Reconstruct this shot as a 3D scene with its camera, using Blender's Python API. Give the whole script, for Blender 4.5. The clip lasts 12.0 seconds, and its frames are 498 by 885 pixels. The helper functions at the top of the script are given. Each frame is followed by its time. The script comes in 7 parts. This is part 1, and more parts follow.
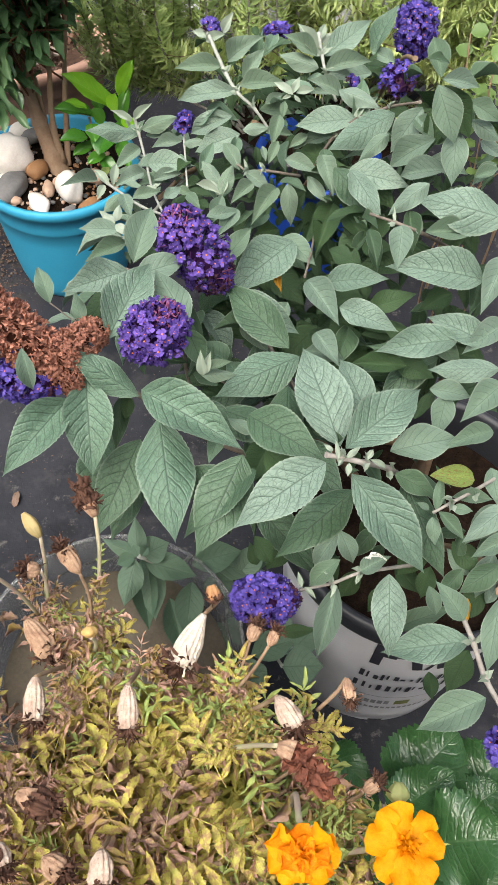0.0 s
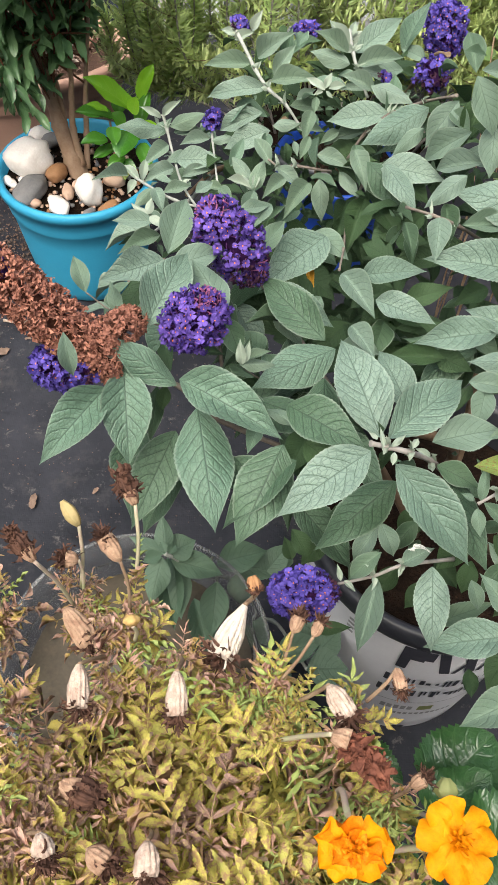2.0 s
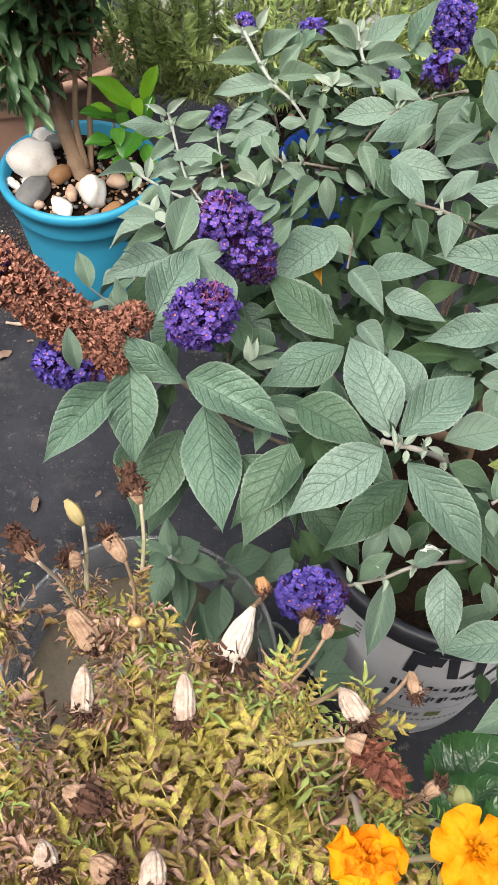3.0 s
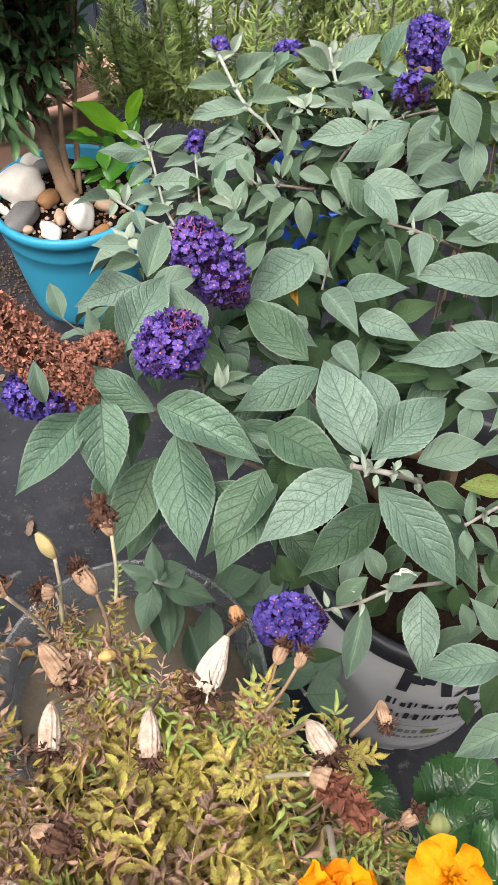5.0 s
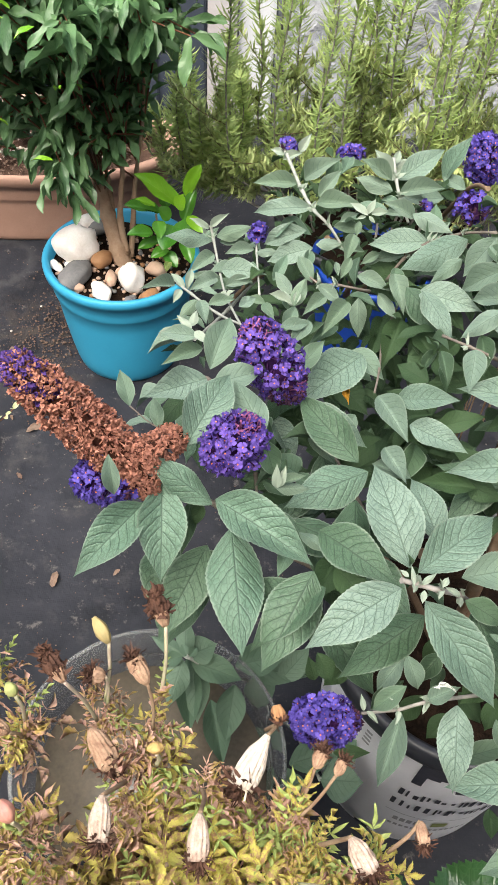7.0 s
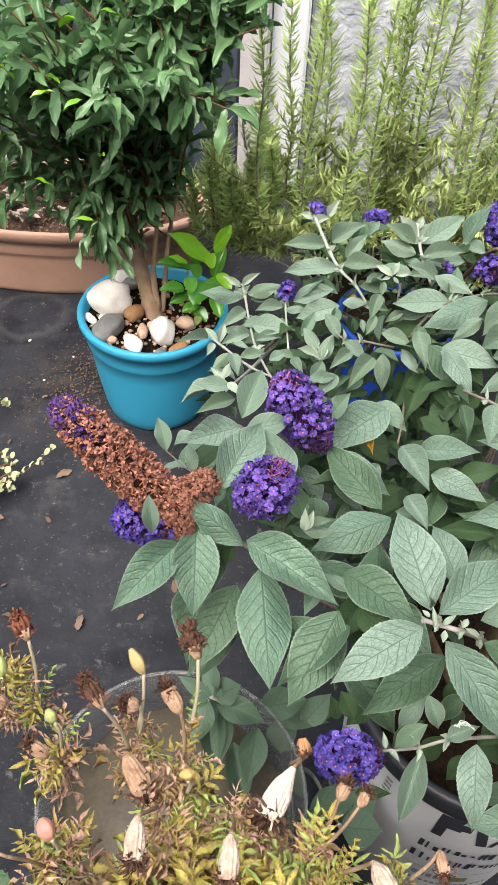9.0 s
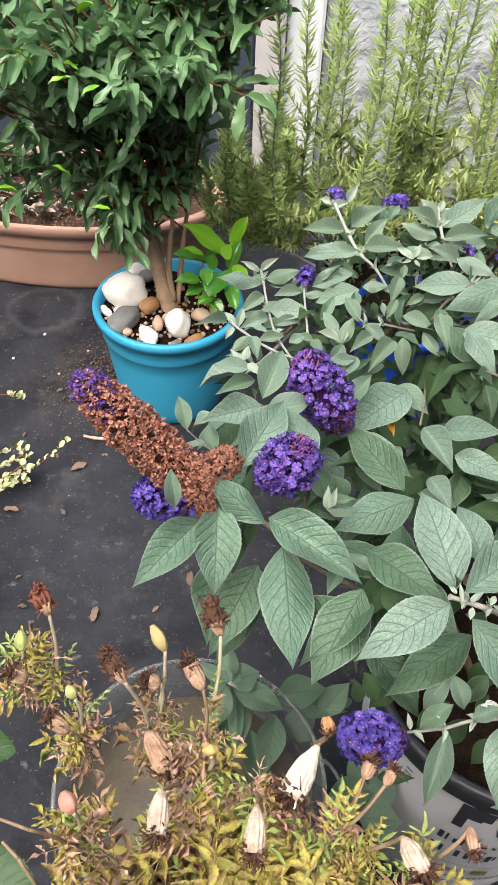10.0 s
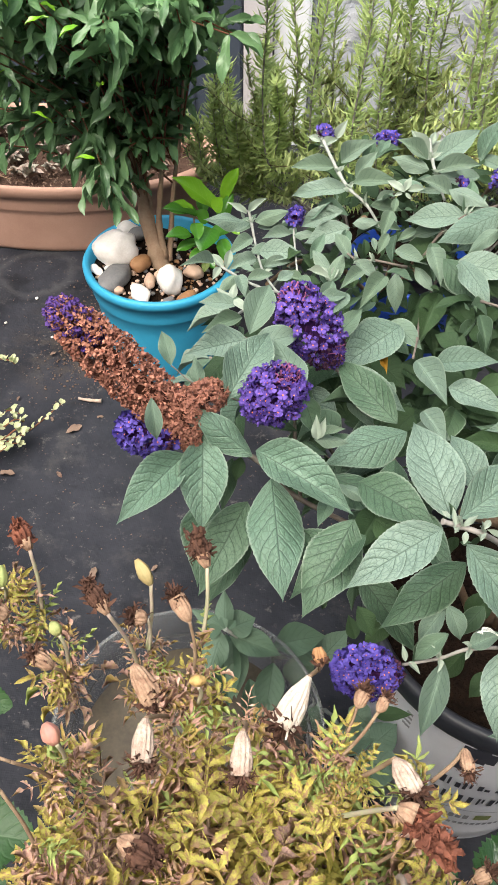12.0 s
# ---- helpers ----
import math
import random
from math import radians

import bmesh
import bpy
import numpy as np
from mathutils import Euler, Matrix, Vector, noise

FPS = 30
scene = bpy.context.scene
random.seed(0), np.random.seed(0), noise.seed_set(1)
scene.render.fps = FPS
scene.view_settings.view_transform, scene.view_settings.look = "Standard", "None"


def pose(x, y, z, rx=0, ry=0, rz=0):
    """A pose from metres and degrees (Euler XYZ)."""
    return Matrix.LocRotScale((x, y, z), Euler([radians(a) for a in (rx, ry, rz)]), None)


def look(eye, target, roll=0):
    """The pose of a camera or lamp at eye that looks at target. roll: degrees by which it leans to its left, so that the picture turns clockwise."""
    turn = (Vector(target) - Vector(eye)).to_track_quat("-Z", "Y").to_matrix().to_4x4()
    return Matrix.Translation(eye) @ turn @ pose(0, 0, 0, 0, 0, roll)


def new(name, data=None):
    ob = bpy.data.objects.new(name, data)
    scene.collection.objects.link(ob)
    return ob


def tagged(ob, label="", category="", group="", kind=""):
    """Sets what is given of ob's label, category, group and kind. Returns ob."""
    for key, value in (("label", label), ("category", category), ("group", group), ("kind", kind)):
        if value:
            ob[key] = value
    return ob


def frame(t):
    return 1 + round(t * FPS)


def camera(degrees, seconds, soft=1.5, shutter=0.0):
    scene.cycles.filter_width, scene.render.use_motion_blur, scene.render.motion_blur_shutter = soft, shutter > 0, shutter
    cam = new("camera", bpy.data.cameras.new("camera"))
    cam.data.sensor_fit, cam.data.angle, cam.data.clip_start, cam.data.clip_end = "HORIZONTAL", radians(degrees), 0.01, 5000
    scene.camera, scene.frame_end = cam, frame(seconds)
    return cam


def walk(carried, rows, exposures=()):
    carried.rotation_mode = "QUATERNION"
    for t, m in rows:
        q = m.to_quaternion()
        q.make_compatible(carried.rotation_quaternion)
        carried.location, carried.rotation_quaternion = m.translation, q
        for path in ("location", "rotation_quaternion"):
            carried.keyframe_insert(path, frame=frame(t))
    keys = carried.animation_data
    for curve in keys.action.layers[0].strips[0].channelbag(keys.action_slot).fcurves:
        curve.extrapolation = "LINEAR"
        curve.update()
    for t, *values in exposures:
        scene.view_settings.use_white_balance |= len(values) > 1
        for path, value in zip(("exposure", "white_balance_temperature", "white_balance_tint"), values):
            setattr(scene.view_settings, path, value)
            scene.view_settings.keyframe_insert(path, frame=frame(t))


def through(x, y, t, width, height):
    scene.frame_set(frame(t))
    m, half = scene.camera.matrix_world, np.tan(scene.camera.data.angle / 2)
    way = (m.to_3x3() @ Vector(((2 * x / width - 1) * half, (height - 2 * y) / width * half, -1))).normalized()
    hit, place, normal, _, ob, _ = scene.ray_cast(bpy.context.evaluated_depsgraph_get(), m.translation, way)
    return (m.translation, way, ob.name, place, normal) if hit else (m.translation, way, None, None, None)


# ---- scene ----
cam = camera(35.0, 12.0, soft=0.6)
METRES, EYE, TILT, LEAN, TURN = 0.285, 1.165, -56.0, -1.75, 0.0
ROWS = [
    (0.0, 0.0, 0.0, 0.0, 0.0, 0.0, -0.0),
    (0.5, -0.0163, 0.0151, -0.0071, 0.01, 0.27, -0.13),
    (1.0, -0.0336, 0.0116, -0.0217, 0.1, 0.47, -0.16),
    (1.5, -0.0604, 0.0096, -0.0362, 0.21, 0.66, -0.21),
    (2.0, -0.085, 0.028, -0.0547, 0.3, 0.92, -0.38),
    (2.5, -0.108, 0.0414, -0.0524, 0.42, 1.17, -0.54),
    (3.0, -0.1, 0.0681, -0.0716, 0.41, 1.35, -0.48),
    (3.5, -0.06, 0.077, -0.0718, 0.37, 1.57, -0.33),
    (5.5, -0.0173, 0.057, -0.0052, 1.08, 2.7, 1.27),
    (6.0, -0.0695, 0.0269, 0.0451, 1.15, 3.41, 0.61),
    (6.5, -0.1217, 0.0132, 0.0676, 1.06, 4.48, -2.28),
    (8.5, -0.1301, -0.1617, 0.0658, 2.46, 9.05, -4.87),
    (9.0, -0.1486, -0.1432, 0.0412, 2.79, 9.46, -5.1),
    (9.5, -0.1659, -0.1141, 0.016, 3.21, 9.59, -5.31),
    (10.0, -0.1737, -0.1071, -0.0235, 3.56, 9.59, -5.37),
    (10.5, -0.1144, -0.0613, -0.0937, 3.65, 9.03, -4.85),
    (11.0, -0.1265, -0.0358, -0.1125, 3.73, 8.44, -4.45),
    (11.5, -0.1696, -0.0299, -0.1068, 4.02, 7.94, -4.31),
    (12.0, -0.1262, -0.0228, -0.1161, 4.03, 7.65, -4.03),
]
walk(cam, [(t, pose(0, 0, EYE, TILT, LEAN, TURN) @ pose(METRES * x, METRES * y, METRES * z, 90 + pitch, roll, yaw)) for t, x, y, z, yaw, pitch, roll in ROWS], exposures=[(t, e + 1.3, 6750, 7) for t, e in ((0.0, 0.71), (3.5, 0.72), (5.5, 0.74), (6.5, 0.88), (8.5, 0.84), (12.0, 0.83))])

# ---- light ----
world = bpy.data.worlds.new("world")
scene.world = world
world.use_nodes = True
_wn = world.node_tree.nodes
_sky = _wn.new("ShaderNodeTexSky")
_sky.sky_type, _sky.sun_disc = "NISHITA", False
_sky.sun_elevation, _sky.sun_rotation = radians(58), radians(200)
_sky.dust_density, _sky.ozone_density = 4.0, 1.0
world.node_tree.links.new(_sky.outputs[0], _wn["Background"].inputs[0])
_wn["Background"].inputs[1].default_value = 0.075
sun = new("sun", bpy.data.lights.new("sun", "SUN"))
sun.data.energy, sun.data.angle, sun.data.color = 1.5, radians(60), (1.0, 0.97, 0.93)
sun.matrix_world = look((-1.5, -2.4, 6.0), (0, 0, 0))


# ---- materials ----
class Nodes:
    """A small writer of node trees."""

    def __init__(self, name, rough=0.6, spec=0.4):
        self.mat = bpy.data.materials.new(name)
        self.mat.use_nodes = True
        self.t = self.mat.node_tree
        self.b = self.t.nodes["Principled BSDF"]
        self.b.inputs["Roughness"].default_value = rough
        self.b.inputs["Specular IOR Level"].default_value = spec

    def n(self, kind, **inputs):
        node = self.t.nodes.new("ShaderNode" + kind)
        for k, v in inputs.items():
            self.put(node, k.replace("_", " "), v)
        return node

    def put(self, node, key, v):
        slot = node.inputs[key]
        if isinstance(v, bpy.types.NodeSocket):
            self.t.links.new(v, slot)
        else:
            slot.default_value = v

    def math(self, op, a, b=0.0, c=0.0, clamp=False):
        node = self.t.nodes.new("ShaderNodeMath")
        node.operation, node.use_clamp = op, clamp
        for i, v in enumerate((a, b, c)):
            self.put(node, i, v)
        return node.outputs[0]

    def mix(self, f, a, b, blend="MIX"):
        node = self.t.nodes.new("ShaderNodeMix")
        node.data_type, node.blend_type = "RGBA", blend
        for i, v in ((0, f), (6, a), (7, b)):
            self.put(node, i, (*v, 1.0) if isinstance(v, tuple) and len(v) == 3 else v)
        return node.outputs[2]

    def ramp(self, f, lo, hi):
        node = self.t.nodes.new("ShaderNodeMapRange")
        for i, v in ((0, f), (1, lo), (2, hi)):
            self.put(node, i, v)
        return node.outputs[0]

    def noise(self, scale, detail=3.0, vec=None, rough=0.55):
        node = self.n("TexNoise", Scale=scale, Detail=detail, Roughness=rough)
        self.put(node, "Vector", vec if vec is not None else self.coord("Object"))
        return node.outputs[0]

    def coord(self, which):
        return self.n("TexCoord").outputs[which]

    def random(self):
        return self.n("ObjectInfo").outputs["Random"]

    def island(self):
        return self.n("NewGeometry").outputs["Random Per Island"]

    def bump(self, height, strength=0.3, dist=0.002):
        node = self.n("Bump", Strength=strength, Distance=dist, Height=height)
        self.put(self.b, "Normal", node.outputs[0])

    def colour(self, c):
        self.put(self.b, "Base Color", (*c, 1.0) if isinstance(c, tuple) else c)
        return self.mat

    def thin(self, c, part=0.22):
        """Some light passes through, as in a leaf or petal."""
        tr = self.n("BsdfTranslucent", Color=c)
        mx = self.n("MixShader")
        self.put(mx, 0, part)
        self.t.links.new(self.b.outputs[0], mx.inputs[1])
        self.t.links.new(tr.outputs[0], mx.inputs[2])
        self.t.links.new(mx.outputs[0], self.t.nodes["Material Output"].inputs[0])


def veined(name, base, other, vein, rough=0.6, spec=0.3, pairs=11.0, net=0.6, relief=0.6, joined=False, through=0.15, blush=None, blush_at=0.5, veinmix=0.75, grain=0.2, sides=0.85, felt_edge=False):
    """A leaf with midrib, side veins and a quilted net between them, read from the leaf's own length and width."""
    m = Nodes(name, rough, spec)
    uv = m.n("SeparateXYZ")
    m.put(uv, 0, m.coord("UV"))
    u, v = uv.outputs[0], uv.outputs[1]
    rnd = m.island() if joined else m.random()
    a = m.math("ABSOLUTE", m.math("MULTIPLY_ADD", u, 2.0, -1.0))
    drift = m.n("VectorMath")
    m.put(drift, 0, m.coord("UV"))
    m.put(drift, 1, m.n("CombineXYZ", X=m.math("MULTIPLY", rnd, 37.0), Y=m.math("MULTIPLY", rnd, 91.0)).outputs[0])
    own = drift.outputs[0]
    wob = m.math("MULTIPLY", m.noise(3.0, 2.0, own), 0.6)
    ph = m.math("ADD", m.math("SUBTRACT", m.math("MULTIPLY", v, pairs), m.math("MULTIPLY", m.math("POWER", a, 1.25), 2.1)), wob)
    ph = m.math("ADD", ph, m.math("MULTIPLY", m.math("GREATER_THAN", u, 0.5), 0.45))
    tri = m.math("ABSOLUTE", m.math("SUBTRACT", m.math("FRACT", ph), 0.5))
    fade = m.ramp(a, 1.0, 0.6)
    side = m.math("MULTIPLY", m.ramp(tri, 0.055, 0.010), m.math("MULTIPLY", fade, sides))
    mid = m.ramp(a, 0.045, 0.012)
    cell = m.n("TexVoronoi", Scale=1.0)
    cell.feature = "DISTANCE_TO_EDGE"
    where = m.n("CombineXYZ", X=m.math("MULTIPLY_ADD", u, 11.0, m.math("MULTIPLY", rnd, 50.0)), Y=m.math("MULTIPLY", m.math("MULTIPLY_ADD", v, pairs, m.math("MULTIPLY", a, -0.8)), 2.2))
    m.put(cell, "Vector", where.outputs[0])
    grid = m.math("MULTIPLY", m.ramp(cell.outputs[0], 0.10, 0.02), net)
    lines = m.math("MAXIMUM", m.math("MAXIMUM", side, grid), m.math("MULTIPLY", mid, 0.8), clamp=True)
    col = m.mix(rnd, base, other)
    mott = m.noise(9.0, 4.0, own, 0.6)
    col = m.mix(m.math("MULTIPLY", m.ramp(mott, 0.40, 0.70), 0.40), col, other)
    if blush:
        col = m.mix(m.math("MULTIPLY", m.ramp(m.noise(14.0, 3.0), blush_at, blush_at + 0.16), 0.9), col, blush)
    col = m.mix(m.math("MULTIPLY", lines, veinmix), col, vein)
    if felt_edge:
        col = m.mix(m.math("MULTIPLY", m.ramp(a, 0.90, 1.0), 0.40), col, (0.36, 0.43, 0.35))
        col = m.mix(m.math("MULTIPLY", m.ramp(m.noise(30.0, 4.0, own, 0.7), 0.68, 0.76), 0.30), col, (0.16, 0.13, 0.06))
    m.thin(col, through)
    puff = m.math("MINIMUM", m.math("MULTIPLY_ADD", m.ramp(cell.outputs[0], 0.0, 0.34), net, 1.0 - net), m.math("MINIMUM", m.math("MULTIPLY_ADD", m.ramp(tri, 0.0, 0.20), sides, 1.0 - sides), m.ramp(a, 0.0, 0.10)))
    h = m.math("ADD", puff, m.math("MULTIPLY", m.noise(260.0, 3.0), grain))
    m.bump(h, relief, 0.0014)
    return m.colour(col)


def mottled(name, a, b, scale=30.0, rough=0.7, spec=0.3, relief=0.3, fine=220.0, dist=0.002, per_object=0.0, joined=False, through=0.0, patch=None, patch_scale=3.0):
    """A surface of two colours that run into one another, with a fine grain."""
    m = Nodes(name, rough, spec)
    f = m.math("ADD", m.math("MULTIPLY", m.noise(scale, 5.0, rough=0.65), 0.75), m.math("MULTIPLY", m.noise(fine, 3.0), 0.25))
    f = m.ramp(f, 0.32, 0.68)
    if per_object:
        r = m.island() if joined else m.random()
        f = m.math("ADD", m.math("MULTIPLY", f, 1.0 - per_object), m.math("MULTIPLY", r, per_object))
    col = m.mix(f, a, b)
    if patch:
        shift = m.n("VectorMath")
        m.put(shift, 0, m.coord("Object"))
        off = m.n("CombineXYZ", X=m.math("MULTIPLY", m.random(), 40.0))
        m.put(shift, 1, off.outputs[0])
        col = m.mix(m.ramp(m.noise(patch_scale, 4.0, shift.outputs[0]), 0.48, 0.60), col, patch)
    if through:
        m.thin(col, through)
    m.bump(m.math("ADD", m.noise(fine, 4.0), m.math("MULTIPLY", m.noise(scale, 3.0), 0.8)), relief, dist)
    return m.colour(col)


TONES = {
    "sage_leaf": ((0.196, 0.275, 0.222), (0.130, 0.202, 0.152), (0.046, 0.080, 0.056)),
    "silvery_leaf": ((0.222, 0.300, 0.240), (0.160, 0.235, 0.178), (0.062, 0.104, 0.072)),
    "middle_leaf": ((0.154, 0.242, 0.176), (0.104, 0.180, 0.122), (0.028, 0.053, 0.036)),
    # shade on hanging and lower leaves, put into a darker green
    "shaded_leaf": ((0.088, 0.150, 0.092), (0.060, 0.112, 0.065), (0.020, 0.041, 0.024)),
}
sage, silver, mid, deep = [veined(k, *c, rough=0.52, spec=0.45, veinmix=0.95, pairs=8.5, relief=0.55, net=0.45, sides=1.0, felt_edge=True) for k, c in TONES.items()]
# small young leaves are felted: their net hardly shows
SOFT = {big: veined("felted_" + k, *[tuple(0.86 * q * f for q, f in zip(w, g)) for w, g in zip(c, ((1, 1, 1), (1.0, 1.0, 0.86), (1, 1, 1)))], rough=0.65, spec=0.4, veinmix=0.75, pairs=7.5, relief=0.35, net=0.18, sides=0.8, grain=0.35, felt_edge=True) for big, (k, c) in zip((sage, silver, mid, deep), TONES.items())}
amber = veined("amber_leaf", (0.60, 0.34, 0.03), (0.48, 0.22, 0.03), (0.40, 0.20, 0.04), net=0.2)
young = veined("young_leaf", (0.335, 0.39, 0.32), (0.25, 0.305, 0.24), (0.26, 0.32, 0.25), rough=0.85, spec=0.15, net=0.2, relief=0.3)
# inner leaves: a duller green, darkened further for shade between outer leaves
green = veined("shaded_inner_leaf", (0.050, 0.094, 0.037), (0.033, 0.068, 0.029), (0.028, 0.054, 0.024), rough=0.6, net=0.4, relief=0.5)
green_mass = veined("shaded_inner_mass", (0.046, 0.086, 0.035), (0.026, 0.056, 0.026), (0.025, 0.050, 0.024), rough=0.6, net=0.4, relief=0.7, joined=True)
dusk = veined("low_leaf", (0.125, 0.190, 0.132), (0.078, 0.134, 0.086), (0.046, 0.084, 0.052), rough=0.55, net=0.12, sides=0.7, relief=0.35, pairs=7.5)
yellow = veined("turning_leaf", (0.24, 0.30, 0.07), (0.16, 0.24, 0.07), (0.10, 0.15, 0.05), blush=(0.20, 0.10, 0.04))
gloss = veined("glossy_leaf", (0.040, 0.155, 0.018), (0.075, 0.225, 0.024), (0.085, 0.22, 0.05), rough=0.22, spec=0.6, net=0.0, relief=0.12, pairs=7.0, grain=0.0, veinmix=0.4)
lime = veined("fresh_leaf", (0.20, 0.42, 0.022), (0.13, 0.32, 0.020), (0.22, 0.40, 0.06), rough=0.22, spec=0.6, net=0.0, relief=0.12, pairs=7.0, grain=0.0, veinmix=0.4)
myrtle, myrtle_far = [veined(k, (0.092, 0.192, 0.084), (0.150, 0.268, 0.120), (0.074, 0.150, 0.070), rough=0.26, spec=0.5, net=0.0, relief=0.25, pairs=8.0, veinmix=0.35, sides=0.5, grain=0.0, through=0.26, joined=j) for k, j in (("shrub_leaf", False), ("shrub_leaf_mass", True))]
hibis = veined("dark_glossy_leaf", (0.022, 0.070, 0.022), (0.036, 0.098, 0.030), (0.085, 0.150, 0.065), rough=0.28, spec=0.55, net=0.4, relief=0.5, pairs=7.0, veinmix=0.55, grain=0.0)
needle = mottled("rosemary_needle", (0.56, 0.66, 0.26), (0.29, 0.41, 0.14), 12.0, 0.45, 0.4, 0.1, per_object=0.75, joined=True, through=0.32)
needle_low = mottled("rosemary_needle_low", (0.52, 0.58, 0.24), (0.25, 0.33, 0.13), 12.0, 0.5, 0.35, 0.1, per_object=0.75, joined=True, through=0.25)
twig = mottled("woody_twig", (0.14, 0.085, 0.05), (0.22, 0.16, 0.11), 60.0, 0.85, 0.2, 0.6)
redtwig = mottled("reddish_twig", (0.20, 0.085, 0.045), (0.13, 0.06, 0.035), 60.0, 0.8, 0.2, 0.4)
bark = mottled("smooth_bark", (0.28, 0.175, 0.11), (0.40, 0.28, 0.195), 45.0, 0.8, 0.25, 0.6)
greystem = mottled("grey_brown_stem", (0.215, 0.19, 0.16), (0.125, 0.10, 0.085), 120.0, 0.9, 0.15, 0.5)
palestem = mottled("pale_grey_stem", (0.335, 0.315, 0.29), (0.215, 0.195, 0.18), 120.0, 0.9, 0.15, 0.5)
felt = mottled("felted_stem", (0.37, 0.39, 0.35), (0.25, 0.255, 0.23), 120.0, 0.95, 0.1, 0.4)
greenstem = mottled("green_stem", (0.40, 0.46, 0.23), (0.46, 0.30, 0.30), 40.0, 0.7, 0.3, 0.3)
strawstem = mottled("straw_stem", (0.34, 0.25, 0.16), (0.20, 0.12, 0.08), 50.0, 0.8, 0.2, 0.4)
petal = mottled("violet_petal", (0.021, 0.010, 0.118), (0.175, 0.100, 0.45), 130.0, 0.6, 0.3, 0.2, per_object=0.65, through=0.12)
petal_blue = mottled("blue_violet_petal", (0.020, 0.012, 0.130), (0.135, 0.095, 0.45), 130.0, 0.6, 0.3, 0.2, per_object=0.6, through=0.12)
eye = mottled("orange_eye", (0.78, 0.27, 0.055), (0.58, 0.15, 0.08), 200.0, 0.7, 0.2, 0.1)
bare_tube = mottled("bare_floret_tube", (0.34, 0.115, 0.22), (0.11, 0.030, 0.10), 90.0, 0.7, 0.2, 0.1, per_object=0.6)
# near-black violet, so gaps between florets are coloured as shade
tube_red = mottled("shaded_floret_tube", (0.014, 0.006, 0.040), (0.050, 0.012, 0.060), 90.0, 0.8, 0.1, 0.1)
rust = mottled("dried_floret", (0.54, 0.25, 0.175), (0.085, 0.026, 0.020), 160.0, 0.9, 0.15, 0.5, per_object=0.8, joined=True)
# axis darkened to paint the shade between dried florets
rust_core = mottled("shaded_spike_axis", (0.055, 0.020, 0.014), (0.10, 0.04, 0.025), 90.0, 0.9, 0.15, 0.4)
faded = mottled("fading_floret", (0.035, 0.015, 0.05), (0.07, 0.025, 0.03), 160.0, 0.85, 0.15, 0.4, per_object=0.5)
spent_violet = mottled("spent_violet_floret", (0.030, 0.015, 0.085), (0.115, 0.060, 0.25), 160.0, 0.8, 0.2, 0.4, per_object=0.6, joined=True)
straw = mottled("dry_seed_head", (0.44, 0.30, 0.20), (0.19, 0.10, 0.065), 160.0, 0.85, 0.2, 0.6, fine=400.0)
bone = mottled("white_seed_head", (0.74, 0.67, 0.58), (0.50, 0.39, 0.31), 190.0, 0.85, 0.2, 0.7, fine=500.0)
ivory = mottled("bleached_seed_head", (0.58, 0.47, 0.385), (0.31, 0.205, 0.155), 190.0, 0.85, 0.2, 0.7, fine=500.0)
burnt = mottled("withered_petal", (0.045, 0.024, 0.019), (0.12, 0.060, 0.040), 90.0, 0.9, 0.15, 0.7)
sienna = mottled("rust_petal", (0.235, 0.085, 0.052), (0.085, 0.032, 0.022), 90.0, 0.85, 0.2, 0.8)
budgreen = mottled("green_bud", (0.22, 0.29, 0.09), (0.34, 0.33, 0.14), 60.0, 0.6, 0.3, 0.3)
rustbud = mottled("rusty_bud", (0.42, 0.22, 0.10), (0.20, 0.10, 0.055), 90.0, 0.8, 0.2, 0.5)
budbrass = mottled("faded_yellow_bud", (0.56, 0.38, 0.14), (0.36, 0.22, 0.09), 200.0, 0.7, 0.2, 0.5)
budgold = mottled("yellow_bud", (0.42, 0.31, 0.13), (0.30, 0.25, 0.12), 80.0, 0.65, 0.3, 0.3)
budpink = mottled("pink_bud", (0.47, 0.18, 0.165), (0.42, 0.22, 0.15), 60.0, 0.6, 0.3, 0.3)
gold = mottled("golden_petal", (0.60, 0.175, 0.002), (0.78, 0.33, 0.006), 9.0, 0.65, 0.12, 0.12, fine=40.0, per_object=0.4, through=0.15)
flame = mottled("orange_petal", (0.58, 0.080, 0.002), (0.76, 0.30, 0.008), 5.0, 0.65, 0.12, 0.12, fine=40.0, per_object=0.3, through=0.15)
fern_y = veined("yellowing_foliage", (0.61, 0.52, 0.125), (0.45, 0.43, 0.10), (0.33, 0.29, 0.078), rough=0.55, spec=0.35, pairs=7.0, net=0.15, sides=0.6, relief=0.4, joined=True, through=0.32, blush=(0.34, 0.19, 0.12), blush_at=0.46, veinmix=0.6)
fern_m = veined("mauve_brown_foliage", (0.47, 0.30, 0.235), (0.30, 0.18, 0.14), (0.19, 0.105, 0.085), rough=0.7, spec=0.25, pairs=7.0, net=0.3, sides=0.7, relief=0.8, joined=True, through=0.12, blush=(0.46, 0.36, 0.15), veinmix=0.6)
fern_b = mottled("withered_foliage", (0.71, 0.46, 0.36), (0.43, 0.245, 0.195), 9.0, 0.8, 0.2, 0.5, per_object=0.7, through=0.12, patch=(0.48, 0.35, 0.11), patch_scale=2.6)
fern_g = mottled("green_foliage", (0.28, 0.36, 0.10), (0.38, 0.43, 0.15), 9.0, 0.55, 0.3, 0.3, per_object=0.5, through=0.2)
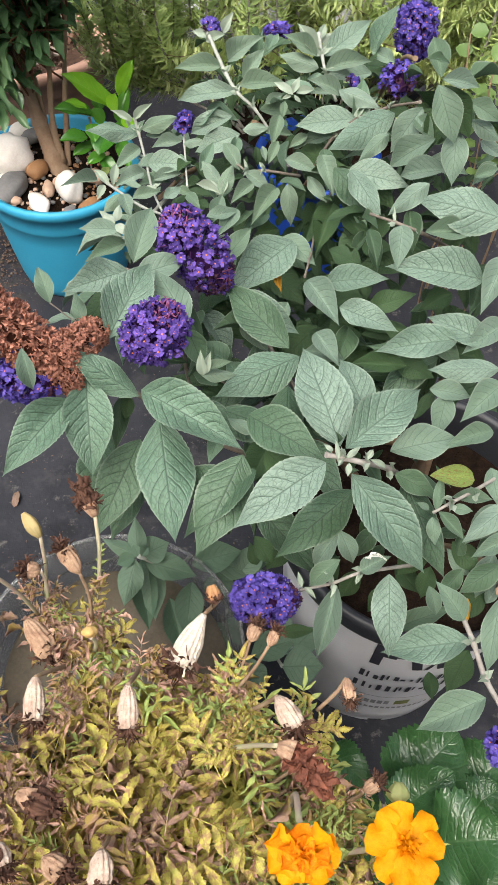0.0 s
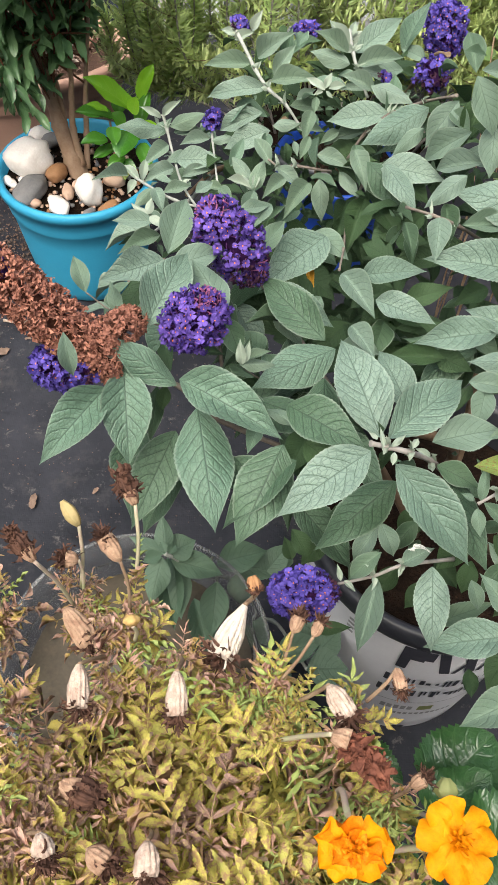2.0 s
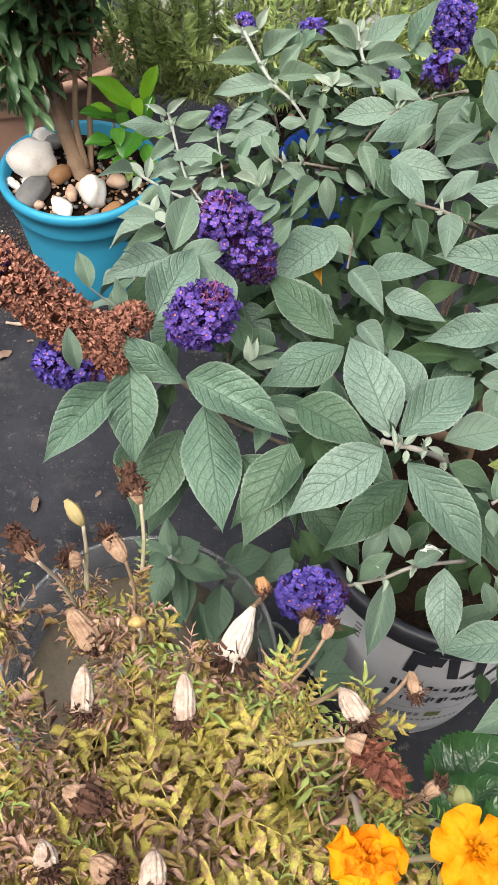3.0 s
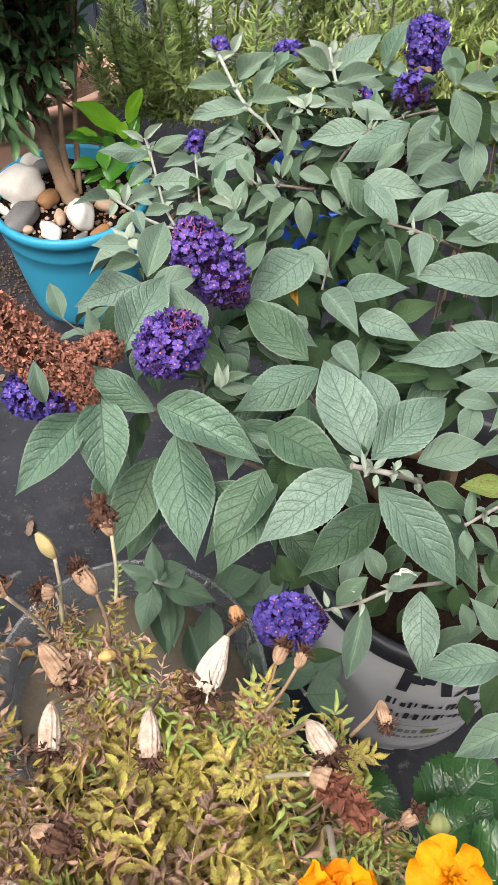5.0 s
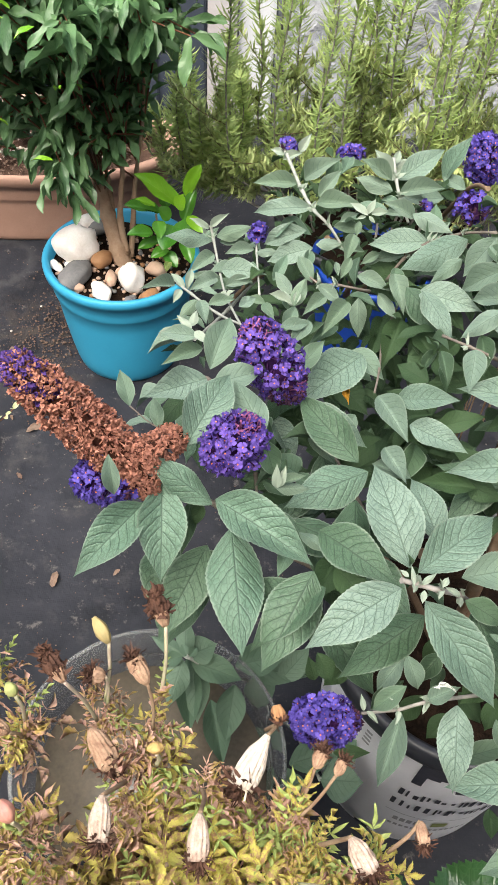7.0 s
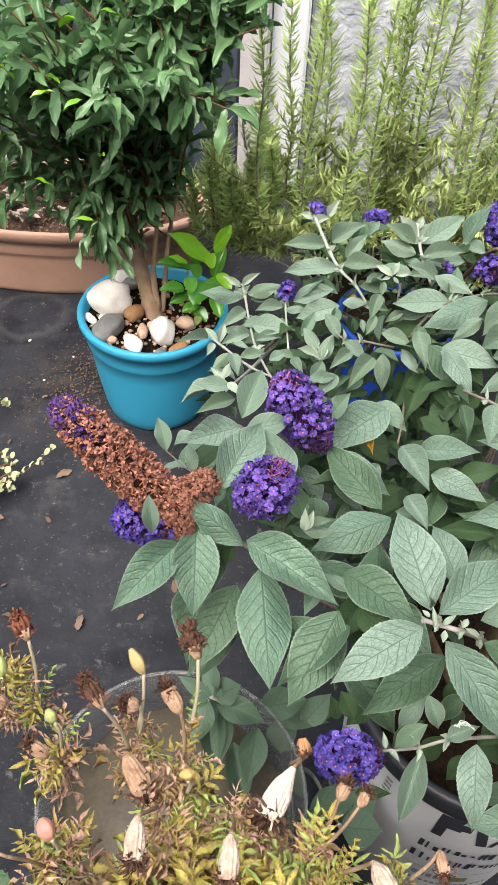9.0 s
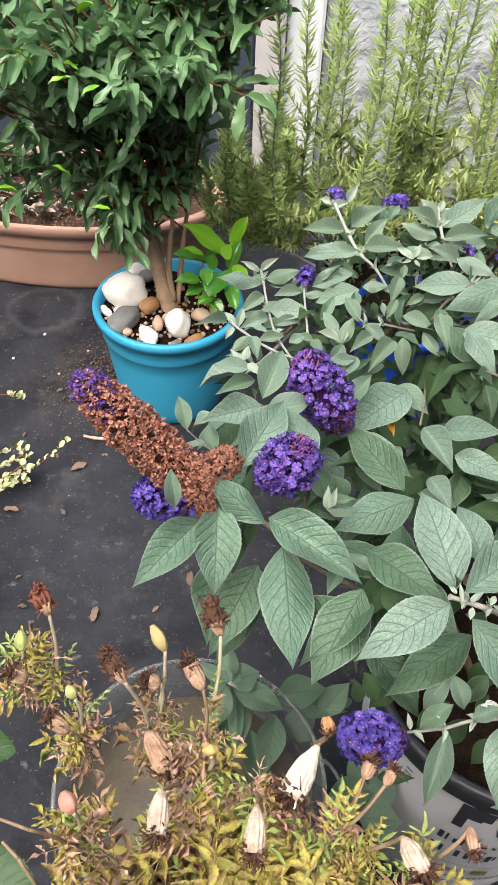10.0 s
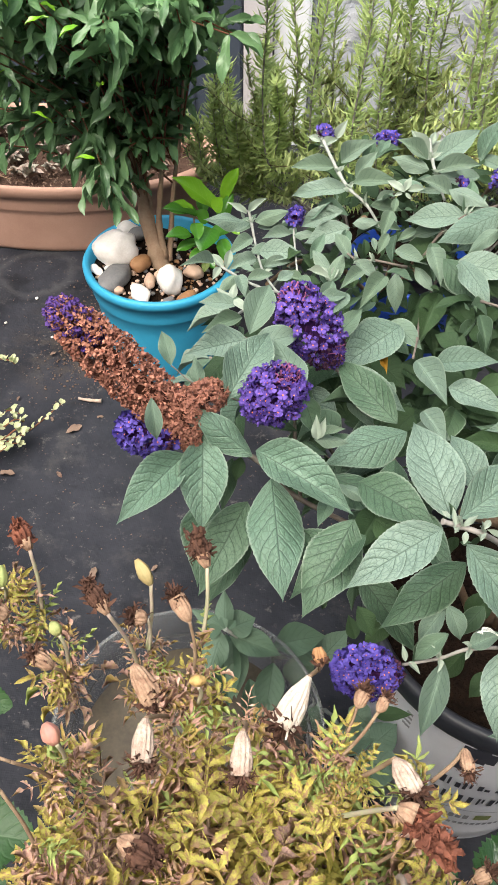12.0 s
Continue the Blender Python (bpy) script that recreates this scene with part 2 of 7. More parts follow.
# darker than real peat: shade under the plants is in this colour
soil = mottled("shaded_potting_soil", (0.005, 0.0035, 0.0026), (0.024, 0.014, 0.009), 70.0, 0.95, 0.08, 1.0, dist=0.006)
dry_soil = mottled("dry_soil", (0.115, 0.070, 0.052), (0.040, 0.024, 0.018), 60.0, 0.95, 0.1, 1.0, dist=0.006)
terracotta = mottled("terracotta_plastic", (0.45, 0.275, 0.21), (0.36, 0.21, 0.158), 9.0, 0.75, 0.3, 0.25, fine=300.0)
teal = mottled("teal_plastic", (0.038, 0.345, 0.560), (0.030, 0.300, 0.500), 7.0, 0.5, 0.42, 0.08)
cobalt = mottled("blue_plastic", (0.007, 0.050, 0.33), (0.006, 0.04, 0.26), 8.0, 0.45, 0.4, 0.08)
white_pot = mottled("white_pot_plastic", (0.87, 0.87, 0.91), (0.78, 0.78, 0.82), 11.0, 0.5, 0.4, 0.1)
dark_rim = mottled("black_plastic", (0.018, 0.020, 0.026), (0.035, 0.037, 0.045), 20.0, 0.45, 0.45, 0.1)
ink = mottled("dark_print", (0.03, 0.032, 0.045), (0.05, 0.05, 0.065), 80.0, 0.6, 0.3, 0.05)
ink_grey = mottled("faded_print", (0.30, 0.30, 0.32), (0.40, 0.40, 0.41), 80.0, 0.6, 0.3, 0.05)
ink_green = mottled("green_print", (0.20, 0.26, 0.08), (0.30, 0.30, 0.12), 80.0, 0.6, 0.3, 0.05)
quartz = mottled("white_pebble", (0.82, 0.79, 0.76), (0.66, 0.60, 0.55), 22.0, 0.55, 0.4, 0.35)
tan_stone = mottled("tan_pebble", (0.34, 0.18, 0.085), (0.24, 0.12, 0.06), 30.0, 0.6, 0.35, 0.3)
grey_stone = mottled("grey_pebble", (0.20, 0.195, 0.195), (0.125, 0.125, 0.13), 40.0, 0.7, 0.3, 0.4)
pink_stone = mottled("pinkish_pebble", (0.58, 0.42, 0.32), (0.46, 0.30, 0.22), 40.0, 0.6, 0.35, 0.3)
rosette = mottled("succulent_leaf", (0.27, 0.30, 0.24), (0.33, 0.22, 0.195), 30.0, 0.7, 0.3, 0.3, per_object=0.6)
cream = mottled("cream_leaf", (0.47, 0.475, 0.29), (0.26, 0.31, 0.15), 60.0, 0.5, 0.4, 0.2, per_object=0.6)
weed_green = veined("weed_leaf", (0.026, 0.072, 0.020), (0.040, 0.095, 0.027), (0.055, 0.11, 0.042), rough=0.45, spec=0.4, net=0.2, relief=0.4, pairs=6.0)
jenny = mottled("coin_leaf", (0.115, 0.185, 0.052), (0.065, 0.115, 0.034), 40.0, 0.5, 0.35, 0.2, per_object=0.6)
husk = mottled("pale_litter", (0.27, 0.19, 0.145), (0.085, 0.052, 0.040), 70.0, 0.9, 0.2, 0.4, per_object=0.6)
web = mottled("white_web", (0.70, 0.71, 0.68), (0.5, 0.52, 0.48), 90.0, 0.9, 0.1, 0.3)


def membrane():
    """Black woven weed fabric: fine tape weave, dusty, with damp patches."""
    m = Nodes("weed_membrane", 0.7, 0.22)
    pos = m.coord("Object")
    w1 = m.n("TexWave", Scale=95.0, Distortion=0.6)
    w2 = m.n("TexWave", Scale=95.0, Distortion=0.6)
    w2.bands_direction = "Y"
    for w in (w1, w2):
        m.put(w, "Vector", pos)
    dust = m.ramp(m.noise(3.2, 7.0, pos, 0.7), 0.42, 0.72)
    speck = m.ramp(m.noise(150.0, 2.0, pos), 0.69, 0.76)
    grit = m.math("MULTIPLY", speck, m.ramp(m.noise(7.0, 3.0, pos), 0.45, 0.6))
    col = m.mix(dust, (0.0115, 0.0125, 0.0175), (0.038, 0.039, 0.049))
    col = m.mix(m.math("MULTIPLY", m.ramp(m.noise(9.0, 6.0, pos, 0.75), 0.54, 0.70), 0.4), col, (0.085, 0.080, 0.078))
    col = m.mix(m.math("MULTIPLY", m.ramp(m.noise(34.0, 6.0, pos, 0.75), 0.59, 0.68), 0.7), col, (0.13, 0.12, 0.115))
    col = m.mix(m.math("MULTIPLY", m.ramp(m.noise(6.0, 5.0, pos, 0.7), 0.58, 0.66), 0.7), col, (0.0075, 0.008, 0.011))
    col = m.mix(m.math("MULTIPLY", grit, 0.6), col, (0.34, 0.30, 0.26))
    # the ring that a pot has left beside the trough, and the earth washed out round the teal pot
    ring = m.n("VectorMath")
    ring.operation = "DISTANCE"
    m.put(ring, 0, pos)
    m.put(ring, 1, (-0.68, 1.475, 0.0))
    edge = m.math("ABSOLUTE", m.math("SUBTRACT", m.math("MULTIPLY_ADD", m.noise(9.0, 5.0, pos, 0.7), 0.07, ring.outputs["Value"]), 0.120))
    col = m.mix(m.math("MULTIPLY", m.ramp(edge, 0.016, 0.001), 0.22), col, (0.10, 0.098, 0.10))
    wash = m.n("VectorMath")
    wash.operation = "DISTANCE"
    m.put(wash, 0, pos)
    m.put(wash, 1, (-0.50, 1.24, 0.0))
    spill = m.math("MULTIPLY", m.ramp(wash.outputs["Value"], 0.20, 0.05), m.ramp(m.noise(22.0, 6.0, pos, 0.75), 0.47, 0.58))
    col = m.mix(m.math("MULTIPLY", spill, 0.75), col, (0.062, 0.050, 0.042))
    m.put(m.b, "Roughness", m.math("MULTIPLY_ADD", dust, 0.25, 0.6))
    h = m.math("ADD", m.math("MULTIPLY", spill, 0.9), m.math("MULTIPLY", m.noise(70.0, 4.0, pos), 0.5))
    h = m.math("ADD", h, m.math("ADD", m.math("MULTIPLY", w1.outputs[1], 0.02), m.math("MULTIPLY", w2.outputs[1], 0.02)))
    h = m.math("ADD", h, m.math("MULTIPLY", m.noise(18.0, 4.0, pos), 2.5))
    m.bump(h, 0.45, 0.004)
    return m.colour(col)


def roughcast():
    """White masonry paint over rough stone render, blue-grey shade coloured into its hollows, blotched grey."""
    m = Nodes("white_masonry", 0.85, 0.2)
    pos = m.coord("Object")
    lump = m.noise(9.0, 6.0, pos, 0.6)
    col = m.mix(m.ramp(lump, 0.40, 0.62), (0.31, 0.33, 0.37), (0.47, 0.485, 0.52))
    col = m.mix(m.math("MULTIPLY", m.ramp(m.noise(13.0, 4.0, pos), 0.55, 0.68), 0.5), col, (0.29, 0.31, 0.35))
    m.bump(m.math("ADD", lump, m.math("MULTIPLY", m.noise(60.0, 3.0, pos), 0.12)), 0.9, 0.035)
    return m.colour(col)


def clear_plastic(name="clear_plastic", clear_part=0.97, tone=(0.86, 0.87, 0.86)):
    m = Nodes(name, 0.12, 0.5)
    m.put(m.b, "Transmission Weight", clear_part)
    m.put(m.b, "IOR", 1.12)
    m.put(m.b, "Roughness", m.math("MULTIPLY_ADD", m.noise(9.0, 4.0), 0.14, 0.03))
    return m.colour(tone)


# plain grey for the added walls that block low sky light
sky_block = mottled("sky_block_grey", (0.22, 0.215, 0.205), (0.15, 0.145, 0.14), 4.0, 0.9, 0.2, 0.5, fine=80.0)
fabric, masonry, clear = membrane(), roughcast(), clear_plastic()
frame_paint = mottled("mauve_white_paint", (0.50, 0.475, 0.485), (0.40, 0.375, 0.39), 14.0, 0.6, 0.35, 0.2)
bright_paint = mottled("white_gloss_paint", (0.68, 0.70, 0.74), (0.60, 0.62, 0.66), 12.0, 0.5, 0.4, 0.1)
slate_paint = mottled("slate_blue_paint", (0.050, 0.062, 0.085), (0.035, 0.045, 0.065), 10.0, 0.5, 0.4, 0.15)
murky = mottled("sediment", (0.155, 0.128, 0.095), (0.060, 0.052, 0.042), 11.0, 0.25, 0.5, 0.1)


# ---- makers ----
def part(name, bm, material, parent=None, label=""):
    """Links a bmesh as one mesh object under a thing or a part."""
    me = bpy.data.meshes.new(name)
    bm.to_mesh(me)
    bm.free()
    for mt in material if isinstance(material, (list, tuple)) else [material]:
        me.materials.append(mt)
    return placed(name, me, Matrix(), parent, label)


WORLD = {}


def placed(name, me, m, parent=None, label=""):
    """An object at the world pose m, under its parent."""
    ob = new(name, me)
    if parent:
        ob.parent = parent
        ob.matrix_parent_inverse = WORLD[parent.name].inverted()
    ob.matrix_basis = m
    WORLD[ob.name] = m.copy()
    return tagged(ob, label)


def thing(name, label, category, at=(0, 0, 0), group="", kind=""):
    """An Empty at the thing's base that holds its parts."""
    ob = tagged(new(name), label, category, group, kind)
    ob.matrix_basis = Matrix.Translation(at)
    WORLD[ob.name] = ob.matrix_basis.copy()
    return ob


def smooth(bm):
    for f in bm.faces:
        f.smooth = True
    return bm


def lathe(profile, n=48, centre=(0, 0, 0), stretch=1.0):
    """A turned form from (radius, height) pairs."""
    bm = bmesh.new()
    rings = []
    for r, z in profile:
        if r < 1e-6:
            rings.append([bm.verts.new((centre[0], centre[1], centre[2] + z))])
        else:
            rings.append([bm.verts.new((centre[0] + r * math.cos(2 * math.pi * i / n), centre[1] + r * math.sin(2 * math.pi * i / n), centre[2] + z)) for i in range(n)])
    for a, b in zip(rings, rings[1:]):
        for i in range(n):
            j = (i + 1) % n
            if len(a) == 1 and len(b) > 1:
                bm.faces.new((a[0], b[j], b[i]))
            elif len(b) == 1 and len(a) > 1:
                bm.faces.new((a[i], a[j], b[0]))
            elif len(a) > 1:
                bm.faces.new((a[i], a[j], b[j], b[i]))
    for v in bm.verts:
        v.co.x = centre[0] + (v.co.x - centre[0]) * stretch
    bmesh.ops.recalc_face_normals(bm, faces=bm.faces)
    return smooth(bm)


def spline(points, steps=5):
    """Points along a smooth line through those given."""
    p = [Vector(q) for q in points]
    if len(p) == 2:
        return [p[0].lerp(p[1], i / steps) for i in range(steps + 1)]
    p = [2 * p[0] - p[1], *p, 2 * p[-1] - p[-2]]
    out = []
    for a, b, c, d in zip(p, p[1:], p[2:], p[3:]):
        for i in range(steps):
            t = i / steps
            out.append(0.5 * ((2 * b) + (c - a) * t + (2 * a - 5 * b + 4 * c - d) * t * t + (3 * b - a - 3 * c + d) * t ** 3))
    out.append(p[-2])
    return out


def tube(points, r0, r1, n=7, steps=5, bm=None, knots=0.0):
    """A tapered round stem through the points, with swollen nodes where knots is set."""
    bm = bm or bmesh.new()
    line = spline(points, steps)
    side = Vector((0.3, 0.8, 0.5))
    last = None
    for k, q in enumerate(line):
        ax = (line[min(k + 1, len(line) - 1)] - line[max(k - 1, 0)]).normalized()
        x = ax.cross(side)
        x = (x if x.length > 0.05 else ax.cross(Vector((1, 0, 0)))).normalized()
        y = ax.cross(x)
        r = r0 + (r1 - r0) * k / (len(line) - 1)
        if knots and k % steps == 0:
            r *= 1 + knots
        ring = [bm.verts.new(q + r * (math.cos(2 * math.pi * i / n) * x + math.sin(2 * math.pi * i / n) * y)) for i in range(n)]
        if last:
            for i in range(n):
                bm.faces.new((last[i], last[(i + 1) % n], ring[(i + 1) % n], ring[i])).smooth = True
        else:
            bm.faces.new(ring[::-1])
        last = ring
    bm.faces.new(last)
    return bm


def blade(bm, m=None, rows=12, cols=6, p=0.62, q=0.9, arch=0.05, fold=0.08, wave=0.0, teeth=0, twist=0.0, seed=0, quilt=0.006, droop=0.0):
    """Adds a leaf blade, 1 long along y and 1 wide, with its midrib along y; p and q shape base and tip."""
    rng = random.Random(seed)
    m = m or Matrix()
    uvl = bm.loops.layers.uv.verify()
    top = max((i / 50) ** p * (1 - i / 50) ** q for i in range(51))
    ph = rng.uniform(0, 6)
    grid = []
    for i in range(rows + 1):
        v = i / rows
        h = 0.5 * max(v, 1e-4) ** p * max(1 - v, 1e-4) ** q / top
        row = []
        for j in range(cols + 1):
            u = 2 * j / cols - 1
            edge = abs(u) == 1
            x = u * h
            if edge and teeth:
                x *= 1 + (teeth if i % 2 else -teeth) * rng.uniform(0.2, 1.6)
            z = arch * 4 * v * (1 - v) + fold * abs(u) * h * 2 + wave * math.sin(ph + 9 * v + (2 if u > 0 else 0)) * u * u * h * 2
            z += twist * u * h * (v - 0.5) - droop * v * v * v
            z += quilt * math.sin(2 * math.pi * (11 * v - abs(u) * 2.1)) * h * 2 * (1 - abs(u)) if rows >= 12 else 0
            row.append((bm.verts.new(m @ Vector((x, v, z))), ((u + 1) / 2, v)))
        grid.append(row)
    for a, b in zip(grid, grid[1:]):
        for j in range(cols):
            quad = (a[j], a[j + 1], b[j + 1], b[j])
            f = bm.faces.new([w[0] for w in quad])
            f.smooth = True
            for loop, w in zip(f.loops, quad):
                loop[uvl].uv = w[1]
    return bm


def leaf_mesh(name, material, **kw):
    bm = bmesh.new()
    blade(bm, **kw)
    me = bpy.data.meshes.new(name)
    bm.to_mesh(me)
    bm.free()
    me.materials.append(material)
    return me


LEAVES = {}


def leaf_set(material, count=5, seed=0, lively=1.0, **kw):
    """Several like leaf meshes of one material, with differing bend, fold and wave."""
    if material.name not in LEAVES:
        rng = random.Random(seed)
        LEAVES[material.name] = []
        for k in range(count):
            args = dict(arch=lively * rng.uniform(0.02, 0.09), fold=lively * rng.choice((-0.10, 0.10, 0.17, 0.24)), wave=rng.uniform(0.02, 0.07), twist=rng.uniform(-0.3, 0.3), droop=rng.uniform(0.0, 0.07), seed=k)
            args.update(kw)
            LEAVES[material.name].append(leaf_mesh("leaf", material, **args))
    return LEAVES[material.name]


def axes(base, tip, roll=0.0, width=1.0, thick=None):
    """A pose with y from base to tip and z as far up as that allows, rolled about y."""
    b, t = Vector(base), Vector(tip)
    y = t - b
    length = y.length
    y.normalize()
    up = Vector((0, 0, 1))
    z = up - y * up.dot(y)
    z = (z if z.length > 0.02 else Vector((0, -1, 0)) - y * -y.y).normalized()
    z = (Matrix.Rotation(radians(roll), 3, y) @ z).normalized()
    x = y.cross(z)
    th = length if thick is None else thick
    return Matrix(((x.x * width, y.x * length, z.x * th, b.x), (x.y * width, y.y * length, z.y * th, b.y), (x.z * width, y.z * length, z.z * th, b.z), (0, 0, 0, 1)))


PLANT = None
GROWN = {}
_turn = random.Random(5)


def leaf(material, base, tip, width, roll=0.0, name="leaf", parent=None, label=""):
    """One leaf of the plant at hand."""
    if (Vector(tip) - Vector(base)).length < 0.053:
        material = SOFT.get(material, material)
    me = _turn.choice(leaf_set(material))
    GROWN.setdefault((parent or PLANT).name, []).append((Vector(base), Vector(tip), width))
    broad = 0.92 if material in SOFT.values() else 1.05
    return placed(name, me, axes(base, tip, roll, width * broad), parent or PLANT, label)


def fill(material, count, drop, seed, pick=lambda q: True, longest=0.085, joined=False):
    """Inner leaves of the plant at hand, growing under and behind its outer ones."""
    rng = random.Random(seed)
    outer = [g for g in GROWN[PLANT.name] if pick(g[0])]
    mass = bmesh.new() if joined else None
    for k in range(count):
        b, t, w = rng.choice(outer)
        c = b.lerp(t, rng.uniform(0.0, 1.0)) + Vector((rng.gauss(0, 0.016), rng.gauss(0, 0.014), rng.gauss(0, 0.008))) + Vector((0, 0.68, -0.73)) * rng.uniform(*drop)
        d = ((t - b).normalized() + Vector((rng.gauss(0, 0.6), rng.gauss(0, 0.6), rng.gauss(-0.1, 0.4)))).normalized()
        ln = min(longest, (t - b).length * rng.uniform(0.7, 1.1))
        base, tip, wide, roll = c - d * ln * 0.4, c + d * ln * 0.6, ln * rng.uniform(0.36, 0.46), rng.uniform(-30, 30)
        if joined:
            blade(mass, axes(base, tip, roll, wide), 10, 6, 0.68, 1.02, rng.uniform(0.02, 0.09), rng.uniform(-0.1, 0.2), 0.05, seed=k)
        else:
            leaf(material, base, tip, wide, roll)
    if joined:
        tagged(part("inner_foliage", mass, material, PLANT), kind="stuff")


def sprouts(points):
    """Pairs of tiny pale leaves at a stem's nodes."""
    for a, b, c in zip(points, points[1:], points[2:]):
        ax = (Vector(c) - Vector(a)).normalized()
        side = ax.cross(Vector((0.1, -0.5, 1))).normalized()
        for s in (-1, 1, -0.6, 0.6):
            d = (side * s * _turn.uniform(0.5, 1.0) - ax * _turn.uniform(0.2, 0.8) + Vector((0, -0.3, 0.5))).normalized()
            leaf(young, b, Vector(b) + d * _turn.uniform(0.007, 0.014), _turn.uniform(0.0026, 0.005), _turn.uniform(-40, 40))


def stem(points, r0=0.0022, r1=0.0016, material=None, name="stem", parent=None, label="", knots=0.35):
    thick = 1.12 if material is None else 1.0
    return part(name, tube(points, r0 * thick, r1 * thick, knots=knots), material or felt, parent or PLANT, label)


def blob(bm, centre, size, seed=0, lump=0.12, turn=0.0, sub=2, flat=0.0):
    """A worn pebble or lump."""
    made = bmesh.ops.create_icosphere(bm, subdivisions=sub, radius=1.0)["verts"]
    rot = Matrix.Rotation(turn, 3, "Z")
    off = Vector((seed * 3.7, seed * 1.3, seed * 2.1))
    for v in made:
        k = 1 + lump * noise.noise(v.co * 1.3 + off) * 2
        q = rot @ Vector((v.co.x * size[0] * k, v.co.y * size[1] * k, v.co.z * size[2] * k))
        v.co = Vector(centre) + q
    for f in bm.faces:
        f.smooth = True
    return bm



# ---- ground and wall ----
def box(bm, lo, hi, bevel=0.0):
    made = bmesh.ops.create_cube(bm, size=1.0)["verts"]
    for v in made:
        v.co = Vector([(lo[i] + hi[i]) / 2 + v.co[i] * (hi[i] - lo[i]) for i in range(3)])
    if bevel:
        edges = list({e for v in made for e in v.link_edges})
        bmesh.ops.bevel(bm, geom=edges, offset=bevel, segments=2, affect="EDGES")
    return bm


def build_ground():
    bm = bmesh.new()
    n = 70
    grid = {}
    for i in range(n + 1):
        for j in range(n + 1):
            x, y = -2.2 + 4.4 * i / n, -2.2 + 4.8 * j / n
            edge = i in (0, n) or j in (0, n)
            z = 0.0 if edge else 0.006 * noise.noise(Vector((x * 3, y * 3, 0))) + 0.003 * noise.noise(Vector((x * 11, y * 11, 4)))
            if i in (0, n):
                x *= 20
            if j in (0, n):
                y *= 20
            grid[i, j] = bm.verts.new((x, y, z))
    for i in range(n):
        for j in range(n):
            bm.faces.new((grid[i, j], grid[i + 1, j], grid[i + 1, j + 1], grid[i, j + 1]))
    tagged(part("ground", smooth(bm), fabric), "black woven weed membrane, dusty, scattered with dry litter", "ground", kind="structure")


build_ground()
bm = bmesh.new()
box(bm, (-0.075, 2.2, -0.05), (6.0, 2.42, 3.2))
bmesh.ops.subdivide_edges(bm, edges=[e for e in bm.edges if abs(e.verts[0].co.x - e.verts[1].co.x) > 1 or abs(e.verts[0].co.z - e.verts[1].co.z) > 1], cuts=60, use_grid_fill=True)
for v in bm.verts:
    if v.co.y < 2.25:
        v.co.y += 0.022 * noise.noise(v.co * 7.0)
tagged(part("wall_north", smooth(bm), masonry), "rough stone wall under white masonry paint", "wall", kind="structure")
bm = bmesh.new()
box(bm, (-0.252, 2.13, -0.02), (-0.176, 2.30, 2.6), 0.006)
door_frame = tagged(part("door_frame", bm, frame_paint), "weathered mauve-white painted wooden door post", "door frame", kind="structure")
bm = bmesh.new()
box(bm, (-0.173, 2.17, -0.02), (-0.078, 2.30, 2.6), 0.006)
tagged(part("trim", bm, bright_paint), "smooth bright white painted reveal beside the door post", "trim", kind="structure")
bm = bmesh.new()
box(bm, (-1.20, 2.19, 0.02), (-0.255, 2.24, 2.1), 0.004)
door = tagged(part("door_1", bm, slate_paint), "closed slate-blue painted door in shade", "door", kind="structure")
for k in range(7):
    bm = bmesh.new()
    box(bm, (-1.19 + k * 0.134, 2.178, 0.04), (-1.065 + k * 0.134, 2.192, 2.08), 0.004)
    part("board", bm, slate_paint, door)
bm = bmesh.new()
box(bm, (-6.0, 2.2, -0.05), (-1.21, 2.42, 3.2))
tagged(part("wall_west", bm, masonry), "white painted wall beyond the door", "wall", kind="structure")
# unseen walls behind and beside the viewer, added to cut low sky light
for _name, _lo, _hi in (("wall_south", (-2.6, -1.62, -0.05), (1.7, -1.4, 2.3)), ("wall_east", (1.5, -1.39, -0.05), (1.7, 2.17, 2.3)), ("wall_far_west", (-2.6, -1.39, -0.05), (-2.4, 2.17, 2.3))):
    bm = bmesh.new()
    box(bm, _lo, _hi, 0.01)
    tagged(part(_name, bm, sky_block), "plain grey unseen wall, added to block low sky light", "wall", kind="structure")



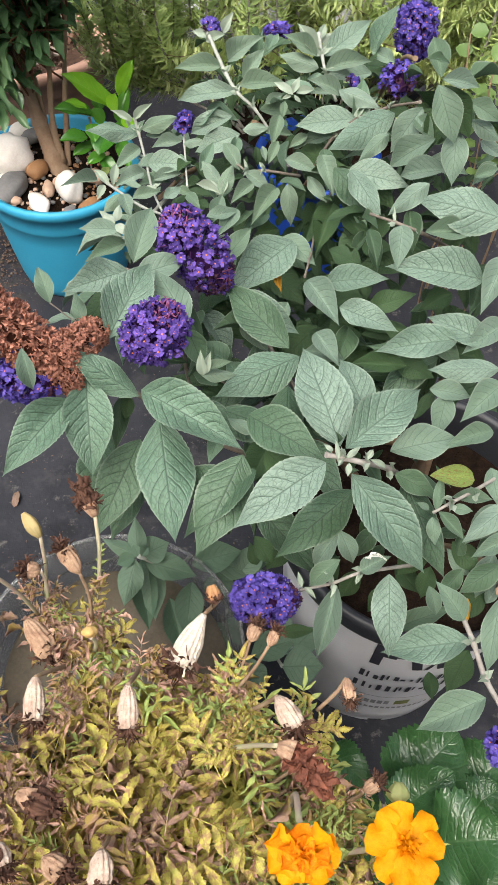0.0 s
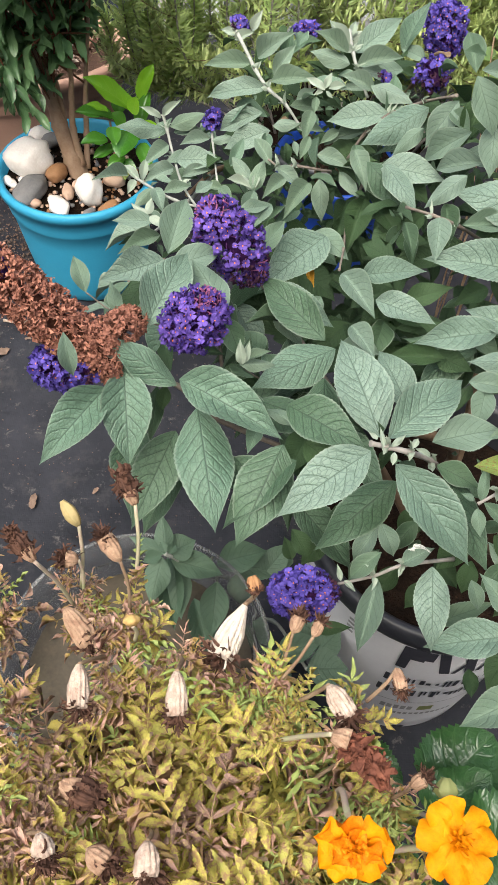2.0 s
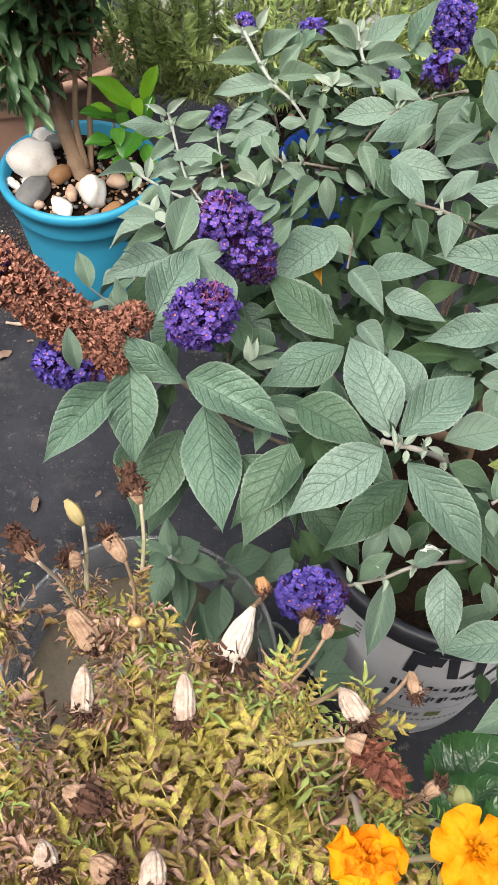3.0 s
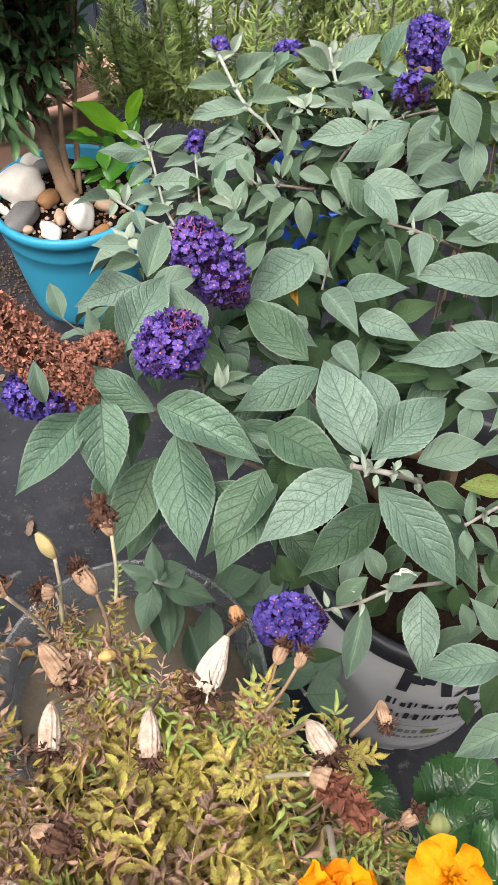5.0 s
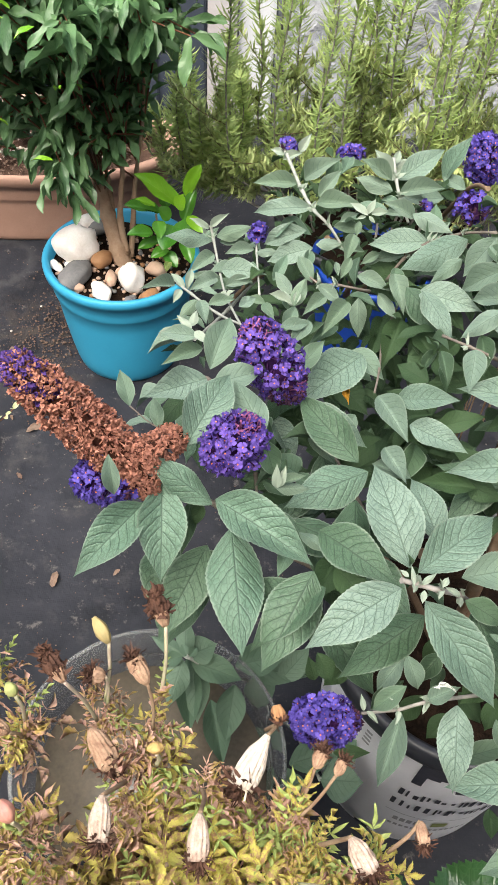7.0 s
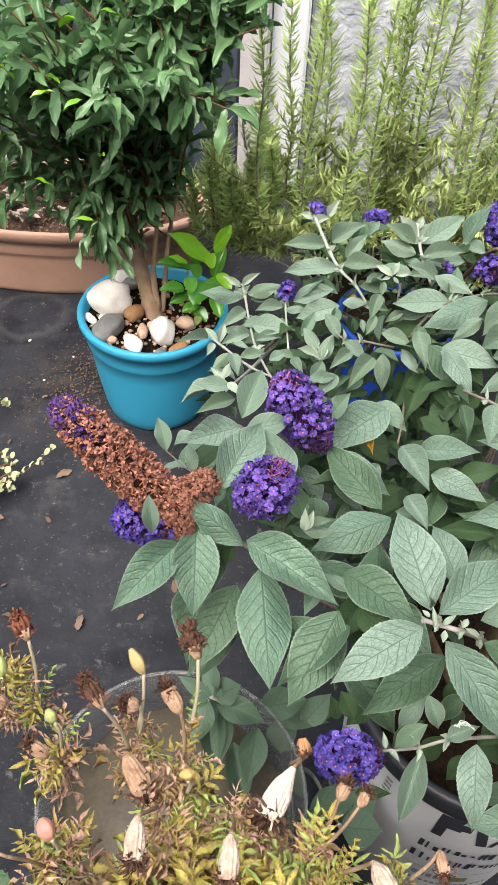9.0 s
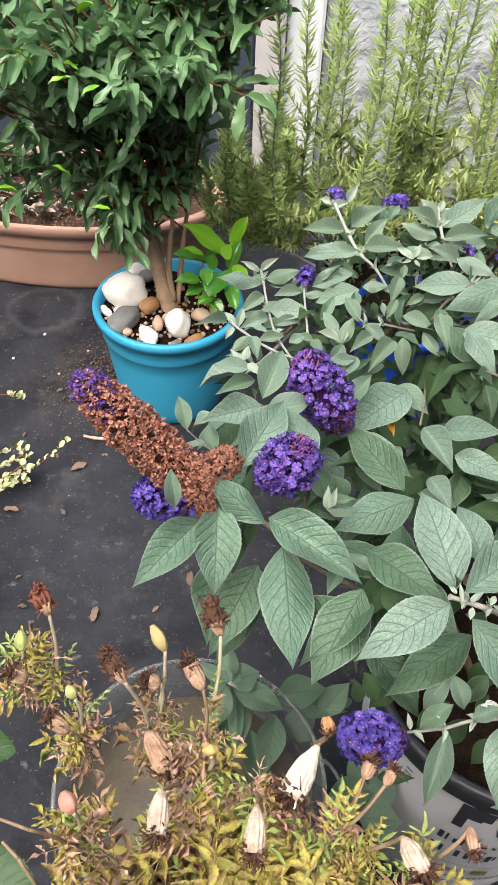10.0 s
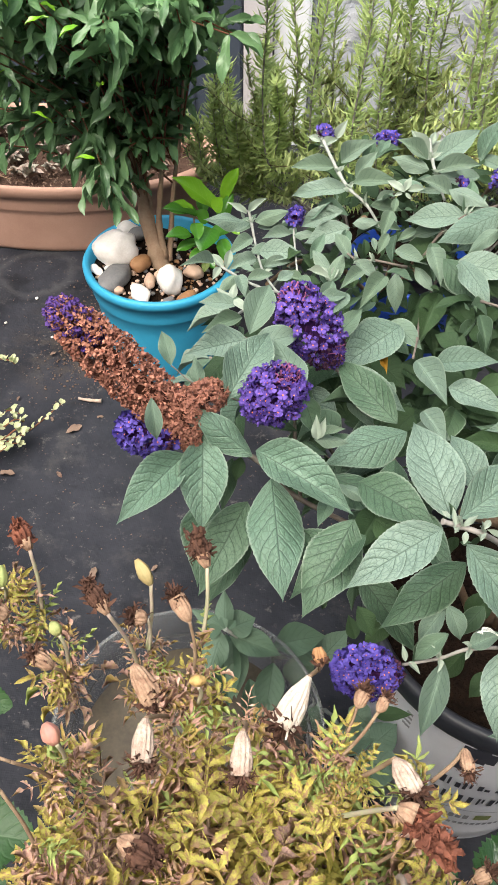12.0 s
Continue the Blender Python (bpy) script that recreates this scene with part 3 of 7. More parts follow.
# ---- pots ----
def pot(name, label, centre, r_top, r_base, height, material, rim=0.012, lip=0.02, band=0.0, dirt=0.04, category="plant pot", round_base=0.0, stretch=1.0, earth=None):
    """A thin-walled tapered pot with rolled rim, an optional moulded band, and soil inside."""
    p = thing(name, label, category, centre)
    h, w = height, 0.004
    side = lambda z: r_base + (r_top - r_base) * (z / h) ** (1.0 - round_base)
    prof = [(0, 0.0), (r_base - 0.006, 0.0), (side(0.006), 0.008)]
    for k in range(1, 9):
        z = (h - lip) * k / 9
        if band and abs(z - (h - band)) < (h - lip) / 18:
            prof += [(side(h - band), h - band - 0.003), (side(h - band) + 0.0035, h - band + 0.001), (side(h - band) + 0.0045, h - band + 0.006)]
        else:
            prof.append((side(z) + (0.0045 if band and z > h - band else 0), z))
    prof += [(side(h - lip) + 0.004, h - lip), (r_top + rim, h - lip + 0.003), (r_top + rim + 0.001, h - 0.006), (r_top + rim * 0.8, h - 0.001), (r_top + rim * 0.35, h), (r_top - w, h - 0.004), (side(h - dirt) - w, h - dirt - 0.01), (side(h - dirt) - w - 0.01, h - dirt - 0.02)]
    part("body", lathe(prof, 72, centre, stretch), material, p)
    if dirt < h:
        bm = bmesh.new()
        rings = 9
        r = side(h - dirt) - w * 0.6
        rows = [[bm.verts.new((centre[0], centre[1], centre[2] + h - dirt))]]
        for i in range(1, rings + 1):
            rows.append([bm.verts.new((centre[0] + stretch * r * i / rings * math.cos(2 * math.pi * j / 36), centre[1] + r * i / rings * math.sin(2 * math.pi * j / 36), centre[2] + h - dirt + 0.006 * noise.noise(Vector((i * 0.9, j * 0.7, r * 50))))) for j in range(36)])
        for a, b in zip(rows, rows[1:]):
            for j in range(36):
                k = (j + 1) % 36
                bm.faces.new((a[0], b[j], b[k]) if len(a) == 1 else (a[j], b[j], b[k], a[k]))
        part("soil", smooth(bm), earth or soil, p, "dark crumbly potting soil, deepened in colour for shade" if earth is None else "dry reddish-brown soil")
    return p


TEAL = (-0.322, 1.231, 0.0)
pot("plant_pot", "teal plastic pot with a moulded band, topped with pebbles", TEAL, 0.139, 0.104, 0.248, teal, rim=0.009, lip=0.022, band=0.062, dirt=0.026, round_base=0.28)
TERRA = (-0.720, 1.745, 0.0)
pot("planter", "wide oval terracotta-coloured trough planted with succulents", TERRA, 0.200, 0.184, 0.190, terracotta, rim=0.009, lip=0.032, band=0.070, dirt=0.030, category="planter", stretch=2.15, earth=dry_soil)
BLUE = (0.160, 1.290, 0.0)
pot("plant_pot", "cobalt blue plastic pot half hidden under grey-green leaves", BLUE, 0.112, 0.092, 0.24, cobalt, rim=0.008, band=0.06)
WHITE = (0.217, 0.435, 0.0)
nursery = pot("nursery_pot", "scuffed white plastic nursery pot with dark printing", (WHITE[0], WHITE[1], 0.009), 0.154, 0.1315, 0.391, white_pot, rim=0.004, lip=0.012, dirt=0.055)
bm = lathe([(0.1605, 0.372), (0.1625, 0.378), (0.1625, 0.396), (0.160, 0.4025), (0.154, 0.4035), (0.1490, 0.398), (0.1470, 0.370), (0.1445, 0.338)], 64, WHITE)
part("rim", bm, dark_rim, nursery, "black plastic rim")
ROSE = (0.17, 1.42, 0.0)
pot("plant_pot", "black plastic pot hidden under the rosemary", ROSE, 0.20, 0.16, 0.26, dark_rim)
MARI = (-0.055, 0.035, 0.0)
pot("plant_pot", "tall black plastic pot under the marigolds", MARI, 0.115, 0.10, 0.57, dark_rim)


def print_bar(lo, hi, z0, z1, material, name="print_bar", slant=0.0, out=0.0012):
    """A flat bar of printing that follows the pot's round side; angles in degrees about the pot's axis."""
    bm = bmesh.new()
    n = max(2, int((hi - lo) / 3))
    rows = []
    for k in range(n + 1):
        a = radians(lo + (hi - lo) * k / n)
        for z in (z0, z1):
            r = 0.131 + (0.154 - 0.131) * z / 0.4 + out
            aa = a + radians(slant) * (z - z0) / max(1e-5, z1 - z0)
            rows.append(bm.verts.new((WHITE[0] + r * math.cos(aa), WHITE[1] + r * math.sin(aa), z)))
    for k in range(n):
        bm.faces.new((rows[2 * k], rows[2 * k + 2], rows[2 * k + 3], rows[2 * k + 1]))
    return part(name, bm, material, nursery)


# a large emblem, two lines of heavy print, and finer lines under them
for lo, hi, z0, z1, lean in ((249, 253.5, 0.282, 0.352, 0), (253.5, 259, 0.316, 0.356, 0), (259, 262.5, 0.322, 0.351, 0), (268, 272.5, 0.284, 0.352, -5), (273, 275, 0.284, 0.330, 4), (279, 283.5, 0.284, 0.352, -5), (284, 286, 0.284, 0.352, 4)):
    print_bar(lo, hi, z0, z1, ink, "emblem", lean)
_rng = random.Random(6)
for z0, z1, start, stop in ((0.226, 0.250, 247, 297), (0.181, 0.205, 246, 300)):
    a = start
    while a < stop:
        w = _rng.choice((1.0, 1.4, 2.2))
        print_bar(a, a + w, z0 + _rng.choice((0.0, 0.0, 0.008)), z1 - _rng.choice((0.0, 0.0, 0.008)), ink)
        a += w + _rng.choice((0.9, 1.2, 2.4))
for k in range(12):
    print_bar(30 * k + 4, 30 * k + 25, 0.0, 0.018, white_pot, "foot", 0.0, -0.0016)
print_bar(246, 302, 0.150, 0.1515, ink_grey)
for k in range(5):
    print_bar(252 + 3.6 * k, 254.6 + 3.6 * k, 0.115, 0.131, ink_grey)
print_bar(272, 280, 0.113, 0.133, ink_green, "emblem")
for k in range(14):
    print_bar(251 + 3.1 * k, 253.1 + 3.1 * k, 0.090, 0.099, ink_grey)
for k in range(4):
    print_bar(223 + 0.3 * k, 227, 0.300 + 0.011 * k, 0.306 + 0.011 * k, ink_grey)
for k in range(5):
    print_bar(214 + 0.5 * k, 221, 0.13 + 0.014 * k, 0.136 + 0.014 * k, ink_grey)

milky = clear_plastic("milky_plastic", 0.86, (0.72, 0.73, 0.74))

# clear tub with murky water
TUB = (-0.118, 0.275, 0.0)
tub = thing("plastic_tub", "clear plastic tub with murky water, under the dry marigolds", "tub", TUB)
part("body", lathe([(0, 0.002), (0.100, 0.002), (0.106, 0.01), (0.128, 0.335), (0.131, 0.338), (0.132, 0.350), (0.138, 0.352), (0.139, 0.358), (0.136, 0.362), (0.129, 0.361), (0.1255, 0.345), (0.1255, 0.335), (0.103, 0.012), (0.098, 0.006), (0, 0.006)], 72, TUB), clear, tub)
part("rim", lathe([(0.1365, 0.3575), (0.1392, 0.3585), (0.1396, 0.3615), (0.1375, 0.3635), (0.135, 0.363)], 72, TUB), milky, tub, "milky rolled rim")
part("ridge", lathe([(0.1262, 0.322), (0.1275, 0.3235), (0.1276, 0.326), (0.1264, 0.328)], 72, TUB), milky, tub, "moulded inner ridge")
part("water", lathe([(0, 0.300), (0.1225, 0.300), (0.1035, 0.02), (0, 0.02)], 48, TUB), murky, tub, "still murky brown water")


# ---- pebbles, succulents ----
def pebble(material, at, size, seed, turn, label):
    bm = bmesh.new()
    blob(bm, at, size, seed, 0.15 if material is quartz else 0.12, turn, 3)
    for v in bm.verts:
        v.co += (v.co - Vector(at)) * 0.10 * noise.noise(v.co * 45.0)
    tagged(part("pebble", bm, material), label, "pebble", "pebbles in the teal pot")


pebble(quartz, (-0.408, 1.240, 0.253), (0.0418, 0.0365, 0.0365), 1, 0.3, 'large rough white quartz pebble')
pebble(quartz, (-0.406, 1.322, 0.239), (0.0263, 0.0172, 0.0172), 2, 0.6, 'smaller rounded white quartz pebble')
pebble(tan_stone, (-0.358, 1.220, 0.237), (0.0237, 0.0152, 0.0152), 3, 0.9, 'smooth rounded tan pebble')
pebble(grey_stone, (-0.397, 1.166, 0.239), (0.0421, 0.0252, 0.0179), 4, 1.2, 'flat smooth grey pebble')
pebble(quartz, (-0.286, 1.155, 0.251), (0.0230, 0.0236, 0.0340), 5, 0.0, 'upright white quartz pebble')
pebble(pink_stone, (-0.331, 1.168, 0.235), (0.0197, 0.0118, 0.0118), 6, 1.8, 'rounded pinkish cream pebble')
pebble(quartz, (-0.343, 1.128, 0.235), (0.0280, 0.0168, 0.0116), 7, 2.1, 'flat pale bluish-white pebble')
pebble(quartz, (-0.441, 1.195, 0.233), (0.0157, 0.0094, 0.0091), 8, 2.4, 'very small white pebble')
pebble(quartz, (-0.418, 1.199, 0.232), (0.0101, 0.0061, 0.0080), 9, 2.7, 'very small white pebble')
pebble(pink_stone, (-0.252, 1.205, 0.236), (0.0199, 0.0140, 0.0140), 10, 3.0, 'rounded pinkish cream pebble')
pebble(grey_stone, (-0.385, 1.316, 0.237), (0.0237, 0.0149, 0.0149), 11, 3.3, 'dark rounded slate pebble')
pebble(pink_stone, (-0.385, 1.137, 0.232), (0.0119, 0.0072, 0.0080), 12, 3.6, 'small rounded tan pebble')
pebble(tan_stone, (-0.254, 1.133, 0.232), (0.0213, 0.0128, 0.0080), 13, 3.9, 'flat reddish tan pebble')
pebble(grey_stone, (-0.288, 1.115, 0.232), (0.0148, 0.0089, 0.0080), 14, 4.2, 'small dark grey pebble')
pebble(pink_stone, (-0.319, 1.193, 0.232), (0.0111, 0.0080, 0.0080), 15, 4.5, 'small rounded pinkish pebble')


def build_gravel():
    rng = random.Random(8)
    for material, count in ((pink_stone, 130), (tan_stone, 90), (grey_stone, 90)):
        bm = bmesh.new()
        for k in range(count):
            a, r = rng.uniform(0, 6.283), 0.128 * math.sqrt(rng.random())
            s = rng.uniform(0.0025, 0.0065)
            blob(bm, (TEAL[0] + r * math.cos(a), TEAL[1] + r * math.sin(a), 0.224 + s * 0.3), (s, s * rng.uniform(0.6, 1.0), s * 0.7), k, 0.2, rng.uniform(0, 3), 1)
        tagged(part("gravel", bm, material), "fine mixed gravel on the soil of the teal pot", "gravel", kind="stuff")


build_gravel()


def build_succulents():
    rng = random.Random(12)
    petal_me = leaf_mesh("rosette_leaf", rosette, rows=5, cols=4, p=0.5, q=0.6, arch=0.12, fold=0.3)
    for k in range(72):
        a, r = rng.uniform(0, 6.283), 0.165 * math.sqrt(rng.random())
        c = (TERRA[0] + 2.1 * r * math.cos(a), TERRA[1] + r * math.sin(a), 0.168)
        s = rng.uniform(0.022, 0.044)
        ob = thing("succulent", "small grey-green and reddish succulent rosette in the trough", "succulent", c, "succulents in the trough")
        for j in range(15):
            t = j * 2.4
            el = 0.45 + 0.06 * j
            d = Vector((math.cos(t) * math.cos(el), math.sin(t) * math.cos(el), math.sin(el)))
            b = Vector(c) + Vector((0, 0, 0.001 * j))
            placed("rosette_leaf", petal_me, axes(b, b + d * s * (1 - 0.035 * j), 0, s * 0.55, s * 0.8), ob)
    for k in range(7):
        a, r = rng.uniform(3.4, 6.0), rng.uniform(0.05, 0.16)
        c = Vector((TERRA[0] + 2 * r * math.cos(a), TERRA[1] + r * math.sin(a), 0.160))
        d = Vector((rng.uniform(-1, 1), rng.uniform(-1, 1), 0.3)).normalized()
        tagged(part("dry_stalk", tube([c, c + d * 0.04 + Vector((0, 0, 0.012)), c + d * 0.085], 0.002, 0.0012), twig), "dry brown trailing stalk in the trough", "stalk", "dry stalks in the trough")
    bm = bmesh.new()
    for k in range(900):
        a, r = rng.uniform(0, 6.283), 0.172 * math.sqrt(rng.random())
        p = Vector((TERRA[0] + 2.1 * r * math.cos(a), TERRA[1] + r * math.sin(a), 0.164))
        d = Vector((rng.uniform(-1, 1), rng.uniform(-1, 1), rng.uniform(0, 0.7))).normalized()
        ln = rng.uniform(0.005, 0.014)
        blade(bm, axes(p, p + d * ln, rng.uniform(-60, 60), ln * 0.45), 4, 2, 0.5, 0.5, 0.2, 0.3, seed=k)
    tagged(part("dry_debris", bm, husk), "dry brown leaf scraps between the succulents", "debris", kind="stuff")
    bm = bmesh.new()
    box(bm, (TERRA[0] + 0.24, TERRA[1] + 0.03, 0.155), (TERRA[0] + 0.36, TERRA[1] + 0.10, 0.225), 0.012)
    bmesh.ops.rotate(bm, cent=(TERRA[0] + 0.3, TERRA[1] + 0.06, 0.19), matrix=Matrix.Rotation(0.5, 3, "Y"), verts=bm.verts)
    tagged(part("pot_shard", bm, terracotta), "broken terracotta shard lying in the trough", "shard")


build_succulents()

# ---- shrub in the teal pot ----
shrub = thing("shrub", "small multi-stemmed evergreen shrub with narrow dark leaves", "shrub", (-0.325, 1.27, 0.225))


def build_shrub():
    rng = random.Random(31)
    tops = []
    for r, r1, pts in ((0.0195, 0.004, [(-0.318, 1.235, 0.206), (-0.330, 1.245, 0.249), (-0.348, 1.262, 0.308), (-0.357, 1.270, 0.365), (-0.37, 1.25, 0.52), (-0.40, 1.20, 0.72)]), (0.0065, 0.002, [(-0.313, 1.240, 0.240), (-0.322, 1.250, 0.306), (-0.317, 1.255, 0.367), (-0.312, 1.255, 0.421), (-0.32, 1.23, 0.55), (-0.30, 1.20, 0.80)]), (0.006, 0.002, [(-0.307, 1.245, 0.230), (-0.303, 1.265, 0.285), (-0.298, 1.275, 0.343), (-0.290, 1.275, 0.400), (-0.27, 1.25, 0.50), (-0.25, 1.22, 0.68)]), (0.005, 0.002, [(-0.324, 1.240, 0.218), (-0.338, 1.270, 0.277), (-0.342, 1.275, 0.351), (-0.354, 1.270, 0.414), (-0.44, 1.24, 0.56), (-0.50, 1.18, 0.70)])):
        part("trunk", tube(pts, r, r1, 12, 6, knots=0.2), bark, shrub)
        tops += spline(pts, 6)[16:]
    set_near = leaf_set(myrtle, 6, 3, rows=12, cols=4, p=0.58, q=0.54, wave=0.07, fold=0.14, quilt=0.0)
    mass = bmesh.new()
    count = 0
    twigs = bmesh.new()
    for k in range(132):
        root = rng.choice(tops)
        a, el = rng.uniform(0, 6.283), rng.uniform(-0.5, 1.0)
        reach = rng.uniform(0.10, 0.27)
        end = Vector((-0.40, 1.17, 0.72)) + Vector((0.30 * math.cos(a) * math.cos(el), 0.22 * math.sin(a) * math.cos(el), 0.30 * math.sin(el))) * rng.uniform(0.45, 1.05)
        floor = 0.535 + max(0.0, 1.27 - end.y) * 0.8
        if end.z < floor:
            end.z = floor + rng.uniform(0, 0.12)
        end.x = min(end.x, -0.165 - 0.1 * max(0.0, 0.62 - end.z))
        if k % 25 == 0:
            end = Vector((rng.uniform(-0.42, -0.375), rng.uniform(1.14, 1.22), rng.uniform(0.385, 0.46)))
        elif k % 25 == 5:
            end = Vector((rng.uniform(-0.33, -0.28), rng.uniform(1.27, 1.31), rng.uniform(0.44, 0.52)))
        elif k % 17 == 0:
            end = Vector((rng.uniform(-0.66, -0.56), rng.uniform(1.10, 1.25), rng.uniform(0.48, 0.60)))
        if k % 15 == 7:
            end = Vector((rng.uniform(-0.18, -0.08), rng.uniform(1.08, 1.16), rng.uniform(0.81, 0.95)))
            root = tops[-1 - 6 * (k % 4)] if k % 2 else Vector((-0.25, 1.22, 0.68))
        mid = root.lerp(end, 0.5) + Vector((0, 0, 0.03))
        line = spline([root, mid, end], 5)
        tube([root, mid, end], 0.0019, 0.0011, 5, 3, twigs)
        for i, q in enumerate(line[2:]):
            for s in (0, 1):
                ax = (line[min(i + 3, len(line) - 1)] - line[i + 1]).normalized()
                out = Vector((rng.gauss(0, 1), rng.gauss(0, 1), rng.gauss(0, 0.6))).normalized()
                d = (ax * 0.6 + out * 0.7 + Vector((0, -0.2, -0.22))).normalized()
                ln = rng.uniform(0.042, 0.066)
                m = axes(q, q + d * ln, rng.uniform(-40, 40), ln * rng.uniform(0.23, 0.29))
                front = q.y < 1.20 and q.z < 0.86
                if front and count < 290:
                    placed("leaf", rng.choice(set_near), m, shrub)
                    count += 1
                else:
                    blade(mass, m, 10, 4, 0.58, 0.54, 0.05, rng.uniform(0.0, 0.2), 0.07, seed=k, droop=rng.uniform(0.0, 0.10))
    tagged(part("twig_mass", twigs, redtwig, shrub), kind="stuff")
    tagged(part("foliage", mass, myrtle_far, shrub), kind="stuff")
    fresh = leaf_set(lime, 3, 8, rows=7, cols=4, p=0.7, q=0.8)
    for k in range(14):
        b = Vector((rng.uniform(-0.55, -0.3), rng.uniform(0.95, 1.1), rng.uniform(0.55, 0.85)))
        d = Vector((rng.uniform(-1, 1), -0.4, rng.uniform(-0.2, 0.8))).normalized()
        placed("leaf", rng.choice(fresh), axes(b, b + d * 0.032, 0, 0.010), shrub, "fresh pale green leaf")


build_shrub()

# ---- citrus seedling ----
PLANT = thing("seedling", "young citrus seedling with bright glossy leaves", "seedling", (-0.245, 1.255, 0.225))
leaf_set(gloss, 4, 21, p=0.62, q=0.75, arch=0.06, fold=0.16)
leaf_set(lime, 3, 8)
leaf(lime, (-0.208, 1.244, 0.348), (-0.286, 1.230, 0.419), 0.036, -33)
leaf(lime, (-0.206, 1.289, 0.342), (-0.178, 1.306, 0.401), 0.027, 33)
leaf(gloss, (-0.206, 1.256, 0.312), (-0.186, 1.290, 0.358), 0.025, 17)
leaf(lime, (-0.249, 1.214, 0.366), (-0.281, 1.199, 0.389), 0.014, -30)
leaf(gloss, (-0.246, 1.234, 0.341), (-0.306, 1.214, 0.364), 0.025, -27)
leaf(lime, (-0.210, 1.225, 0.356), (-0.201, 1.224, 0.389), 0.025, 68)
leaf(gloss, (-0.251, 1.188, 0.329), (-0.293, 1.162, 0.339), 0.024, -24)
leaf(gloss, (-0.242, 1.193, 0.352), (-0.233, 1.161, 0.339), 0.024, 3)
leaf(gloss, (-0.215, 1.200, 0.339), (-0.228, 1.149, 0.323), 0.043, -9)
leaf(gloss, (-0.239, 1.198, 0.307), (-0.278, 1.175, 0.302), 0.021, -22)
leaf(gloss, (-0.222, 1.175, 0.306), (-0.251, 1.154, 0.301), 0.021, -21)
leaf(gloss, (-0.197, 1.191, 0.323), (-0.179, 1.150, 0.299), 0.026, 7)
leaf(yellow, (-0.218, 1.147, 0.301), (-0.220, 1.128, 0.294), 0.014, -5)
leaf(lime, (-0.197, 1.245, 0.330), (-0.165, 1.216, 0.319), 0.024, 16)
leaf(gloss, (-0.240, 1.281, 0.320), (-0.248, 1.299, 0.348), 0.024, -8)
leaf(gloss, (-0.222, 1.231, 0.298), (-0.178, 1.230, 0.323), 0.029, 28)
leaf(gloss, (-0.229, 1.171, 0.302), (-0.204, 1.150, 0.287), 0.023, 16)
leaf(gloss, (-0.228, 1.238, 0.325), (-0.250, 1.238, 0.348), 0.025, -32)
stem([(-0.245, 1.250, 0.222), (-0.250, 1.235, 0.29), (-0.254, 1.245, 0.330)], 0.0026, 0.0018, bark)

# ---- rosemary ----
rosemary = thing("rosemary", "tall rosemary bush with upright needle-leaved stems", "rosemary", (ROSE[0], ROSE[1], 0.23))


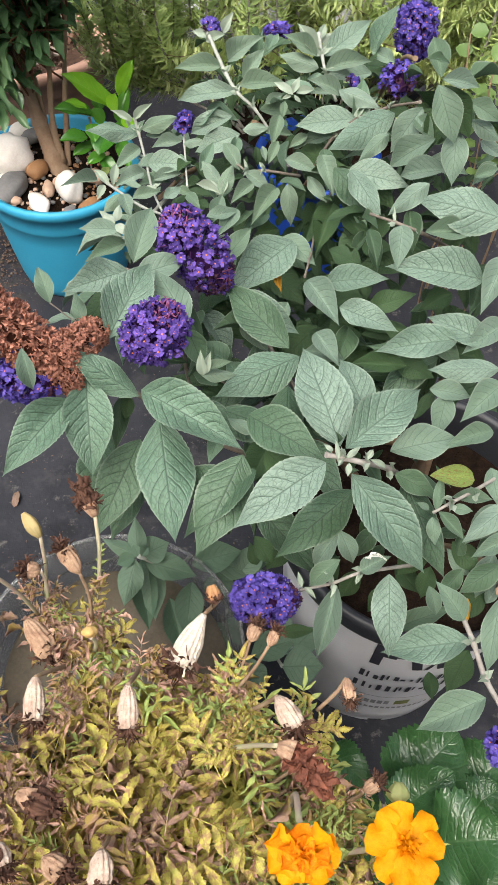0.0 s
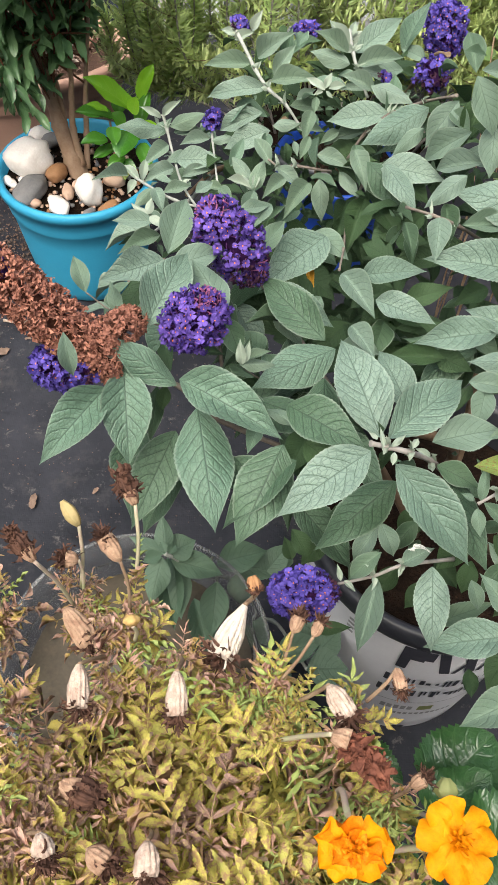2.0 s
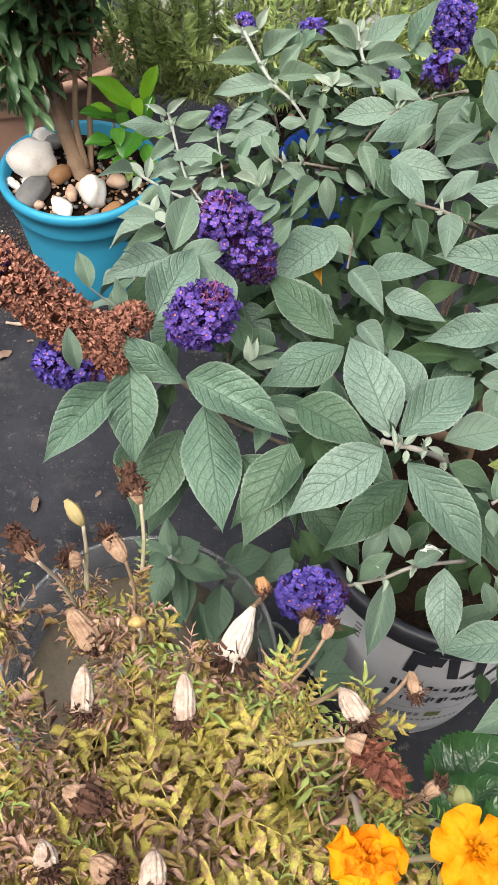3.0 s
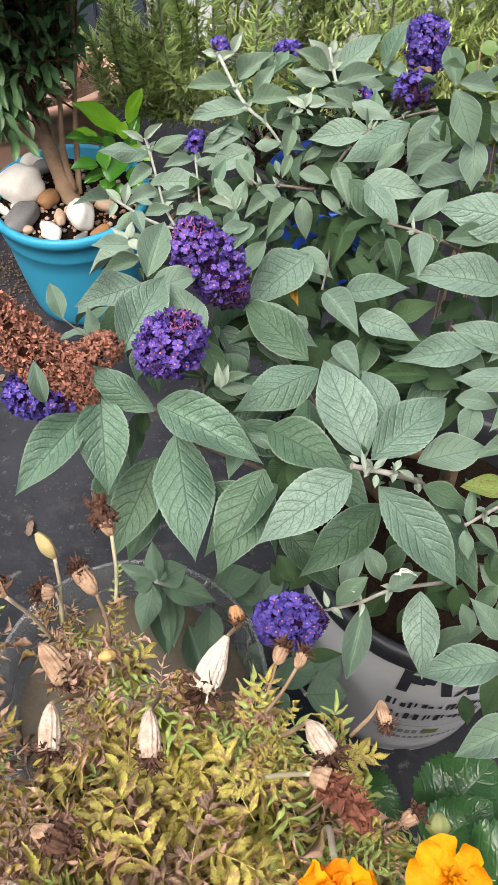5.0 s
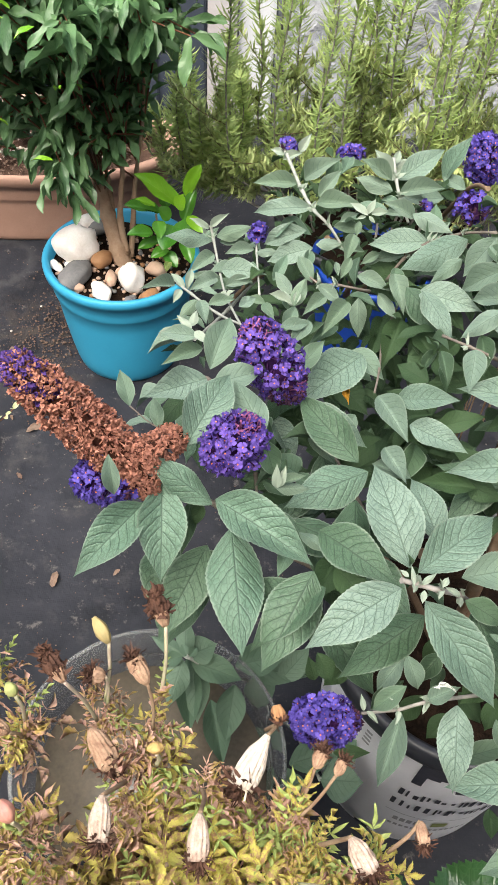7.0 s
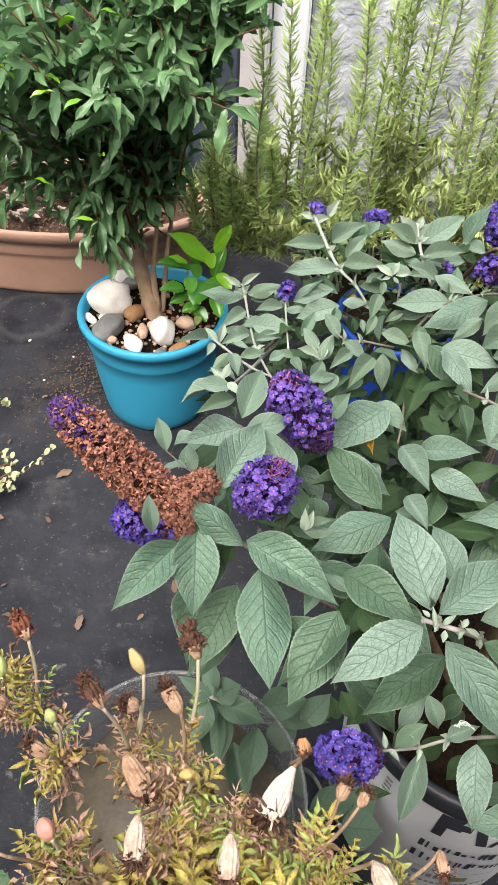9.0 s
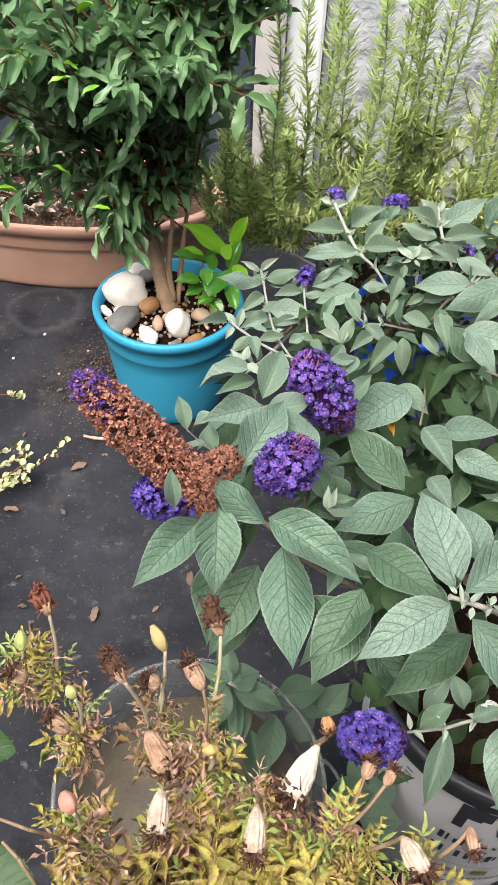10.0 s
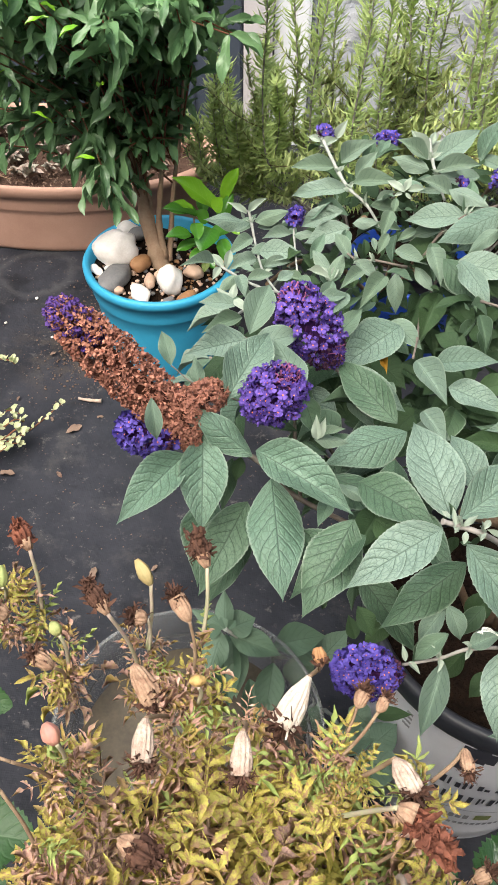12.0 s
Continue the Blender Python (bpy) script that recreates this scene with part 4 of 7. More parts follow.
def build_rosemary():
    rng = random.Random(77)
    low, twigs = bmesh.new(), bmesh.new()
    for k in range(52):
        f = max(0.0, (k - 10) / 41)
        x0 = (-0.125 + 0.74 * f ** 0.78 + rng.uniform(-0.012, 0.012)) if k > 9 else -0.27 + 0.015 * k + rng.uniform(-0.015, 0.015)
        foot = Vector((ROSE[0] + max(-0.15, min(0.15, (x0 - ROSE[0]) * 0.6)), ROSE[1] + rng.uniform(-0.1, 0.1), 0.22))
        y0 = rng.uniform(1.22, 1.52) if k > 9 else rng.uniform(1.38, 1.56)
        height = rng.uniform(0.72, 0.98) + 0.10 * min(1.0, f * 2.0) + 0.12 * max(0.0, (y0 - 1.3) * 2)
        height -= 0.07 if f < 0.4 else -0.03
        if k <= 9:
            height = rng.uniform(0.42, 0.57)
        lean = rng.gauss(0.004, 0.022)
        mid = Vector((x0 - 0.08 * (x0 - foot.x), y0, 0.22 + 0.30 * (height - 0.2)))
        top = Vector((x0 + lean, y0 + rng.uniform(-0.05, 0.03), height))
        pts = [foot, foot.lerp(mid, 0.6) + Vector((0, 0, 0.02)), mid, mid.lerp(top, 0.33) + Vector((rng.uniform(-0.012, 0.012), rng.uniform(-0.01, 0.01), 0)), mid.lerp(top, 0.68) + Vector((rng.uniform(-0.012, 0.012), rng.uniform(-0.01, 0.01), 0)), top]
        part("stem", tube(pts, 0.0029, 0.0010, 6, 4), palestem, rosemary)
        line = spline(pts, 20)
        bm = bmesh.new()
        for i, q in enumerate(line[20:]):
            g = i / (len(line) - 21)
            ax = (line[min(i + 22, len(line) - 1)] - line[i + 20 - 1]).normalized()
            for s in range(4):
                a = rng.uniform(0, 6.283)
                x = ax.cross(Vector((0.3, 1, 0.2))).normalized()
                out = x * math.cos(a) + ax.cross(x) * math.sin(a)
                d = (out * rng.uniform(0.8, 1.2) + ax * rng.uniform(0.15, 0.8) + ax * 0.3 * g).normalized()
                ln = rng.uniform(0.024, 0.039) * (1.0 if g < 0.85 else 0.72)
                p = q + ax * rng.uniform(-0.006, 0.006)
                side = d.cross(ax).normalized() * rng.uniform(0.0020, 0.0028)
                bow = ax * ln * rng.uniform(0.02, 0.16)
                vs = [bm.verts.new(p - side * 0.6), bm.verts.new(p + side * 0.6), bm.verts.new(p + d * ln * 0.55 - side - bow), bm.verts.new(p + d * ln * 0.55 + side - bow), bm.verts.new(p + d * ln)]
                bm.faces.new((vs[0], vs[1], vs[3], vs[2]))
                bm.faces.new((vs[2], vs[3], vs[4]))
        tagged(part("needle_mass", bm, needle, rosemary), kind="stuff")
        # dry woody side twigs low down
        for s in range(4 if k > 9 else 2):
            b = rng.choice(line[12:54])
            d = Vector((rng.uniform(-1, 1), rng.uniform(-1.0, 0.2), rng.uniform(0.1, 1.3))).normalized()
            e = b + d * rng.uniform(0.08, 0.17)
            if e.x < -0.13:
                e.y = max(e.y, 1.34)
            d = (e - b).normalized()
            tube([b, b.lerp(e, 0.5) + Vector((0, 0, -0.01)), e], 0.0013, 0.0006, 4, 2, twigs)
            for q in spline([b, b.lerp(e, 0.5) + Vector((0, 0, -0.01)), e], 13):
                for j in range(4):
                    dd = (Vector((rng.gauss(0, 1), rng.gauss(0, 1), rng.gauss(0, 1))).normalized() + d * 0.8).normalized()
                    ln = rng.uniform(0.015, 0.030)
                    side = dd.cross(Vector((0.2, 0.4, 1))).normalized() * rng.uniform(0.0016, 0.0024)
                    vs = [low.verts.new(q - side * 0.6), low.verts.new(q + side * 0.6), low.verts.new(q + dd * ln * 0.55 + side), low.verts.new(q + dd * ln * 0.55 - side), low.verts.new(q + dd * ln)]
                    low.faces.new(vs[:4])
                    low.faces.new((vs[3], vs[2], vs[4]))
    tagged(part("twig_mass", twigs, twig, rosemary), kind="stuff")
    tagged(part("low_needle_mass", low, needle_low, rosemary), kind="stuff")


build_rosemary()


# ---- butterfly bushes ----
def floret_mesh(name, material, seed):
    """A four-lobed floret, 1 across, with its eye, facing z."""
    rng = random.Random(seed)
    bm = bmesh.new()
    for k in range(4):
        a = math.pi / 2 * k + rng.uniform(-0.15, 0.15)
        c, s = math.cos(a), math.sin(a)
        pts = []
        for r, w, z in ((0.07, 0.08, 0.02), (0.23, 0.21, 0.13), (0.37, 0.24, 0.16 + 0.17 * rng.uniform(-1, 1)), (0.46, 0.12, 0.06 + 0.24 * rng.uniform(-1, 1))):
            pts.append([bm.verts.new((r * c - t * w * s, r * s + t * w * c, z + abs(t) * rng.uniform(-0.04, 0.14))) for t in (-1, 0, 1)])
        for u, v in zip(pts, pts[1:]):
            for j in range(2):
                bm.faces.new((u[j], v[j], v[j + 1], u[j + 1])).smooth = True
    n0 = len(bm.faces)
    ring = [bm.verts.new((0.08 * math.cos(i * 1.0472), 0.08 * math.sin(i * 1.0472), 0.055)) for i in range(6)]
    bm.faces.new(ring)
    low = [bm.verts.new((0.05 * math.cos(i * 1.0472), 0.05 * math.sin(i * 1.0472), -0.75)) for i in range(6)]
    for i in range(6):
        bm.faces.new((ring[i], low[i], low[(i + 1) % 6], ring[(i + 1) % 6]))
    bm.faces.ensure_lookup_table()
    bm.faces[n0].material_index = 1
    for f in bm.faces[n0 + 1:]:
        f.material_index = 2
    me = bpy.data.meshes.new(name)
    bm.to_mesh(me)
    bm.free()
    for mt in (material, eye, tube_red):
        me.materials.append(mt)
    return me


def crumple_mesh(name, material, seed):
    """A dried floret: a slim tube with a small mouth of lobes that have curled back."""
    rng = random.Random(seed)
    bm = bmesh.new()
    n = 6
    lean = Vector((rng.uniform(-0.22, 0.22), rng.uniform(-0.22, 0.22), 0))
    rings = []
    for z, r in ((-0.8, 0.05), (-0.25, 0.07), (0.0, 0.12)):
        rings.append([bm.verts.new(lean * (z + 0.8) + Vector((r * math.cos(6.283 * i / n), r * math.sin(6.283 * i / n), z))) for i in range(n)])
    for u, v in zip(rings, rings[1:]):
        for i in range(n):
            bm.faces.new((u[i], u[(i + 1) % n], v[(i + 1) % n], v[i])).smooth = True
    for k in range(4):
        a = 1.571 * k + rng.uniform(-0.4, 0.4)
        out, across = Vector((math.cos(a), math.sin(a), 0)), Vector((-math.sin(a), math.cos(a), 0))
        curl, wide = rng.uniform(0.9, 2.2), rng.uniform(0.12, 0.18)
        rows = []
        for i, w in enumerate((0.7, 1.0, 1.0, 0.5)):
            t = i / 3
            p = lean * 0.8 + out * (0.10 + 0.34 * math.sin(curl * t * 1.5) / max(0.6, curl)) + Vector((0, 0, 0.24 * math.sin(3.14 * t * min(1.0, 0.5 + 0.3 * curl)) - 0.10 * curl * t * t))
            rows.append([bm.verts.new(p + across * wide * w * c + Vector((0, 0, 0.05 * abs(c) + rng.uniform(-0.03, 0.03)))) for c in (-1, 0, 1)])
        for u, v in zip(rows, rows[1:]):
            for i in range(2):
                bm.faces.new((u[i], v[i], v[i + 1], u[i + 1])).smooth = True
    me = bpy.data.meshes.new(name)
    bm.to_mesh(me)
    bm.free()
    me.materials.append(material)
    return me


def bare_mesh(name, seed):
    """The slim tube that is left when a floret has dropped its lobes."""
    rng = random.Random(seed)
    a = rng.uniform(0, 6.283)
    bm = tube([(0, 0, -1.1), (0.03 * math.cos(a), 0.03 * math.sin(a), -0.2), (0.14 * math.cos(a), 0.14 * math.sin(a), 0.22)], 0.05, 0.08, 6, 3)
    me = bpy.data.meshes.new(name)
    bm.to_mesh(me)
    bm.free()
    me.materials.append(bare_tube)
    return me


TUBES = [bare_mesh("bare_tube", k) for k in range(3)]
FLORETS = {m.name: [floret_mesh("floret", m, k) for k in range(6)] for m in (petal, petal_blue)}
LAST = [crumple_mesh("floret", spent_violet, k + 30) for k in range(3)]
FADED = [crumple_mesh("faded_floret", faded, k) for k in range(3)]
DRIED = [crumple_mesh("dried_floret", rust, k + 9) for k in range(5)]
_fl = random.Random(41)


def clad(core, base, tip, radius, count, choose, size, shape=0.55, inner=0.86, spare=None, single=290):
    """Sets florets over the surface of a spike from base to tip."""
    b, t = Vector(base), Vector(tip)
    ax = (t - b).normalized()
    x = ax.cross(Vector((0.31, 0.2, 0.9))).normalized()
    y = ax.cross(x)
    rest = bmesh.new()
    order = list(range(count))
    _fl.shuffle(order)
    for k, slot in enumerate(order):
        v = (slot + 0.5) / count
        a = slot * 2.39996 + _fl.uniform(-0.25, 0.25)
        out = (x * math.cos(a) + y * math.sin(a))
        face = (out + ax * (2 * v - 1) * 0.9).normalized()
        me, nm = choose(v, face)
        sunk = _fl.uniform(inner, 1.06) * (0.86 if nm != "floret" and me not in DRIED else 1.0)
        r = radius * (max(0.0, 1 - (2 * v - 1) ** 2) ** shape) * sunk
        n = (face + Vector((_fl.gauss(0, 0.46), _fl.gauss(0, 0.46), _fl.gauss(0, 0.46)))).normalized()
        p = b.lerp(t, v) + out * r
        s = size * _fl.uniform(0.66, 1.2) * (1.15 if nm == "bare_tube" else 1.0)
        m = Matrix.Translation(p) @ n.to_track_quat("Z", "Y").to_matrix().to_4x4() @ Matrix.Rotation(_fl.uniform(0, 6.28), 4, "Z") @ Matrix.Scale(s, 4)
        if k < single:
            placed(nm, me, m, core)
        else:
            at = len(rest.verts)
            rest.from_mesh(me)
            rest.verts.ensure_lookup_table()
            for vert in rest.verts[at:]:
                vert.co = m @ vert.co
    if count > single:
        tagged(part("floret_mass", rest, spare, core), kind="stuff")
    else:
        rest.free()


def spike(base, tip, radius, material, count, gone, bare=0.0, worn=None):
    """A flower spike: a thin axis clad in florets, withered near its base; bare shares show slim tubes (minus: at the tip), as does the side called worn."""
    b, t = Vector(base), Vector(tip)
    core = part("flower_spike", tube([b.lerp(t, 0.06), b.lerp(t, 0.3), b.lerp(t, 0.6), b.lerp(t, 0.92)], radius * 0.30, radius * 0.30, 8, 3), tube_red, PLANT, "violet-blue flower spike with tiny orange-eyed florets")
    size = min(max(0.0072, 2.6 * radius * math.sqrt(3.2 / count)), 0.0088)
    radius = radius - size * 0.15

    def choose(v, face):
        if worn and face.dot(Vector(worn).normalized()) > _fl.uniform(0.74, 0.92):
            return _fl.choice(TUBES), "bare_tube"
        if (bare > 0 and v < bare + _fl.uniform(-0.12, 0.05)) or (bare < 0 and v > 1 + bare):
            return _fl.choice(TUBES), "bare_tube"
        if gone > 0.01 and v < gone + _fl.uniform(-0.08, 0.08):
            return (_fl.choice(FADED), "faded_floret") if _fl.random() < 0.75 else (_fl.choice(TUBES), "bare_tube")
        return _fl.choice(FLORETS[material.name]), "floret"

    clad(core, base, tip, radius, count, choose, size, 0.4, 0.70, None)
    # a second, sunken layer closes the spaces between the outer florets
    clad(core, base, tip, radius * 0.72, min(110, count // 2), lambda v, face: (_fl.choice(FLORETS[material.name]), "floret"), size, 0.5, 0.9, [material, eye, tube_red], 0)


def dried_spike(base, tip, radius, count, live):
    """A spent spike of curled rust-brown florets, its tip still violet where live is set."""
    core = part("dried_flower_spike", tube([base, tip], radius * 0.5, radius * 0.25, 8, 4), rust_core, PLANT, "spent rust-brown dried flower spike, last violet florets at its tip")
    clad(core, base, tip, radius, count, lambda v, face: (_fl.choice(DRIED), "dried_floret"), 0.0072, 0.4, 0.74, rust, 200)
    if live:
        b, t = Vector(base), Vector(tip)
        clad(core, b.lerp(t, 1 - live * 1.5), t + (t - b) * 0.015, radius * 0.72, 230, lambda v, face: (_fl.choice(LAST), "floret"), 0.0068, 0.35, 0.75, spent_violet, 90)


for _m in (sage, silver, mid, deep, *SOFT.values(), young, green, dusk, yellow, amber):
    leaf_set(_m, 7, len(LEAVES), 1.35 if _m in (*SOFT.values(), young) else 1.0, quilt=0.0, rows=44, cols=8, p=0.94, q=1.38, teeth=0.016, **({"wave": 0.22} if _m in (yellow, amber) else {}))

PLANT = near_bush = thing("butterfly_bush", "grey-green butterfly bush with violet spikes in the white nursery pot", "shrub", (WHITE[0], WHITE[1], 0.345))
stem([(0.157, 0.612, 0.777), (0.141, 0.655, 0.744), (0.114, 0.664, 0.725), (0.094, 0.663, 0.705), (0.081, 0.661, 0.677)], 0.0012, 0.0016, greystem)
sprouts([(0.157, 0.612, 0.777), (0.141, 0.655, 0.744), (0.114, 0.664, 0.725), (0.094, 0.663, 0.705), (0.081, 0.661, 0.677)])
stem([(0.116, 0.532, 0.724), (0.133, 0.509, 0.735), (0.154, 0.506, 0.728), (0.193, 0.531, 0.689)], 0.0012, 0.0016, greystem)
sprouts([(0.116, 0.532, 0.724), (0.133, 0.509, 0.735), (0.154, 0.506, 0.728), (0.193, 0.531, 0.689)])
stem([(0.061, 0.271, 0.751), (0.073, 0.272, 0.746), (0.088, 0.273, 0.739), (0.113, 0.294, 0.699), (0.137, 0.316, 0.649)], 0.0017, 0.0022, palestem)
sprouts([(0.061, 0.271, 0.751), (0.073, 0.272, 0.746), (0.088, 0.273, 0.739), (0.113, 0.294, 0.699), (0.137, 0.316, 0.649)])
stem([(0.052, 0.227, 0.642), (0.073, 0.223, 0.664), (0.090, 0.224, 0.679), (0.133, 0.244, 0.650)], 0.0010, 0.0014, palestem)
sprouts([(0.052, 0.227, 0.642), (0.073, 0.223, 0.664), (0.090, 0.224, 0.679), (0.133, 0.244, 0.650)])
stem([(0.158, 0.203, 0.664), (0.165, 0.184, 0.659), (0.174, 0.165, 0.644), (0.187, 0.146, 0.632)], 0.0017, 0.0020, palestem)
sprouts([(0.158, 0.203, 0.664), (0.165, 0.184, 0.659), (0.174, 0.165, 0.644), (0.187, 0.146, 0.632)])
stem([(0.133, 0.249, 0.718), (0.145, 0.254, 0.723), (0.164, 0.268, 0.715), (0.191, 0.290, 0.701)], 0.0010, 0.0014, palestem)
sprouts([(0.133, 0.249, 0.718), (0.145, 0.254, 0.723), (0.164, 0.268, 0.715), (0.191, 0.290, 0.701)])
stem([(0.062, 0.493, 0.688), (0.071, 0.541, 0.670), (0.085, 0.627, 0.629), (0.107, 0.699, 0.621)], 0.0009, 0.0014, greystem)
stem([(-0.111, 0.345, 0.743), (-0.064, 0.348, 0.707), (-0.033, 0.344, 0.672), (0.020, 0.336, 0.647)], 0.0014, 0.0022, greystem)
stem([(-0.036, 0.387, 0.753), (-0.035, 0.399, 0.679), (-0.026, 0.378, 0.624)], 0.0013, 0.0014, greystem)
stem([(-0.008, 0.505, 0.666), (0.016, 0.495, 0.636), (0.047, 0.452, 0.617), (0.069, 0.360, 0.652)], 0.0014, 0.0022, greystem)
stem([(-0.090, 0.454, 0.733), (-0.080, 0.448, 0.733), (-0.063, 0.431, 0.739), (-0.030, 0.404, 0.707)], 0.0022, 0.0022, greystem)
leaf(sage, (-0.102, 0.597, 0.686), (-0.093, 0.575, 0.676), 0.014, 6)
leaf(young, (-0.104, 0.553, 0.690), (-0.120, 0.565, 0.694), 0.007, -22)
leaf(young, (-0.105, 0.561, 0.685), (-0.102, 0.578, 0.691), 0.008, 11)
leaf(young, (-0.098, 0.520, 0.716), (-0.084, 0.509, 0.713), 0.008, 21)
leaf(sage, (-0.064, 0.592, 0.686), (-0.048, 0.606, 0.688), 0.012, 28)
leaf(sage, (-0.080, 0.478, 0.714), (-0.067, 0.526, 0.732), 0.029, 12)
leaf(sage, (-0.094, 0.520, 0.711), (-0.131, 0.524, 0.708), 0.016, -32)
leaf(sage, (-0.091, 0.524, 0.694), (-0.125, 0.500, 0.693), 0.016, -29)
leaf(sage, (-0.042, 0.587, 0.696), (-0.029, 0.572, 0.691), 0.011, 21)
leaf(sage, (0.004, 0.584, 0.683), (-0.014, 0.557, 0.673), 0.018, -18)
leaf(sage, (-0.024, 0.565, 0.689), (0.004, 0.578, 0.685), 0.014, 32)
leaf(sage, (-0.019, 0.578, 0.671), (-0.010, 0.605, 0.682), 0.016, 12)
leaf(sage, (0.145, 0.646, 0.744), (0.087, 0.642, 0.706), 0.029, -38)
leaf(sage, (0.138, 0.621, 0.740), (0.112, 0.611, 0.717), 0.016, -32)
leaf(sage, (0.161, 0.616, 0.770), (0.138, 0.604, 0.732), 0.025, -30)
leaf(sage, (0.138, 0.754, 0.717), (0.107, 0.769, 0.701), 0.021, -44)
leaf(sage, (0.164, 0.778, 0.715), (0.140, 0.799, 0.715), 0.017, -37)
leaf(sage, (0.185, 0.667, 0.766), (0.178, 0.702, 0.785), 0.022, -17)
leaf(sage, (0.156, 0.568, 0.820), (0.175, 0.547, 0.782), 0.026, 36)
leaf(green, (0.162, 0.571, 0.818), (0.191, 0.558, 0.779), 0.021, 48)
leaf(sage, (0.179, 0.564, 0.785), (0.177, 0.531, 0.755), 0.024, 9)
leaf(sage, (0.158, 0.567, 0.825), (0.188, 0.563, 0.821), 0.016, 40)
leaf(sage, (0.185, 0.574, 0.803), (0.215, 0.572, 0.787), 0.018, 45)
leaf(sage, (0.192, 0.575, 0.786), (0.219, 0.565, 0.773), 0.015, 40)
leaf(sage, (0.170, 0.585, 0.761), (0.135, 0.590, 0.727), 0.025, -43)
leaf(sage, (0.178, 0.557, 0.751), (0.144, 0.575, 0.730), 0.023, -41)
leaf(sage, (0.102, 0.586, 0.727), (0.128, 0.540, 0.714), 0.021, 22)
leaf(sage, (0.158, 0.529, 0.759), (0.127, 0.520, 0.733), 0.019, -30)
leaf(sage, (0.223, 0.502, 0.745), (0.147, 0.524, 0.749), 0.035, -35)
leaf(sage, (0.218, 0.559, 0.757), (0.199, 0.548, 0.743), 0.014, -22)
leaf(sage, (0.198, 0.543, 0.755), (0.218, 0.549, 0.760), 0.012, 29)
leaf(sage, (0.169, 0.585, 0.742), (0.200, 0.566, 0.740), 0.020, 35)
leaf(sage, (0.156, 0.613, 0.761), (0.171, 0.588, 0.754), 0.016, 27)
leaf(sage, (0.207, 0.582, 0.762), (0.226, 0.571, 0.754), 0.013, 38)
leaf(green, (0.103, 0.578, 0.685), (0.123, 0.548, 0.677), 0.020, 23)
leaf(green, (0.117, 0.567, 0.682), (0.097, 0.538, 0.660), 0.021, -12)
leaf(green, (0.139, 0.556, 0.698), (0.120, 0.542, 0.684), 0.015, -20)
leaf(green, (0.127, 0.598, 0.701), (0.146, 0.573, 0.696), 0.017, 27)
leaf(green, (-0.044, 0.537, 0.715), (-0.030, 0.521, 0.698), 0.015, 20)
leaf(sage, (-0.079, 0.443, 0.739), (-0.123, 0.409, 0.749), 0.025, -30)
leaf(sage, (-0.087, 0.374, 0.739), (-0.060, 0.437, 0.754), 0.033, 16)
leaf(sage, (-0.032, 0.396, 0.733), (-0.058, 0.438, 0.747), 0.028, -12)
leaf(mid, (-0.048, 0.495, 0.696), (-0.057, 0.511, 0.722), 0.017, -13)
leaf(sage, (-0.075, 0.449, 0.727), (-0.036, 0.471, 0.725), 0.024, 29)
leaf(sage, (-0.008, 0.509, 0.687), (0.017, 0.539, 0.702), 0.020, 19)
leaf(sage, (0.056, 0.556, 0.671), (-0.005, 0.498, 0.659), 0.039, -21)
leaf(sage, (-0.002, 0.470, 0.685), (0.058, 0.447, 0.667), 0.028, 27)
leaf(sage, (0.008, 0.462, 0.664), (0.033, 0.438, 0.652), 0.020, 20)
leaf(sage, (0.050, 0.495, 0.655), (0.034, 0.470, 0.641), 0.018, -12)
leaf(sage, (0.046, 0.565, 0.668), (0.076, 0.533, 0.664), 0.024, 24)
leaf(sage, (0.063, 0.482, 0.695), (0.089, 0.441, 0.684), 0.025, 19)
leaf(sage, (0.078, 0.476, 0.699), (0.126, 0.463, 0.718), 0.022, 33)
leaf(sage, (0.088, 0.451, 0.696), (0.133, 0.423, 0.699), 0.022, 28)
leaf(green, (0.113, 0.461, 0.684), (0.153, 0.465, 0.700), 0.018, 28)
leaf(sage, (0.136, 0.499, 0.741), (0.131, 0.465, 0.724), 0.021, 4)
leaf(sage, (0.157, 0.503, 0.731), (0.199, 0.506, 0.727), 0.021, 32)
leaf(sage, (0.204, 0.466, 0.715), (0.123, 0.471, 0.724), 0.033, -31)
leaf(sage, (0.222, 0.485, 0.723), (0.201, 0.442, 0.701), 0.024, -1)
leaf(sage, (0.201, 0.406, 0.704), (0.155, 0.434, 0.706), 0.022, -29)
leaf(sage, (0.215, 0.423, 0.710), (0.179, 0.399, 0.701), 0.022, -15)
leaf(sage, (0.176, 0.408, 0.708), (0.111, 0.400, 0.701), 0.026, -25)
leaf(sage, (0.203, 0.378, 0.709), (0.148, 0.378, 0.707), 0.019, -25)
leaf(sage, (0.200, 0.359, 0.716), (0.166, 0.330, 0.707), 0.024, -10)
leaf(green, (0.138, 0.395, 0.690), (0.095, 0.404, 0.683), 0.017, -27)
leaf(sage, (0.070, 0.440, 0.677), (0.088, 0.408, 0.672), 0.020, 17)
leaf(sage, (0.101, 0.331, 0.705), (0.082, 0.384, 0.712), 0.024, -14)
leaf(sage, (0.183, 0.314, 0.720), (0.146, 0.299, 0.718), 0.016, -16)
leaf(sage, (0.153, 0.373, 0.690), (0.185, 0.366, 0.689), 0.018, 26)
leaf(sage, (0.165, 0.366, 0.691), (0.154, 0.331, 0.682), 0.020, 3)
leaf(green, (0.131, 0.406, 0.683), (0.162, 0.391, 0.681), 0.019, 27)
